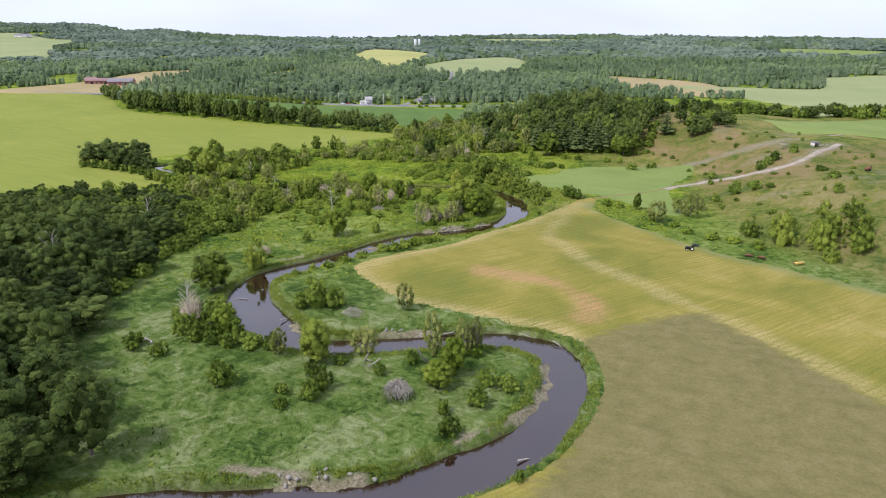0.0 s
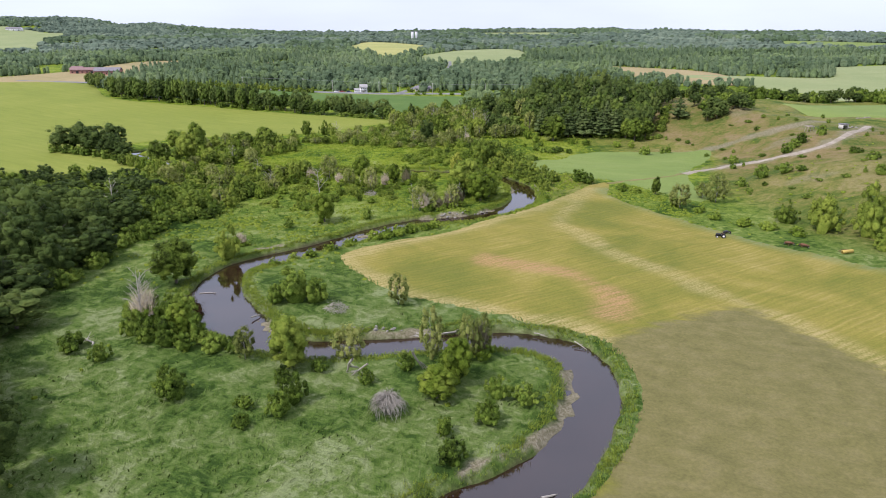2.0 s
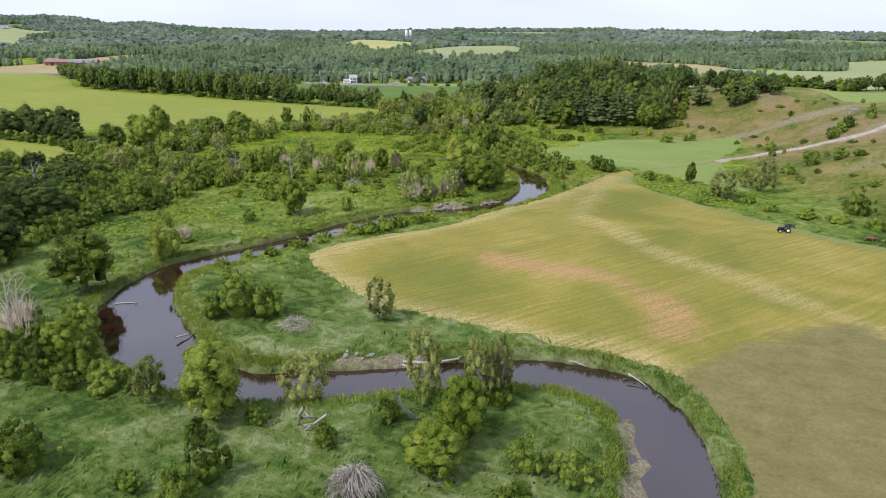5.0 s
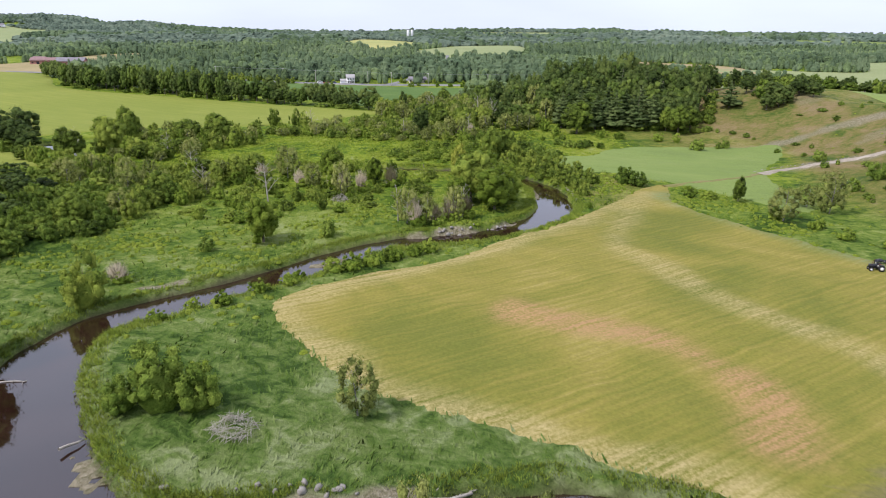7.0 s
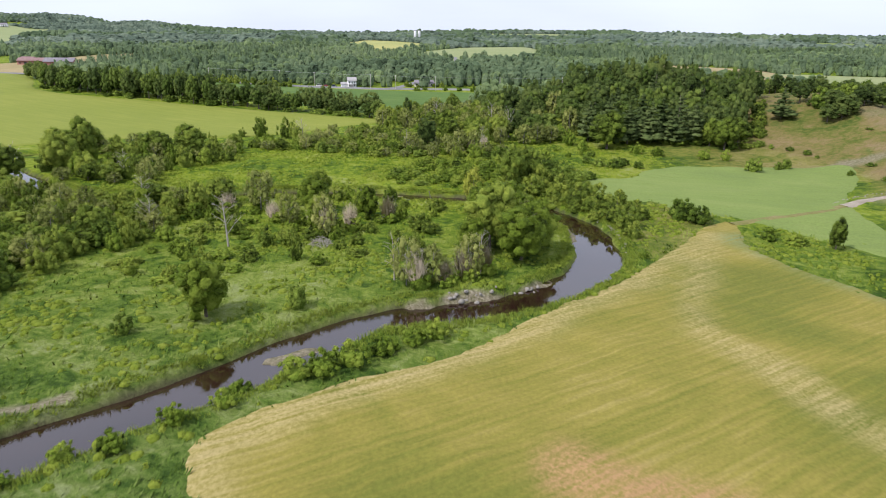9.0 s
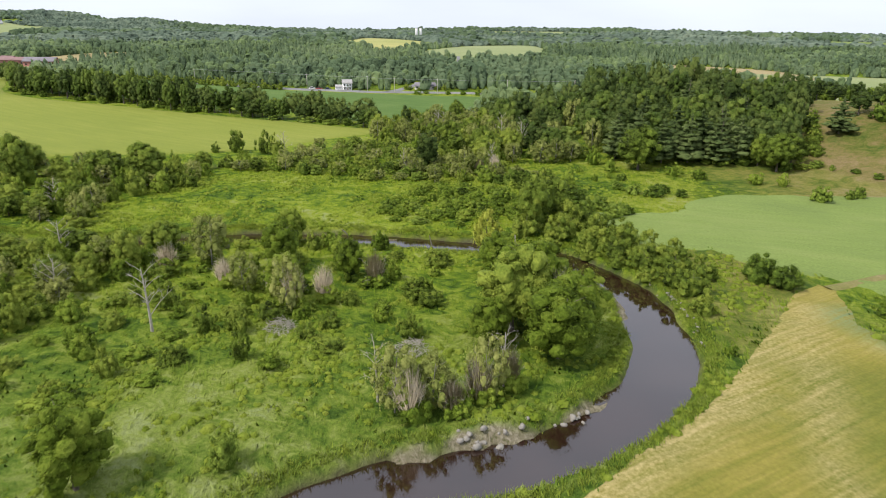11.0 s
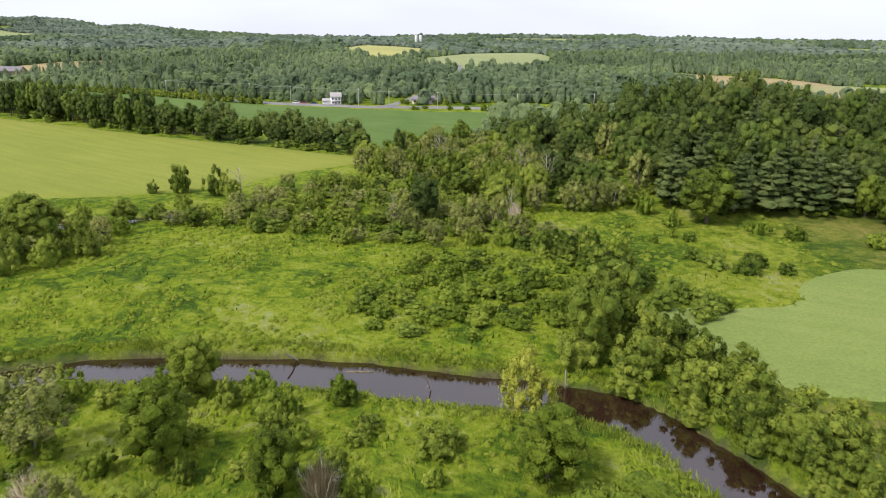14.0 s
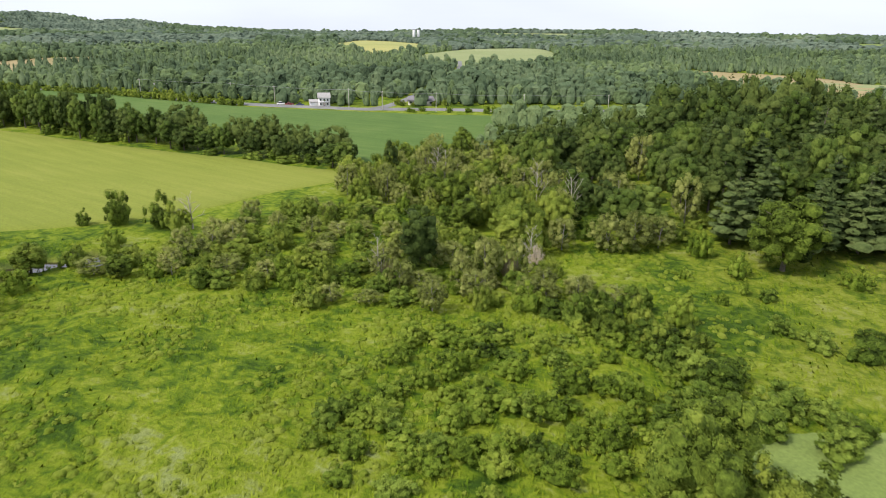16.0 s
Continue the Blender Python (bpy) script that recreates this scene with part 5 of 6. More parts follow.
# ---------------------------------------------------------------- far woods, beyond counting
def crown_far(seed, h, w, n_cards=18, point=0.62):
    """A far tree: a lumpy dome (or, with a high point, a spire) and some loose sprays."""
    rng = np.random.default_rng(seed)
    heart = np.array((0, 0, h * 0.3))
    V, F = blob(rng, (0, 0, h * 0.48), (1, 1, h * 0.50), 4, 6, 0.0)
    q = np.hypot(V[:, 0], V[:, 1])
    wide = w * 0.40 * q ** (point - 1 + 1e-9) * (1 if point < 1 else (1.15 - 0.8 * V[:, 2] / h))
    V[1:-1, :2] *= (wide * rng.uniform(0.72, 1.12, len(V)))[1:-1, None]
    out = [(V, F, lit(V, heart, heart, 0.75, 0.4) + (0, 0, 0.5), 0.0)]
    D = rng.normal(0, 1, (n_cards, 3)) + (0, 0, 0.7)
    D /= np.linalg.norm(D, axis=1)[:, None]
    V, F = cards(rng, np.array((0, 0, h * 0.48)) + D * (w * 0.43, w * 0.43, h * 0.48) * rng.uniform(0.85, 1.1, (n_cards, 1)), D, w * 0.14)
    out.append((V, F, lit(V, heart, heart, 0.75, 0.4) + (0, 0, 0.5) + np.repeat(rng.normal(0, 0.25, (n_cards, 3)), 3, 0), 0.0))
    return gather(out)[:3]


def crown_low(seed):
    rng = np.random.default_rng(seed)
    V, F = blob(rng, (0, 0, 0.46), (0.5, 0.5, 0.5), 4, 6, 0.25)
    heart = np.array((0, 0, 0.25))
    return V, F, lit(V, heart, heart) + (0, 0, 0.7) + rng.normal(0, 0.15, V.shape)


def far_woods(name, x, y, shapes, hs, ws, mat, label, seed):
    """Many crowns in one mesh, each turned and sized for itself."""
    rng = np.random.default_rng(seed)
    z = rise(x, y)
    which, turn, h, w = rng.integers(0, len(shapes), len(x)), rng.uniform(0, 2 * np.pi, len(x)), rng.uniform(*hs, len(x)), rng.uniform(*ws, len(x))
    size = (0.62 + 0.75 * rng.uniform(0, 1, len(x)) ** 2) * (0.75 + 0.5 * vnoise(x, y, 35, 77))
    h, w = h * (0.35 + 0.65 * size) * (0.8 + 0.5 * vnoise(x, y, 60, 71)), w * size
    tone = np.clip(rng.normal(0.5, 0.24, len(x)), -0.1, 1.1)
    Vs, Fs, Ns, Ts, n = [], [], [], [], 0
    for k, (V, F, N) in enumerate(shapes):
        i = np.nonzero(which == k)[0]
        c, s = np.cos(turn[i])[:, None], np.sin(turn[i])[:, None]
        vx, vy = (V[:, 0] * c - V[:, 1] * s) * w[i, None] + x[i, None], (V[:, 0] * s + V[:, 1] * c) * w[i, None] + y[i, None]
        Vs.append(np.stack([vx, vy, V[:, 2] * h[i, None] + z[i, None] - 0.3], 2).reshape(-1, 3))
        Fs.append((F[None] + (np.arange(len(i)) * len(V))[:, None, None]).reshape(-1, 3) + n)
        Ns.append(np.stack([N[:, 0] * c - N[:, 1] * s, N[:, 0] * s + N[:, 1] * c, N[:, 2] + 0 * c], 2).reshape(-1, 3))
        Ts.append(np.repeat(0.12 + 1.25 * (tone[i] - 0.5) + 0.9 * (vnoise(x[i], y[i], 75, 78) - 0.5), len(V)))
        n += len(i) * len(V)
    tagged(new(name, mesh_np(name, np.concatenate(Vs), np.concatenate(Fs), mat, normals=np.concatenate(Ns), tone=np.concatenate(Ts))), label, "woods", kind="stuff")


def open_land(x, y, margin=0.0):
    ok = np.ones(len(x), bool)
    for f in FIELDS + FAR_FIELDS:
        ok &= ~inside(f, x, y)
    for line, r in ((ROAD, 9.0), (LANE, 6.0)):
        ok &= near_line(spline(line, 4.0), x, y, 12.0) > r
    return ok


def band(y0, y1, gap, seed):
    rng = np.random.default_rng(seed)
    gx, gy = np.meshgrid(np.arange(-0.74 * y1 - 40, 0.74 * y1 + 60, gap), np.arange(y0, y1, gap))
    x, y = (gx + rng.uniform(-0.85, 0.85, gx.shape) * gap).ravel(), (gy + rng.uniform(-0.85, 0.85, gy.shape) * gap).ravel()
    ok = (np.abs(x) < 0.74 * y + 60) & open_land(x, y)
    return rng, x[ok], y[ok]


ROUND = [crown_far(s, 1, 1) for s in (81, 82, 83, 84, 85, 86)]
SPIRE = [crown_far(s, 1, 1, 16, 1.3) for s in (78, 79, 80)]
BIG = [crown_broad(s, 1, 1, 0.12, 22, 26, 0.045, 0.5, grain=1.15, body=0.66)[:3] for s in (87, 88, 89, 90)]
far_woods("woods", *BACK_WOODS, BIG, (9, 17), (8.5, 12.5), LEAF_DARK, "dense dark green mixed woods on a rise", 14)
far_woods("woods", *YOUNG_WOODS, ROUND, (5.5, 9), (6, 9), LEAF_FAR_HAZE, "lighter young woods behind the wooded rise", 27)
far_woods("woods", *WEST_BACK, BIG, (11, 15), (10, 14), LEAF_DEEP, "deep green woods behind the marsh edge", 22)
far_woods("woods", *HEDGE_BACK, BIG, (8, 13), (9, 12.5), LEAF_DARK, "thick green tree belt behind the hedgerow", 23)
rng, X, Y = band(560, 1150, 5.7, 15)
ok = ~((X > -330) & (X < 150) & (Y < 597 + 0.12 * np.abs(X + 60))) & ~((X > 110) & (Y < 640)) & ~((X < -330) & (Y < 740) & (X > -480))
ok &= vnoise(X, Y, 45, 74) > 0.16
X, Y = X[ok], Y[ok]
mixk = vnoise(X, Y, 130, 72) + 0.5 * (rng.uniform(0, 1, len(X)) - 0.5)
far_woods("woods", X[mixk < 0.36], Y[mixk < 0.36], ROUND, (6.5, 11), (5.5, 9.5), LEAF_FAR_DARK_HAZE, "dark green broadleaf woods beyond the fields", 16)
far_woods("woods", X[(mixk >= 0.36) & (mixk < 0.72)], Y[(mixk >= 0.36) & (mixk < 0.72)], ROUND, (5.5, 10), (5, 9), LEAF_FAR_HAZE, "green broadleaf woods beyond the fields", 17)
far_woods("woods", X[mixk >= 0.72], Y[mixk >= 0.72], SPIRE, (8, 13), (5, 7.5), LEAF_FAR_DARK_HAZE, "slender dark woods beyond the fields", 18)
rng, X, Y = band(1150, 2750, 10.5, 19)
ok = vnoise(X, Y, 90, 75) * 0.6 + vnoise(X, Y, 260, 76) * 0.4 > 0.27
X, Y = X[ok], Y[ok]
mixk = vnoise(X, Y, 220, 73) + 0.4 * (rng.uniform(0, 1, len(X)) - 0.5)
LOW = [crown_low(s) for s in (91, 92, 93, 94, 95, 96)]
far_woods("woods", X[mixk < 0.6], Y[mixk < 0.6], LOW, (5, 11), (10, 18), LEAF_SKYLINE_HAZE, "unbroken far woods up to the skyline", 20)
far_woods("woods", X[mixk >= 0.6], Y[mixk >= 0.6], LOW, (7, 13), (9, 15), LEAF_FAR_DARK_HAZE, "dark conifer woods up to the skyline", 21)


# ---------------------------------------------------------------- rank grass and forbs of the flats, beyond counting
def meadow(n, seed):
    rng = np.random.default_rng(seed)
    x, y = rng.uniform(-100, 185, n), rng.uniform(66, 372, n)
    ok = (near_line(RIVER, x, y, 4.0) > 0.9) & ~inside(spline(WEST_WOODS, 4, True), x, y) & ((x < 80) | (y > 150))
    for f in FIELDS[:3]:
        ok &= ~inside(f, x, y)
    for line in (TRACK_A, TRACK_B):
        ok &= near_line(spline(line, 2.0), x, y, 5.0) > 3.2
    for bar in BARS:
        ok &= bar_distance(x, y, bar) > 1.1
    return rng, x[ok], y[ok]


def grass_tufts():
    rng, x, y = meadow(150000, 31)
    keep = (x < 75) & (rng.uniform(0, 1, len(x)) < 0.35 + 0.75 * vnoise(x, y, 6, 81))
    x, y = x[keep], y[keep]
    n = len(x)
    P = np.stack([x, y, ground_z(x, y)], 1)
    lean = np.stack([vnoise(x, y, 9, 82) - 0.5, vnoise(x, y, 9, 83) + 0.1], 1) * (1.5, 1.5) + (0, 0.1) + rng.normal(0, 0.4, (n, 2))
    h = rng.uniform(0.20, 0.5, n) * (0.7 + 0.6 * vnoise(x, y, 14, 84))
    V = []
    for k in range(2):
        a = rng.uniform(0, 2 * np.pi, n)
        s = np.stack([np.cos(a), np.sin(a), 0 * a], 1) * rng.uniform(0.06, 0.15, n)[:, None]
        V.append(np.stack([P - s, P + s, P + np.c_[lean * h[:, None], h] + s * 0.4, P + np.c_[lean * h[:, None] * 0.9, h * 0.9] - s * 0.5], 1))
    V = np.concatenate(V, 1).reshape(-1, 4, 3)
    flip = np.cross(V[:, 1] - V[:, 0], V[:, 2] - V[:, 0])[:, 2] < 0
    V[flip] = V[flip][:, ::-1]
    V = V.reshape(-1, 3)
    i = np.arange(2 * n)[:, None] * 4
    tagged(new("meadow_grass", mesh_np("meadow_grass", V, np.concatenate([i + [0, 1, 2], i + [0, 2, 3]]), GRASS_TUFT, normals=np.tile((0.0, 0.0, 1.0), (len(V), 1)))), "rank green marsh grass on the river flats", "grass", kind="stuff")


def forbs():
    """Mounds of weeds: low uneven domes with loose leaves on them."""
    rng, x, y = meadow(64000, 32)
    keep = rng.uniform(0, 1, len(x)) < ss(0.38, 0.72, 0.6 * vnoise(x, y, 11, 85) + 0.4 * vnoise(x, y, 3.5, 86)) * np.where(x > 75, 0.05, 0.02 + 0.80 * ss(150, 215, y)) * (1 - 0.85 * ss(28, 44, x) * ss(298, 312, y))
    x, y = x[keep], y[keep]
    n, m, k = len(x), 11, 6
    w, h = rng.uniform(0.25, 0.75, n) * (0.6 + 0.8 * vnoise(x, y, 9, 89)), rng.uniform(0.15, 0.5, n)
    P = np.stack([x, y, ground_z(x, y)], 1)
    t = np.linspace(0, 2 * np.pi, k, endpoint=False)[None] + rng.uniform(0, 1, (n, 1))
    rims = []
    for q, z in ((1.0, -0.1), (0.72, 0.72)):
        r = w[:, None] * q * rng.uniform(0.7, 1.25, (n, k))
        rims.append(np.stack([P[:, :1] + np.cos(t) * r, P[:, 1:2] + np.sin(t) * r, P[:, 2:] + h[:, None] * z * rng.uniform(0.75, 1.15, (n, k))], 2))
    V = np.concatenate([*rims, (P + np.c_[0 * h, 0 * h, h])[:, None]], 1)
    N = V - (P - np.c_[0 * h, 0 * h, 0.3 * h])[:, None]
    i = np.arange(k)
    j = (i + 1) % k
    F = np.concatenate([np.stack([i, j, j + k], 1), np.stack([i, j + k, i + k], 1), np.stack([i + k, j + k, 0 * i + 2 * k], 1)])
    F = (F[None] + (np.arange(n) * (2 * k + 1))[:, None, None]).reshape(-1, 3)
    D = rng.normal(0, 1, (n, m, 3)) + (0, 0, 1.0)
    D[:, :, 2] = np.abs(D[:, :, 2])
    D /= np.linalg.norm(D, axis=2)[:, :, None]
    C = P[:, None] + D * np.stack([w, w, h], 1)[:, None] * rng.uniform(0.8, 1.5, (n, m, 1))
    CV, CF = cards(rng, C.reshape(-1, 3), D.reshape(-1, 3), 0.22)
    Vs, Fs = join([(V.reshape(-1, 3), F), (CV, CF)])
    Ns = np.concatenate([N.reshape(-1, 3) / (np.linalg.norm(N.reshape(-1, 3), axis=1)[:, None] + 1e-6), np.repeat(D.reshape(-1, 3) + rng.normal(0, 0.2, (n * m, 3)), 3, 0)]) + (0, 0, 0.35)
    tone = rng.normal(0.1, 0.2, n)
    tagged(new("meadow_forbs", mesh_np("meadow_forbs", Vs, Fs, FORB, normals=Ns, tone=np.concatenate([np.repeat(tone, 2 * k + 1), np.repeat(tone, 3 * m)]))), "leafy weeds and low brush among the marsh grass", "brush", kind="stuff")


def bank_sedge():
    """Rank sedge and reed leaning over the water on both banks."""
    rng = np.random.default_rng(33)
    t = np.gradient(RIVER[:, :2], axis=0)
    t /= np.linalg.norm(t, axis=1)[:, None] + 1e-9
    k = rng.integers(0, len(RIVER), 40000)
    side = rng.choice((-1.0, 1.0), len(k))
    n = np.stack([-t[k, 1], t[k, 0]], 1) * side[:, None]
    P = RIVER[k, :2] + n * (RIVER[k, 2] + rng.uniform(0.6, 3.0, len(k)))[:, None] + rng.normal(0, 0.4, (len(k), 2))
    ok = (near_line(RIVER, P[:, 0], P[:, 1], 6.0) > 0.6) & (P[:, 1] > 60) & (P[:, 1] < 300) & (rng.uniform(0, 1, len(k)) < 0.15 + 1.2 * vnoise(P[:, 0], P[:, 1], 5, 87))
    for f in FIELDS[:3]:
        ok &= ~inside(f, P[:, 0], P[:, 1])
    for bar in BARS:
        ok &= bar_distance(P[:, 0], P[:, 1], bar) > 1.2
    P, n = P[ok], n[ok]
    m, per = len(P), 5
    h = rng.uniform(0.3, 0.75, m) * (0.6 + 0.8 * vnoise(P[:, 0], P[:, 1], 9, 88))
    foot = np.repeat(np.c_[P, ground_z(P[:, 0], P[:, 1])], per, 0) + rng.normal(0, 0.16, (m * per, 3)) * (1, 1, 0)
    hh = np.repeat(h, per) * rng.uniform(0.7, 1.1, m * per)
    tip = foot + np.c_[rng.normal(0, 0.3, (m * per, 2)) * hh[:, None] - np.repeat(n, per, 0) * 0.25 * hh[:, None], hh]
    a = rng.uniform(0, 2 * np.pi, m * per)
    s = np.stack([np.cos(a), np.sin(a), 0 * a], 1) * rng.uniform(0.03, 0.065, m * per)[:, None]
    V = facing(np.stack([foot - s, foot + s, tip], 1).reshape(-1, 3))
    N = np.tile((0.0, 0.0, 1.0), (len(V), 1)) + np.repeat(rng.normal(0, 0.3, (m * per, 3)), 3, 0)
    tagged(new("bank_sedge", mesh_np("bank_sedge", V, np.arange(len(V)).reshape(-1, 3), LEAF_LIGHT, normals=N)), "rank green sedge leaning over the river banks", "sedge", kind="stuff")


grass_tufts()
bank_sedge()
forbs()


# ---------------------------------------------------------------- built things: kit
def solid(size, at=(0, 0, 0), taper=1.0, bevel=0.06):
    """A block with chamfered upright edges; at is the middle of its base."""
    sx, sy, sz = size[0] / 2, size[1] / 2, size[2]
    b = min(bevel, sx * 0.3, sy * 0.3)
    ring = [(sx - b, -sy), (sx, -sy + b), (sx, sy - b), (sx - b, sy), (-sx + b, sy), (-sx, sy - b), (-sx, -sy + b), (-sx + b, -sy)]
    V = [(x, y, 0) for x, y in ring] + [(x * taper, y * taper, sz) for x, y in ring]
    F = []
    for i in range(8):
        j = (i + 1) % 8
        F += [(i, j, 8 + j), (i, 8 + j, 8 + i)]
    F += [(8, 8 + i, 9 + i) for i in range(1, 7)] + [(0, i + 1, i) for i in range(1, 7)]
    return np.array(V) + np.array(at), np.array(F)


def drum(r, length, at=(0, 0, 0), axis="x", n=16, inner=0.0):
    """A round bar, disc or ring about an axis, with chamfered rims."""
    b = min(0.15 * r, 0.3 * length)
    prof = [(inner, -length / 2), (r - b, -length / 2), (r, -length / 2 + b), (r, length / 2 - b), (r - b, length / 2), (inner, length / 2)]
    t = np.linspace(0, 2 * np.pi, n, endpoint=False)
    V, F = [], []
    for q, z in prof:
        for a in t:
            p = (z, q * np.cos(a), q * np.sin(a))
            V.append(p if axis == "x" else (p[1], p[0], p[2]) if axis == "y" else (p[1], p[2], p[0]))
    for k in range(5 + (inner > 0)):
        for i in range(n):
            a, b2, c, d = k * n + i, k * n + (i + 1) % n, ((k + 1) % 6) * n + (i + 1) % n, ((k + 1) % 6) * n + i
            F += [(a, c, b2), (a, d, c)]
    return np.array(V) + np.array(at), np.array(F)


def gable(w, d, h, eave=0.4, thick=0.18, at=(0, 0, 0)):
    """Two roof slabs with overhang; the ridge runs along x."""
    a, hw = math.atan2(h, d / 2), d / 2 + eave
    y1, z1 = hw, -eave * math.tan(a)
    prof = [(-y1, z1), (0, h), (y1, z1), (y1, z1 + thick), (0, h + thick * 1.3), (-y1, z1 + thick)]
    x = w / 2 + eave
    V = [(s * x, p, q) for s in (-1, 1) for p, q in prof]
    F = []
    for i in range(6):
        j = (i + 1) % 6
        F += [(i, 6 + i, 6 + j), (i, 6 + j, j)]
    for o in (0, 6):
        F += [(o, o + 1, o + 5), (o + 1, o + 4, o + 5), (o + 1, o + 2, o + 4), (o + 2, o + 3, o + 4)]
    return np.array(V) + np.array(at), np.array(F)


def gable_wall(w, d, h, rise_, at=(0, 0, 0)):
    """Walls up to the eaves with pointed ends."""
    x, y = w / 2, d / 2
    V = [(-x, -y, 0), (x, -y, 0), (x, y, 0), (-x, y, 0), (-x, -y, h), (x, -y, h), (x, y, h), (-x, y, h), (-x, 0, h + rise_), (x, 0, h + rise_)]
    F = [(0, 1, 5), (0, 5, 4), (2, 3, 7), (2, 7, 6), (1, 2, 6), (1, 6, 5), (5, 6, 9), (3, 0, 4), (3, 4, 7), (7, 4, 8), (4, 5, 9), (4, 9, 8), (6, 7, 8), (6, 8, 9)]
    return np.array(V) + np.array(at), np.array(F)


def ground_at(x, y):
    return float(ground_z(np.array([float(x)]), np.array([float(y)]))[0])


def thing(name, x, y, turn, label, category, group="", sink=0.0):
    ob = new(name)
    ob.matrix_world = pose(x, y, ground_at(x, y) - sink, 0, 0, turn)
    return tagged(ob, label, category, group)


def piece(name, geo, mat, parent, label="", smooth=False):
    return part(name, mesh_np(name, geo[0], geo[1], mat, smooth), parent, label)


WHITE = plain_material("white_clapboard", (0.78, 0.77, 0.74), 0.7, 0, 0.06, 0.8)
CREAM = plain_material("cream_siding", (0.60, 0.56, 0.48), 0.8, 0, 0.08, 0.8)
SHINGLE = plain_material("grey_shingle", (0.34, 0.33, 0.32), 0.9, 0, 0.25, 1.0)
TIN = plain_material("grey_sheet_roof", (0.20, 0.185, 0.20), 0.8, 0.0, 0.25, 0.4)
BRICK = plain_material("dull_red_brick", (0.30, 0.15, 0.12), 0.9, 0, 0.25, 0.6)
OLD_RED = plain_material("faded_red_roof", (0.24, 0.15, 0.14), 0.8, 0, 0.2, 0.5)
GLASS = plain_material("dark_window_glass", (0.03, 0.035, 0.04), 0.08, 0, 0.3, 0.5)
TIMBER = plain_material("weathered_timber", (0.34, 0.29, 0.23), 0.9, 0, 0.3, 1.5)
POLE = plain_material("grey_utility_pole", (0.42, 0.39, 0.34), 0.9, 0, 0.15, 1.0)
WIRE = plain_material("power_line", (0.30, 0.31, 0.30), 0.6, 0.2, 0.1, 1.0)
RUST = plain_material("rusty_steel", (0.20, 0.10, 0.055), 0.85, 0.3, 0.35, 3.0)
BLACK = plain_material("black_painted_steel", (0.028, 0.028, 0.032), 0.4, 0.1, 0.3, 2.0)
RUBBER = plain_material("tyre_rubber", (0.025, 0.024, 0.023), 0.9, 0, 0.3, 3.0)
PALE_RIM = plain_material("pale_wheel_rim", (0.66, 0.64, 0.58), 0.5, 0.1, 0.15, 3.0)
BLUE_CAR = plain_material("dark_blue_car_paint", (0.05, 0.07, 0.12), 0.25, 0.2, 0.1, 1.0)
RED_CAR = plain_material("dull_red_car_paint", (0.30, 0.06, 0.05), 0.3, 0.1, 0.1, 1.0)
YELLOW_PAINT = plain_material("faded_yellow_paint", (0.50, 0.36, 0.09), 0.6, 0.1, 0.25, 2.0)
ROCK = plain_material("pale_river_stone", (0.27, 0.25, 0.21), 0.9, 0, 0.25, 1.2, 0.03)


# ---------------------------------------------------------------- houses and farm
def farmhouse(x, y, turn):
    h = thing("house", x, y, turn, "white two-storey clapboard farmhouse with a grey gable roof by the road", "house", sink=0.3)
    h.matrix_world = h.matrix_world @ Matrix.Scale(0.78, 4)
    piece("wall", gable_wall(7.6, 8.2, 5.9, 2.6, (0, 0, 0)), WHITE, h)
    piece("roof", gable(7.6, 8.2, 2.6, 0.5, 0.22, (0, 0, 5.95)), SHINGLE, h, "grey shingle roof")
    piece("chimney", solid((0.7, 0.7, 1.8), (1.4, 1.0, 7.2)), BRICK, h, "red brick chimney")
    for k, (wx, wz) in enumerate(((-2.3, 1.0), (2.3, 1.0), (-2.3, 3.7), (0, 3.7), (2.3, 3.7))):
        w = piece("window", solid((1.15, 0.14, 1.5), (wx, -4.12, wz), bevel=0.02), WHITE, h)
        piece("pane", solid((0.92, 0.06, 1.26), (wx, -4.19, wz + 0.12), bevel=0.01), GLASS, w, "dark glass pane")
    for wy, wz in ((-2.0, 1.0), (2.0, 1.0), (-2.0, 3.7), (2.0, 3.7), (0.0, 6.1)):
        w = piece("window", solid((0.14, 1.1, 1.4), (3.82, wy, wz), bevel=0.02), WHITE, h)
        piece("pane", solid((0.06, 0.86, 1.16), (3.89, wy, wz + 0.12), bevel=0.01), GLASS, w, "dark glass pane")
    piece("door", solid((1.0, 0.12, 2.05), (0, -4.13, 0.3), bevel=0.02), BRICK, h, "dull red front door")
    wing = piece("wing", gable_wall(6.0, 6.0, 2.8, 1.5, (-6.6, 1.0, 0)), WHITE, h, "low white side wing")
    piece("wing_roof", gable(6.0, 6.0, 1.5, 0.4, 0.18, (-6.6, 1.0, 2.84)), SHINGLE, wing, "grey shingle roof")
    porch = piece("porch", solid((6.4, 1.9, 0.22), (0, -5.1, 2.75)), SHINGLE, h, "flat porch roof")
    for px in (-2.9, 0.0, 2.9):
        piece("post", solid((0.16, 0.16, 2.75), (px, -5.9, 0)), WHITE, porch, "white porch post")


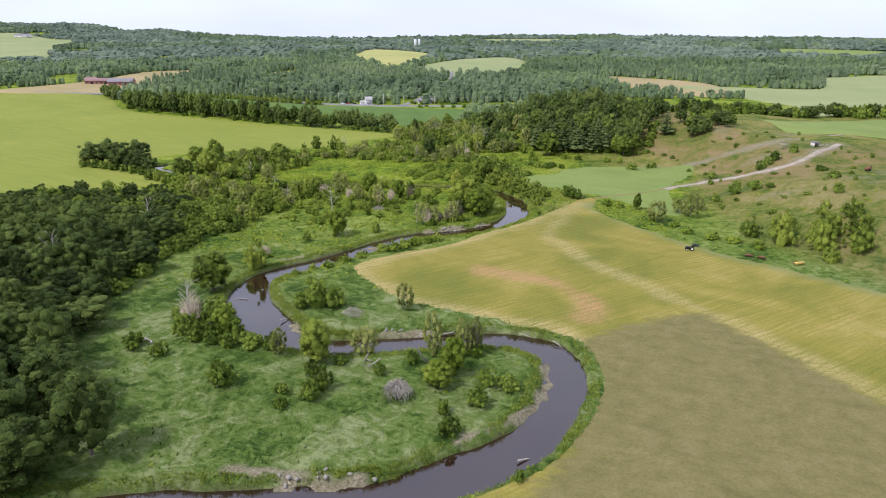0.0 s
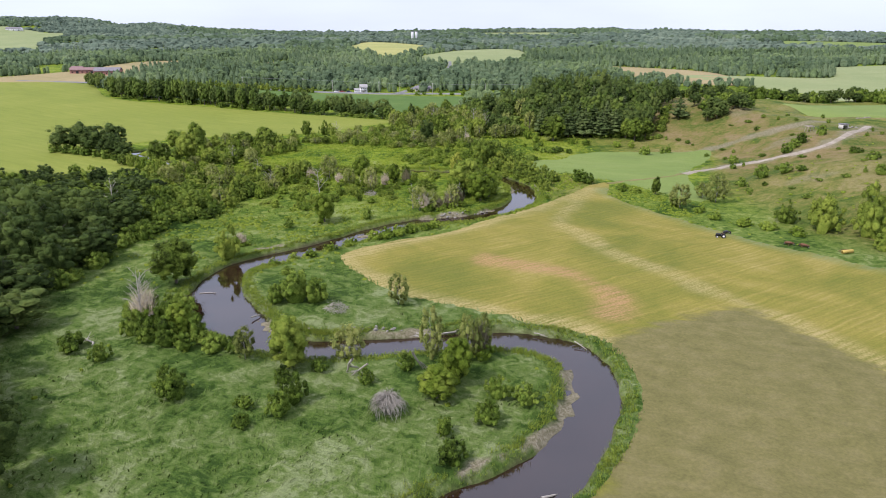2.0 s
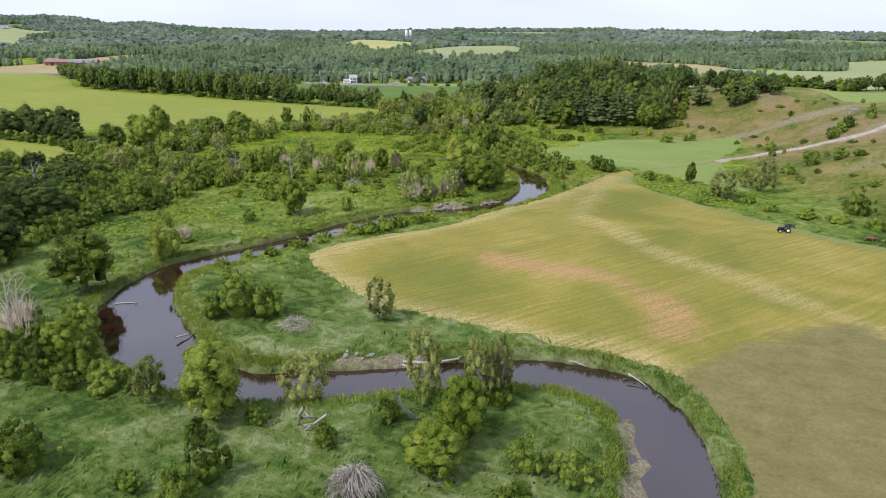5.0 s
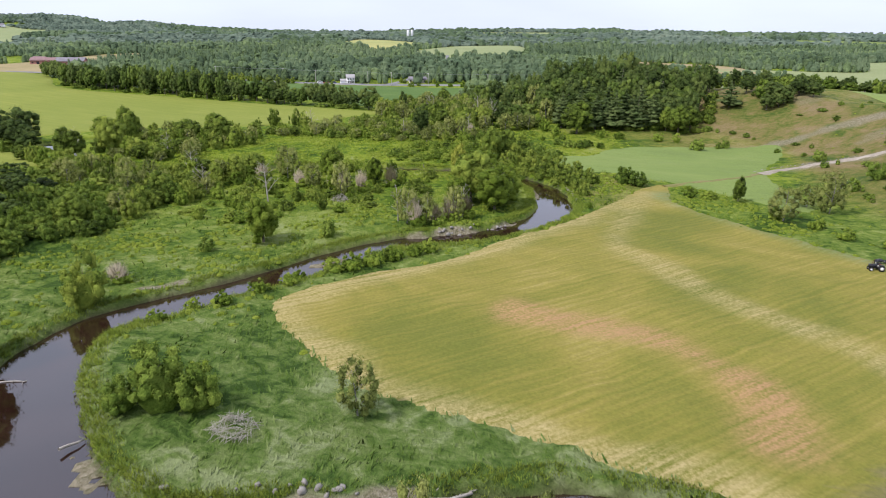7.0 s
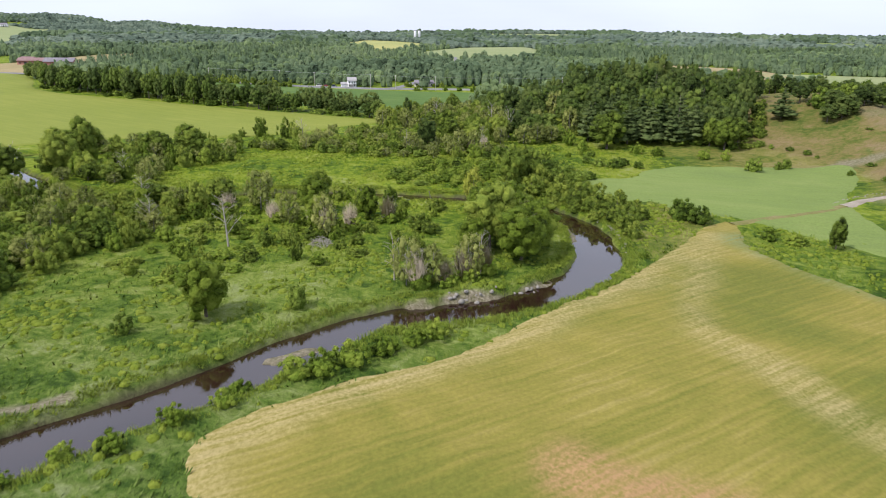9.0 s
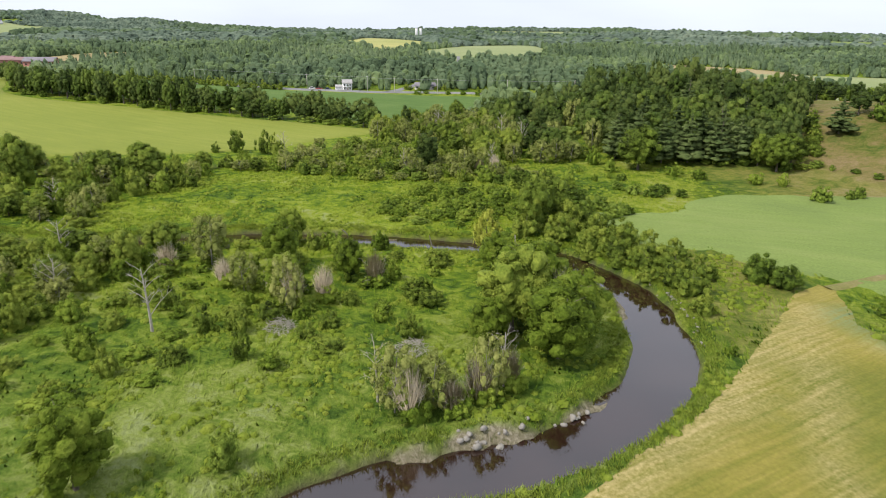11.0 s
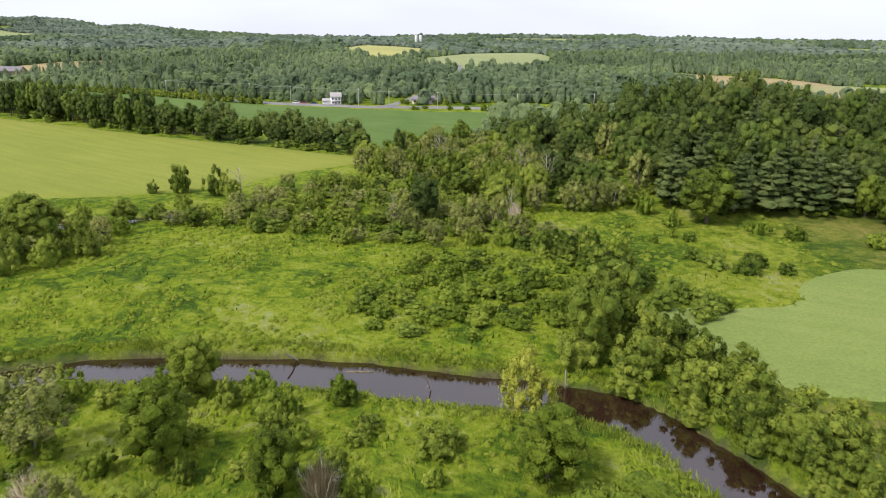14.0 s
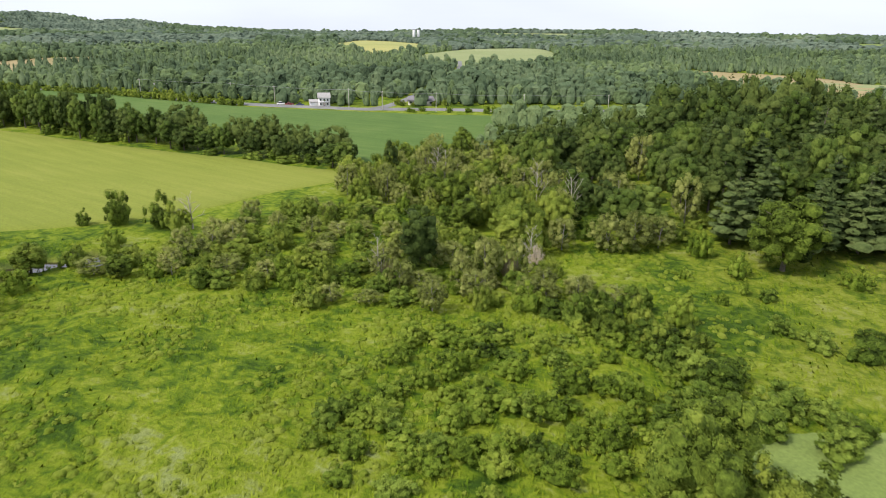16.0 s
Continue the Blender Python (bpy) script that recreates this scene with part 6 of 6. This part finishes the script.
def bungalow(x, y, turn):
    h = thing("house", x, y, turn, "long low cream house with a grey roof behind garden trees", "house", sink=0.2)
    piece("wall", gable_wall(14.0, 7.5, 2.7, 1.7), CREAM, h)
    piece("roof", gable(14.0, 7.5, 1.7, 0.5, 0.2, (0, 0, 2.75)), TIN, h, "pale grey sheet roof")
    for wx in (-5.4, -2.6, 2.2, 5.2):
        w = piece("window", solid((1.6, 0.12, 1.2), (wx, -3.78, 1.0), bevel=0.02), WHITE, h)
        piece("pane", solid((1.36, 0.06, 0.98), (wx, -3.84, 1.1), bevel=0.01), GLASS, w, "dark glass pane")
    piece("door", solid((1.0, 0.12, 2.05), (0.1, -3.78, 0.2), bevel=0.02), BRICK, h, "red door")


def barn(x, y, turn, w, d, hgt, rr, wall, roof, label):
    b = thing("barn", x, y, turn, label, "barn", "farm buildings", 0.3)
    piece("wall", gable_wall(w, d, hgt, rr), wall, b)
    piece("roof", gable(w, d, rr, 0.6, 0.25, (0, 0, hgt + 0.05)), roof, b)
    for k in range(max(2, int(w / 5))):
        wx = -w / 2 + (k + 0.5) * w / max(2, int(w / 5))
        # flush black panels imitate the darkness inside open doorways; the wall is uncut
        piece("door" if k % 3 == 1 else "window", solid((2.6 if k % 3 == 1 else 1.3, 0.14, 3.0 if k % 3 == 1 else 1.1), (wx, -d / 2 - 0.05, 0.1 if k % 3 == 1 else 1.6), bevel=0.02), BLACK if k % 3 == 1 else GLASS, b, "black panel standing in for the dark of an open doorway" if k % 3 == 1 else "small dark window")


farmhouse(-66, 601, 12)
bungalow(-15, 609, -3)
single(ALDER, "garden bush in front of the low cream house", "shrub", [(-25, 603, 3.2, 4.5), (-19, 602, 2.4, 4.0), (-8, 603, 3.4, 4.6), (-3, 604, 4.4, 5.2), (-28, 606, 5.0, 5.0)], "garden bushes")
barn(-392, 782, 8, 30, 11, 4.2, 2.4, BRICK, OLD_RED, "long low dull-red barn with a faded red roof")
barn(-362, 770, 8, 26, 13, 4.6, 3.2, BRICK, TIN, "dull-red barn with a broad dark roof")
barn(-410, 800, -20, 16, 9, 4.0, 2.2, BRICK, OLD_RED, "small dull-red shed in the farmyard")
barn(-178, 662, 15, 10, 7, 2.8, 1.8, CREAM, SHINGLE, "small pale roadside house among trees")
barn(-1330, 2210, 10, 45, 16, 6, 4, WHITE, TIN, "far pale farm building on the hillside")


def silo(x, y):
    s = new("silo")
    s.matrix_world = pose(x, y, float(rise(x, y)), 0, 0, 0)
    tagged(s, "tall white farm silo standing above far trees", "silo", "silos")
    piece("shaft", drum(3.2, 23, (0, 0, 11.5), "z", 20), WHITE, s, "", True)
    piece("cap", drum(3.3, 1.6, (0, 0, 23.6), "z", 20), TIN, s, "grey domed cap", True)


barn(470, 2540, 5, 60, 16, 5, 3, WHITE, TIN, "far white farm building on the skyline")
silo(-74, 1862)
silo(-64, 1866)


def utility_pole(x, y, turn):
    p = thing("utility_pole", x, y, turn, "grey wooden utility pole beside the country road", "pole", "utility poles", 0.5)
    piece("shaft", tube([(0, 0, 0), (0, 0, 5), (0, 0, 10.0)], [0.19, 0.16, 0.13], 8), POLE, p, "", True)
    piece("crossarm", solid((2.2, 0.14, 0.16), (0, 0.14, 9.2)), POLE, p)
    for k in (-0.95, 0.0, 0.95):
        piece("insulator", drum(0.07, 0.2, (k, 0.14, 9.47), "z", 8), WHITE, p, "white insulator")


POLES = [(-179, 640), (-121, 622), (-93, 606), (-52, 594), (-34, 585), (-7, 580), (36, 577), (78, 580)]
for px, py in POLES:
    utility_pole(px, py, 70)
for (ax, ay), (bx, by) in zip(POLES, POLES[1:]):
    za, zb = ground_at(ax, ay) + 9.0, ground_at(bx, by) + 9.0
    line = [(ax + (bx - ax) * q, ay + (by - ay) * q, za + (zb - za) * q - 2.2 * q * (1 - q)) for q in np.linspace(0, 1, 9)]
    o = new("power_line", mesh_np("power_line", *tube(line, [0.05] * 9, 4), WIRE, True))
    tagged(o, "thin slack power line between roadside poles", "cable", "power lines", "thing")


def car(x, y, turn, paint, label):
    c = thing("car", x, y, turn, label, "car", "parked cars")
    piece("body", solid((4.3, 1.75, 0.62), (0, 0, 0.32), 0.96, 0.2), paint, c)
    cab = piece("cabin", solid((2.3, 1.6, 0.62), (-0.2, 0, 0.94), 0.78, 0.2), GLASS, c, "dark glazed cabin")
    piece("roof_panel", solid((1.75, 1.24, 0.05), (-0.2, 0, 1.56), 0.95, 0.15), paint, cab)
    for sx in (-1.35, 1.35):
        for sy in (-0.82, 0.82):
            w = piece("wheel", drum(0.33, 0.22, (sx, sy, 0.33), "y", 14), RUBBER, c, "black tyre", True)
            piece("rim", drum(0.2, 0.235, (sx, sy, 0.33), "y", 12), PALE_RIM, w, "pale rim", True)


car(-78, 598, 10, BLUE_CAR, "dark blue car parked by the white house")
car(-84, 600, 30, RED_CAR, "dull red car parked by the white house")
car(-89, 602, 15, WHITE, "white van-like car parked by the road")


# ---------------------------------------------------------------- field machines
def tractor(x, y, turn):
    t = thing("tractor", x, y, turn, "black farm tractor with pale wheel rims standing in the mown hay", "tractor")
    piece("hood", solid((1.7, 0.75, 0.75), (0.95, 0, 0.85), 0.92, 0.15), BLACK, t)
    piece("chassis", solid((3.0, 0.5, 0.45), (0.2, 0, 0.55)), BLACK, t)
    t.matrix_world = t.matrix_world @ Matrix.Scale(0.72, 4)
    seat = piece("seat", solid((0.5, 0.55, 0.5), (-0.75, 0, 1.0), 0.9, 0.1), BLACK, t)
    piece("roll_bar", tube([(-1.0, -0.6, 0.9), (-1.0, -0.6, 2.0), (-1.0, 0.6, 2.0), (-1.0, 0.6, 0.9)], [0.06] * 4, 6), BLACK, t)
    piece("cushion", solid((0.5, 0.5, 0.12), (-0.72, 0, 1.5), 0.9, 0.1), RUST, seat, "worn brown cushion")
    piece("exhaust", tube([(1.2, 0.2, 1.5), (1.2, 0.2, 2.5)], [0.05, 0.045], 8), RUST, t, "rusty exhaust stack")
    for sy in (-0.85, 0.85):
        piece("fender", solid((1.2, 0.35, 0.1), (-0.8, sy, 1.52), 0.9, 0.1), BLACK, t)
        w = piece("rear_wheel", drum(0.78, 0.42, (-0.8, sy, 0.78), "y", 20), RUBBER, t, "large black tyre", True)
        piece("rim", drum(0.45, 0.45, (-0.8, sy, 0.78), "y", 16), PALE_RIM, w, "pale rim", True)
        w = piece("front_wheel", drum(0.46, 0.28, (1.35, sy * 0.82, 0.46), "y", 18), RUBBER, t, "small black tyre", True)
        piece("rim", drum(0.26, 0.31, (1.35, sy * 0.82, 0.46), "y", 14), PALE_RIM, w, "pale rim", True)


def implement(x, y, turn, paint, label):
    m = thing("hay_implement", x, y, turn, label, "implement", "hay machines")
    m.matrix_world = m.matrix_world @ Matrix.Scale(0.75, 4)
    piece("frame", solid((3.2, 0.25, 0.18), (0, 0, 0.75)), paint, m)
    piece("drawbar", tube([(0, 0, 0.8), (0, 1.4, 0.6), (0, 2.0, 0.45)], [0.09, 0.08, 0.06], 6), paint, m)
    piece("housing", solid((2.2, 1.0, 0.6), (0.2, -0.5, 0.55), 0.75, 0.15), paint, m)
    for sx in (-1.5, 1.5):
        w = piece("wheel", drum(0.42, 0.2, (sx, -0.2, 0.42), "x", 14), RUBBER, m, "black tyre", True)
        piece("rim", drum(0.22, 0.22, (sx, -0.2, 0.42), "x", 12), PALE_RIM, w, "pale rim", True)
    for k in range(5):
        piece("rake_wheel", drum(0.5, 0.05, (-1.1 + 0.55 * k, -1.1, 0.5), "y", 14, 0.34), RUST, m, "rusty rake wheel")


tractor(74.2, 190.5, 170)
implement(77.5, 194.2, 200, BLACK, "dark hay implement parked behind the tractor")
implement(89.5, 184.5, 150, RUST, "rusty brown hay rake at the field edge")
implement(91.8, 181.8, 130, RUST, "rusty mower parked beside the rake")
roller = thing("field_roller", 100.5, 177.5, 15, "faded yellow field roller lying at the foot of the slope", "roller")
piece("drum", drum(0.45, 3.2, (0, 0, 0.47), "x", 18), YELLOW_PAINT, roller, "", True)
piece("drawbar", tube([(-1.7, 0, 0.47), (-1.7, 1.0, 0.45), (0, 1.9, 0.4), (1.7, 1.0, 0.45), (1.7, 0, 0.47)], [0.06] * 5, 6), RUST, roller, "rusty drawbar")
old = thing("rusty_machine", 159, 246, 30, "small rusty orange machine standing on rough grass", "machine")
piece("body", solid((2.6, 1.4, 1.0), (0, 0, 0.45), 0.85, 0.2), RUST, old)
piece("arm", tube([(0.6, 0, 1.2), (1.8, 0, 1.9), (2.9, 0, 0.7)], [0.14, 0.12, 0.1], 6), RUST, old)
for sy in (-0.75, 0.75):
    piece("wheel", drum(0.45, 0.3, (0.2, sy, 0.45), "y", 14), RUBBER, old, "black tyre", True)


# ---------------------------------------------------------------- the hut and timber on the bare hill
hut = thing("hut", 171, 305.5, 12, "small pale hut with a dark doorway on the hill track", "hut", sink=0.2)
hut.matrix_world = hut.matrix_world @ Matrix.Scale(0.85, 4)
for sx in (-1.55, 1.55):
    piece("wall", solid((0.2, 3.0, 2.5), (sx, 0, 0)), CREAM, hut)
piece("wall", solid((2.9, 0.2, 2.5), (0, 1.4, 0)), CREAM, hut)
piece("lintel", solid((2.9, 0.2, 0.45), (0, -1.4, 2.05)), CREAM, hut)
piece("roof", solid((3.8, 3.6, 0.22), (0, 0, 2.52)), TIN, hut, "flat grey roof")
rack = thing("timber_rack", 156, 304.5, 20, "weathered timber stand with a sloping plank deck on the hillside", "stand", sink=0.2)
for sx in (-1.6, 0.0, 1.6):
    for sy in (-0.8, 0.8):
        piece("leg", tube([(sx, sy, 0), (sx * 0.9, sy * 0.8, 2.2)], [0.1, 0.09], 6), TIMBER, rack)
for k in range(6):
    piece("plank", solid((3.9, 0.3, 0.07), (0, -0.85 + 0.34 * k, 2.2 + 0.06 * k)), TIMBER, rack)
for k, (bx, by) in enumerate(((193, 330), (198, 333))):
    st = thing("plank_stack", bx, by, 8 + 20 * k, "stack of pale sawn planks beside the hilltop field", "planks", "plank stacks")
    for j in range(4):
        piece("plank", solid((4.2, 0.5, 0.12), (0.1 * j, 0.55 * (j % 2), 0.13 * (j // 2))), TIMBER, st)


# ---------------------------------------------------------------- stones
def stone_mesh(seed):
    rng = np.random.default_rng(seed)
    V, F = blob(rng, (0, 0, 0.18), (0.5, 0.42, 0.34), 4, 7, 0.22)
    return mesh_np("stone", V, F, ROCK)


STONES = [stone_mesh(s) for s in (1, 2, 3, 4)]


def stone(x, y, size, label, group, seed):
    rng = np.random.default_rng(seed)
    o = new("stone", STONES[seed % 4])
    z = max(ground_at(x, y), WATER - 0.1) - 0.04 * size
    o.matrix_world = pose(x, y, z, 0, 0, float(rng.uniform(0, 360))) @ Matrix.Diagonal((size, size * float(rng.uniform(0.7, 1.1)), size * float(rng.uniform(0.6, 1.0)), 1))
    tagged(o, label, "stone", group)


rng = np.random.default_rng(77)
for k in range(26):
    q = rng.uniform(0, 1)
    stone(-1 + 16 * q + rng.normal(0, 0.5), 215.3 + 6.5 * q ** 1.6 + rng.normal(0, 0.5), rng.uniform(0.4, 1.1), "pale rounded boulder on the river bar", "bar boulders", k)
for k in range(30):
    q = rng.uniform(0, 1)
    stone(31.8 + 2.0 * np.sin(3 * q) + rng.normal(0, 0.35), 236 + 24 * q, rng.uniform(0.3, 0.6), "small stone at the foot of the cut bank", "bank stones", 40 + k)
for k in range(14):
    stone(-13 + rng.normal(0, 4.0), 133.0 + rng.normal(0, 0.5), rng.uniform(0.4, 1.0), "pale stone on the gravel shore", "shore stones", 80 + k)
for k in range(12):
    stone(-24 + 14 * rng.uniform(), 82.4 + rng.normal(0, 0.7), rng.uniform(0.5, 1.2), "pale stone on the sandy shore", "shore stones", 100 + k)
for k, (bx, by) in enumerate(((174.5, 307), (176.0, 307.8), (177.5, 307.2), (173.2, 309))):
    stone(bx, by, 1.5, "large whitish boulder beside the hill hut", "hill boulders", 120 + k)
for k in range(34):
    q = k / 34
    p = spline(TRACK_A[3:7], 0.5)
    x, y = p[int(q * (len(p) - 1))]
    stone(x - 0.8 + rng.normal(0, 0.2), y + 3.2 + rng.normal(0, 0.3), rng.uniform(0.35, 0.7), "dark stone in the row edging the sandy track", "track edge stones", 140 + k)


# ---------------------------------------------------------------- dead wood
DEAD_MESH = [mesh_np("dead_branches", *limbs(s, 10, 6.5, 0.20, 13, 0.22, 5, 0.9, 6, 0.05), DEADWOOD, True) for s in (1, 2, 3)]


def dead_tree(x, y, h, w, label, k):
    t = thing("dead_tree", x, y, 70 * k, label, "tree", "dead trees")
    t.matrix_world = t.matrix_world @ Matrix.Diagonal((w / 6.5, w / 6.5, h / 10, 1))
    part("bare_crown", DEAD_MESH[k % 3], t, "bare bleached branches")


for k, (x, y, h, w) in enumerate([(-41, 239, 10.0, 6.0), (-55, 133, 12.5, 7.0), (-57, 137, 10, 6), (-5, 428, 11, 6), (-2.5, 430, 10, 5), (-56, 381, 8.2, 6.0), (-9, 221.5, 8.2, 4.5), (5, 225, 7.5, 4.2),
                                   (-118, 300, 11, 6), (-88, 300, 8, 5), (-69, 268, 8, 5), (-60, 250, 7.5, 5), (12, 355, 9, 4), (-14, 352, 8, 4), (24, 381, 12, 5), (18, 392, 13, 5), (-98, 214, 12, 6), (-104, 168, 13, 6)]):
    dead_tree(x, y, h, w, "leafless grey dead tree with bare forked branches", k)


def brush(x, y, h, w, seed, label, heap=True):
    """A dome of arching dry twigs."""
    rng = np.random.default_rng(seed)
    b = thing("dead_bush", x, y, 0, label, "bush", "dead bushes")
    out = []
    for k in range(150 if heap else 330):
        t, q = rng.uniform(0, 2 * np.pi), math.sqrt(rng.uniform(0.02, 1))
        if heap:
            p, d = np.array((np.cos(t) * q * w / 2, np.sin(t) * q * w / 2, h * rng.uniform(0.05, 0.8) * (1.05 - q))), rng.normal(0, 1, 3) * (1, 1, 0.45)
            d *= rng.uniform(0.5, 1.1) / np.linalg.norm(d)
            out.append(tube([p - d, p + (0, 0, 0.12), p + d], [0.012, 0.03, 0.012], 3))
            continue
        t2 = t + rng.normal(0, 0.35)
        s = np.array((np.cos(t) * q * w * 0.30, np.sin(t) * q * w * 0.30, h * (1 - 0.42 * q * q) * rng.uniform(0.78, 1.0)))
        e = np.array((np.cos(t2) * w * (0.12 + 0.42 * q), np.sin(t2) * w * (0.12 + 0.42 * q), h * rng.uniform(0.05, 0.95) * (1.15 - 0.8 * q))) + rng.normal(0, 0.25, 3)
        e[2] = max(e[2], 0.05)
        m = (s + e) / 2 + np.array((np.cos(t), np.sin(t), 0.5)) * w * 0.07
        out.append(tube([(s[0] * 0.3, s[1] * 0.3, 0.1), s * (0.8, 0.8, 0.7), s, m, e], [0.04, 0.035, 0.03, 0.022, 0.010], 3))
    piece("twig_dome", join(out), DEADWOOD, b)


brush(-8, 104.5, 3.9, 5.4, 5, "large domed bush of bleached dead twigs in the meadow", False)
brush(-21, 142, 2.2, 4.6, 6, "low heap of grey dead brush on the grassy point")
brush(-24, 240, 2.4, 4.2, 7, "low heap of grey dead brush in the marsh")
brush(-6, 234, 2.4, 4.6, 8, "low heap of grey dead brush by the willows")


def log(x, y, z, length, radius, turn, tilt, label, name="driftwood_log"):
    rng = np.random.default_rng(int(abs(x * 13 + y * 7)))
    o = new(name)
    o.matrix_world = pose(x, y, z, 0, tilt, turn)
    tagged(o, label, "log", "fallen wood")
    piece("stem", tube([(-length / 2, 0, 0), (-length * 0.2, 0.05 * length * rng.normal(), 0), (length * 0.2, 0.04 * length * rng.normal(), 0.02), (length / 2, 0, 0)], [radius, radius * 0.9, radius * 0.7, radius * 0.35], 8), DEADWOOD, o, "", True)
    for k in range(3):
        q = rng.uniform(-0.1, 0.45) * length
        d = rng.normal(0, 1, 3) * (0.4, 1.0, 0.5) + (0.7, 0, 0.5)
        piece("branch", tube([(q, 0, 0), np.array((q, 0, 0)) + d * length * 0.16], [radius * 0.4, radius * 0.12], 5), DEADWOOD, o)


log(-50.3, 153.6, WATER + 0.05, 3.4, 0.12, 5, 0, "pale drift log lying in the river bend")
log(-36.4, 140.6, WATER + 0.45, 2.6, 0.16, 60, 8, "dark sodden log stranded on the bank")
log(-62, 127, ground_at(-62, 127) + 0.5, 6.0, 0.2, 130, 8, "bleached fallen trunk in the marsh grass")
log(-15, 115.5, ground_at(-15, 115.5) + 1.6, 5.5, 0.2, 120, 52, "bleached broken snag leaning in the grass", "snag")
log(-13.4, 115.0, ground_at(-13.4, 115) + 1.3, 4.8, 0.16, 150, 42, "bleached broken snag leaning in the grass", "snag")
log(-14.2, 116.4, ground_at(-14.2, 116.4) + 1.0, 4.6, 0.15, 80, 30, "bleached broken snag leaning in the grass", "snag")
log(-4, 117, ground_at(-4, 117) + 1.5, 4.6, 0.2, 40, 60, "bleached broken snag leaning in the grass", "snag")
log(-3.2, 116.0, ground_at(-3.2, 116) + 1.2, 4.0, 0.15, 70, 45, "bleached broken snag leaning in the grass", "snag")
log(24.2, 127.2, WATER + 0.5, 2.8, 0.10, -48, 14, "fallen trunk on the outer bank of the bend")
log(17.8, 131.6, WATER + 0.5, 2.6, 0.09, -20, 8, "fallen trunk on the outer bank of the bend")
log(12.5, 87.5, WATER + 0.2, 2.6, 0.18, 30, 10, "pale branch stranded in the shallow river")
log(-2, 132.5, WATER + 0.35, 6.0, 0.25, 8, 4, "grey drift timber heaped on the gravel shore")
log(-5.5, 131.8, WATER + 0.3, 4.4, 0.2, -20, 4, "grey drift timber heaped on the gravel shore")
log(1.5, 133, WATER + 0.5, 4.0, 0.18, 40, 8, "grey drift timber heaped on the gravel shore")
log(-22, 288.4, WATER + 0.6, 3.6, 0.12, 60, 40, "dead branch poking from the river bank")
log(-4.5, 281.0, WATER + 0.9, 4.4, 0.10, 75, 62, "bare dead branch standing in the water", "snag")
log(12, 282.3, WATER + 1.0, 3.0, 0.09, 0, 88, "pale bare stake standing in the river", "snag")
